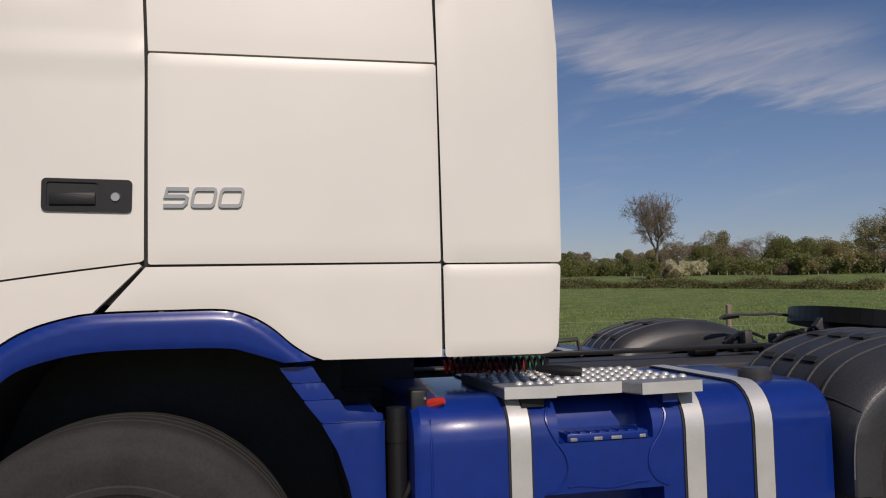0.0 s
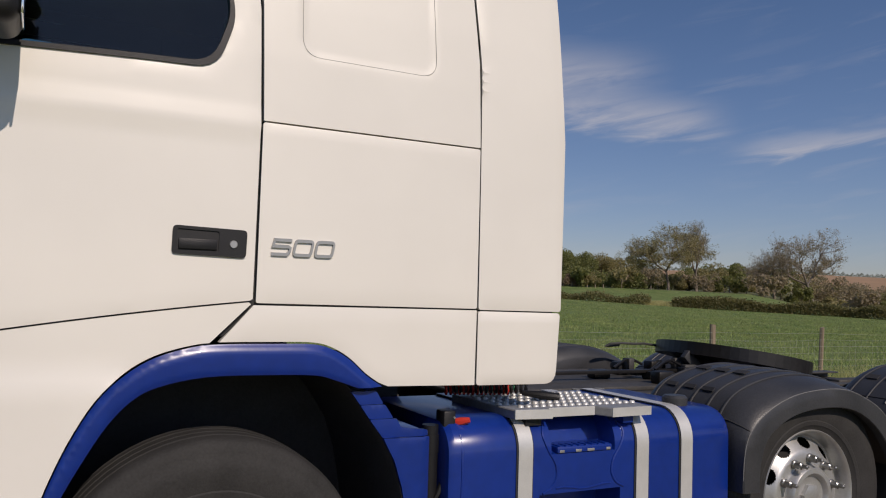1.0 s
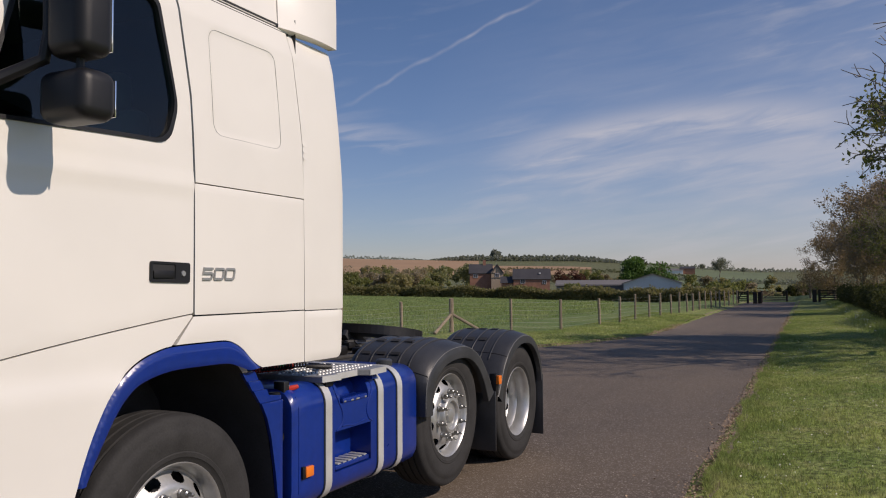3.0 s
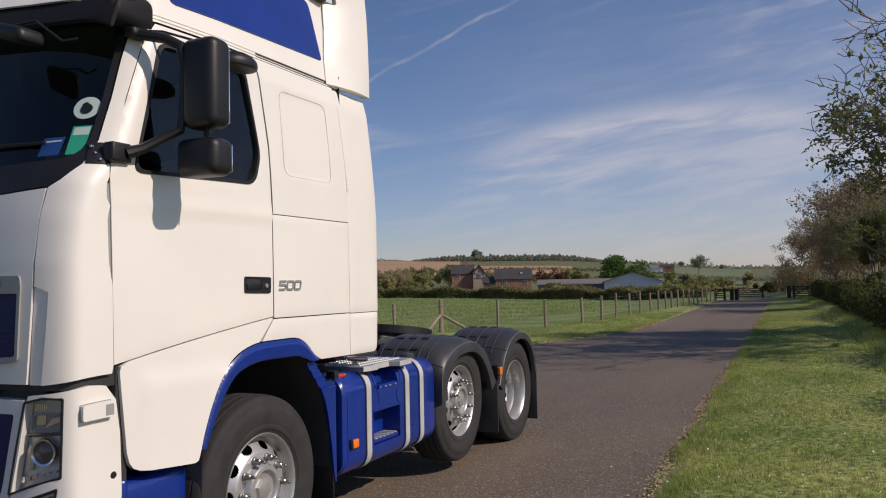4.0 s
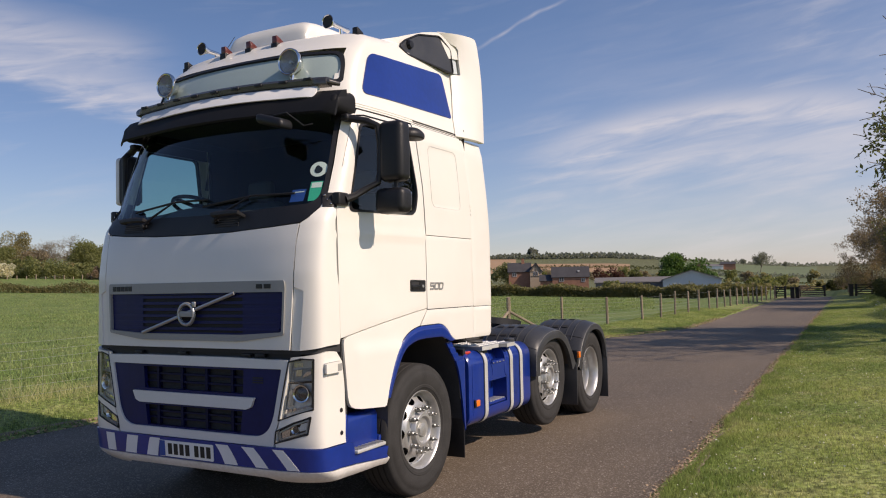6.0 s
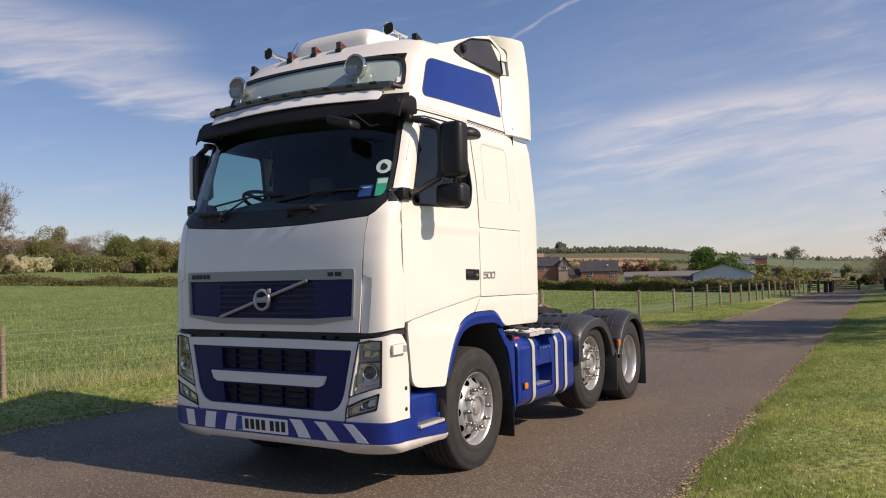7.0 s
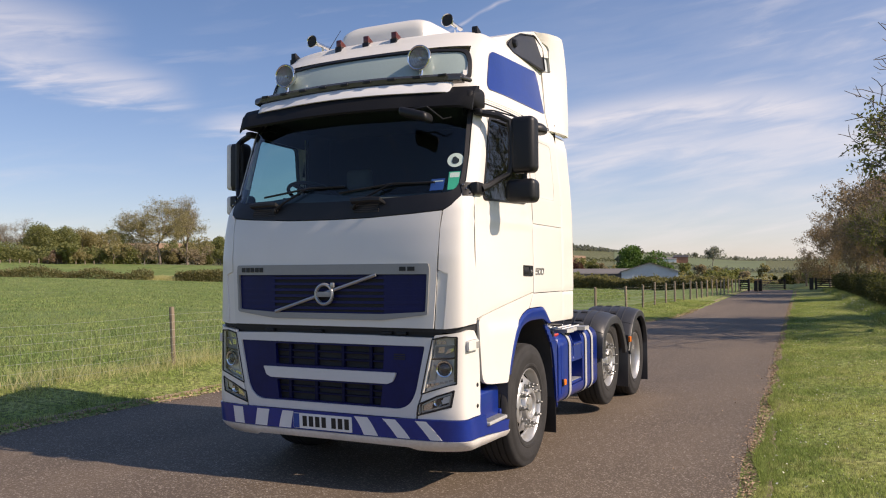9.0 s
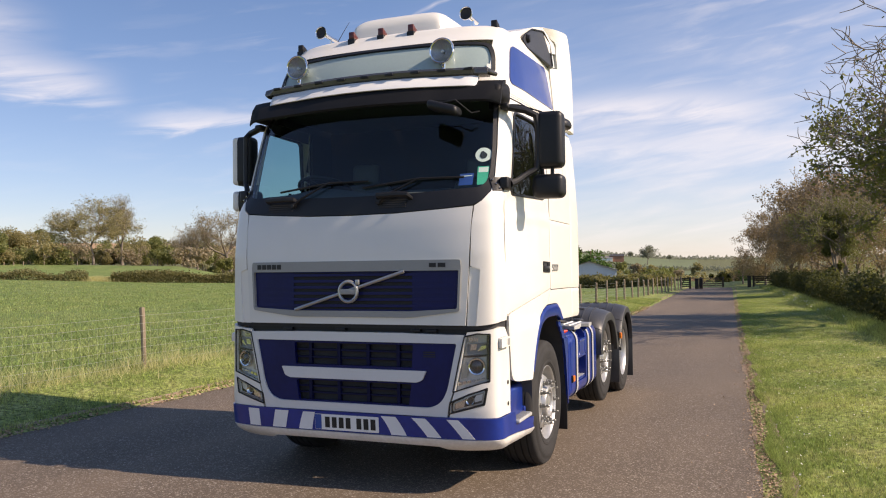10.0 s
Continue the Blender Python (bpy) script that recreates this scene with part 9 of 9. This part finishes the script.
rail_gate("rail_fence", 56.0, 0.55, 56.0, -1.5, "dark timber rail fence beside the lane")
rail_gate("rail_fence", 55.0, 5.6, 54.8, 4.95, "short dark timber rail fence beside the lane")
for x, y in ((54.5, 4.45), (55.2, 4.2), (56.0, 0.85)):
    gp = new("gate_pillar")
    tagged(gp, "stout dark gate pillar beside the lane", "pillar")
    z = float(land_z(x, y))
    part("pillar_shaft", box_bm(x - 0.13, x + 0.13, y - 0.13, y + 0.13, z - 0.2, z + 0.78, 0.02), M["dark_timber"], gp, smooth=False)
    part("pillar_cap", box_bm(x - 0.16, x + 0.16, y - 0.16, y + 0.16, z + 0.78, z + 0.84, 0.02), M["dark_timber"], gp, smooth=False)
rail_gate("low_gate", 62.0, 4.6, 63.0, 2.9, "low dark timber gate across the track")

# ---- grass ----
def blades(name, n, place, hmin, hmax, width, mat, seed, label):
    """Single-triangle grass blades at the places that place(rng, n) gives."""
    rng = np.random.default_rng(seed)
    x, y = place(rng, n)
    z = land_z(x, y)
    m = len(x)
    h = rng.uniform(hmin, hmax, m) * (0.75 + 0.5 * smooth01(0.5 + np.sin(x * 2.7 + np.sin(y * 1.9)) * np.sin(y * 3.3 + x * 0.7)))
    a = rng.uniform(0, 2 * math.pi, m)
    lean = rng.normal(0, 0.45, (m, 2)) * h[:, None]
    w = width * rng.uniform(0.7, 1.4, m)
    b = np.stack([x, y, z - 0.006], 1)
    side = np.stack([np.cos(a) * w, np.sin(a) * w, np.zeros(m)], 1)
    tip = b + np.stack([lean[:, 0], lean[:, 1], h], 1)
    V = np.stack([b - side, b + side, tip], 1).reshape(-1, 3)
    return tagged(soup(name, V, np.arange(3 * m).reshape(m, 3), mat), label, "grass", kind="stuff")


def south_verge(rng, n):
    x = -3.6 + 44 * rng.uniform(0, 1, n) ** 1.7 - rng.exponential(0.9, n)
    y = near_edge(x) - 0.05 - rng.exponential(1.0, n) * 1.5
    keep = y > -5
    return x[keep], y[keep]


def south_verge_start(rng, n):
    x = -4 - 14 * rng.uniform(0, 1, n) ** 2
    y = near_edge(x) - 0.05 - rng.uniform(0, 1, n) * 5.5
    return x, y


def south_edge(rng, n):
    x = -4 + 30 * rng.uniform(0, 1, n) ** 1.6
    patch = 0.5 + 0.5 * np.sin(x * 3.1) * np.sin(x * 1.3 + 1)
    y = near_edge(x) - 0.07 + 0.09 * patch - np.abs(rng.normal(0, 0.10, n))
    return x, y


def north_verge(rng, n):
    x = rng.uniform(-9, 34, n)
    y = far_edge(x) - 0.02 + rng.uniform(0, 1, n) ** 1.3 * 2.6
    return x, y


def field(rng, n):
    r = 9 + 42 * rng.uniform(0, 1, n) ** 1.7
    a = np.radians(rng.uniform(12, 105, n))
    x, y = -2 + r * np.cos(a), r * np.sin(a)
    keep = (y > 9.6)
    return x[keep], y[keep]


def far_field_grass(rng, n):
    r = 34 + 62 * rng.uniform(0, 1, n) ** 0.8
    a = np.radians(rng.uniform(14, 72, n))
    x, y = -2 + r * np.cos(a), r * np.sin(a)
    keep = np.hypot(x + 3, y) < 94
    return x[keep], y[keep]


def gap_grass(rng, n):
    t = rng.uniform(-0.35, 1.35, n)
    return 64.6 - 1.7 * t + rng.normal(0.7, 0.7, n), 69.4 + 1.7 * t + rng.normal(0.7, 0.7, n)


def fence_foot(rng, n):
    x = rng.uniform(-8, 17.5, n)
    t = np.floor(x * 1.6)
    keep = np.sin(t * 12.9898) * 0.5 + 0.5 > 0.35
    y = 9.35 + rng.normal(0, 0.22, n)
    return x[keep], y[keep]


def hedge_foot(rng, n):
    x = rng.uniform(8, 52, n)
    y = np.interp(x, [p[0] for p in LANE_HEDGE], [p[1] for p in LANE_HEDGE]) + 1.0 + np.abs(rng.normal(0, 0.25, n))
    return x, y


blades("verge_grass", 340000, south_verge, 0.012, 0.040, 0.0042, M["grass"], 71, "mown grass of the verge")
blades("verge_grass", 110000, south_verge_start, 0.010, 0.034, 0.006, M["grass"], 77, "mown grass of the verge")
blades("dry_blades", 15000, south_verge, 0.012, 0.042, 0.0036, M["grass_dry"], 80, "pale dry blades among the mown grass")
blades("edge_grass", 45000, south_edge, 0.02, 0.06, 0.0035, M["grass"], 72, "ragged grass over the asphalt edge")
blades("far_verge_grass", 120000, north_verge, 0.02, 0.055, 0.005, M["grass"], 73, "rough grass between road and fence")
blades("field_grass", 210000, field, 0.04, 0.12, 0.009, M["pasture"], 74, "pasture grass of the field")
blades("field_grass", 120000, far_field_grass, 0.04, 0.11, 0.020, M["pasture"], 78, "pasture grass of the field")
blades("long_grass", 9000, gap_grass, 0.15, 0.55, 0.02, M["grass_dry"], 79, "tall dry grass about the gap in the field hedge")
blades("dry_grass", 6500, fence_foot, 0.08, 0.34, 0.004, M["grass_dry"], 75, "dry pale grass under the fence")
blades("long_grass", 40000, hedge_foot, 0.06, 0.26, 0.006, M["grass"], 76, "long grass along the foot of the hedge")


def scatter_bits(name, n, place, size, lift, mat, seed, label, category, flat=0.6):
    """Small loose bits lying about."""
    rng = np.random.default_rng(seed)
    x, y = place(rng, n)
    z = np.maximum(land_z(x, y), 0.004) + lift * rng.uniform(0.2, 1, len(x))
    V, F = leaf_quads(np.stack([x, y, z], 1), size, rng, flat)
    return tagged(soup(name, V, F, mat), label, category, kind="stuff")


def litter_line(rng, n):
    x = -5 + 40 * rng.uniform(0, 1, n) ** 1.5
    y = near_edge(x) + 0.035 + rng.normal(0, 0.045, n) + np.where(rng.uniform(0, 1, n) < 0.05, rng.exponential(0.15, n), 0)
    return x, y


def litter_far(rng, n):
    x = rng.uniform(-9, 26, n)
    return x, far_edge(x) - 0.04 + rng.normal(0, 0.07, n)


def flower_line(rng, n):
    x = np.repeat(rng.uniform(15, 50, n // 12), 12) + rng.normal(0, 0.25, n // 12 * 12)
    y = np.interp(x, [p[0] for p in LANE_HEDGE], [p[1] for p in LANE_HEDGE]) + 1.15 + np.abs(rng.normal(0, 0.25, len(x)))
    return x, y


scatter_bits("leaf_litter", 14000, litter_line, 0.013, 0.008, M["litter"], 81, "dead leaves and grit along the asphalt edge", "leaves", 0.9)
scatter_bits("leaf_litter", 5000, litter_far, 0.022, 0.016, M["litter"], 82, "dead leaves and grit along the asphalt edge", "leaves")
scatter_bits("flowers", 420, flower_line, 0.035, 0.18, M["petal"], 83, "small white flowers at the foot of the hedge", "flowers")
scatter_bits("daisies", 2600, south_verge, 0.012, 0.03, M["petal"], 84, "scattered daisies and pale leaves in the grass", "flowers")

# brown undergrowth between the lane hedge and the trees
for k, (x, y, r, h, m) in enumerate(((24, -6.0, 1.3, 2.2, "leaf_green"), (28, -6.4, 1.5, 2.8, "leaf"), (32, -6.8, 1.8, 3.6, "leaf_brown"), (36, -6.9, 2.0, 4.0, "leaf_brown"), (40, -6.7, 2.0, 4.2, "leaf_brown"), (44, -6.2, 2.0, 4.4, "leaf_brown"), (48, -5.4, 1.9, 4.2, "leaf"), (52, -4.6, 1.9, 4.2, "leaf_brown"), (56, -3.8, 1.9, 4.2, "leaf_brown"), (60, -2.2, 1.9, 4.2, "leaf_brown"), (64, -0.4, 1.7, 3.8, "leaf_brown"), (69, 1.4, 1.5, 3.2, "leaf_brown"))):
    clump("bush", x, y, r, h, 3400, 0.07, M[m], 600 + k, "twiggy brown bush behind the lane hedge")
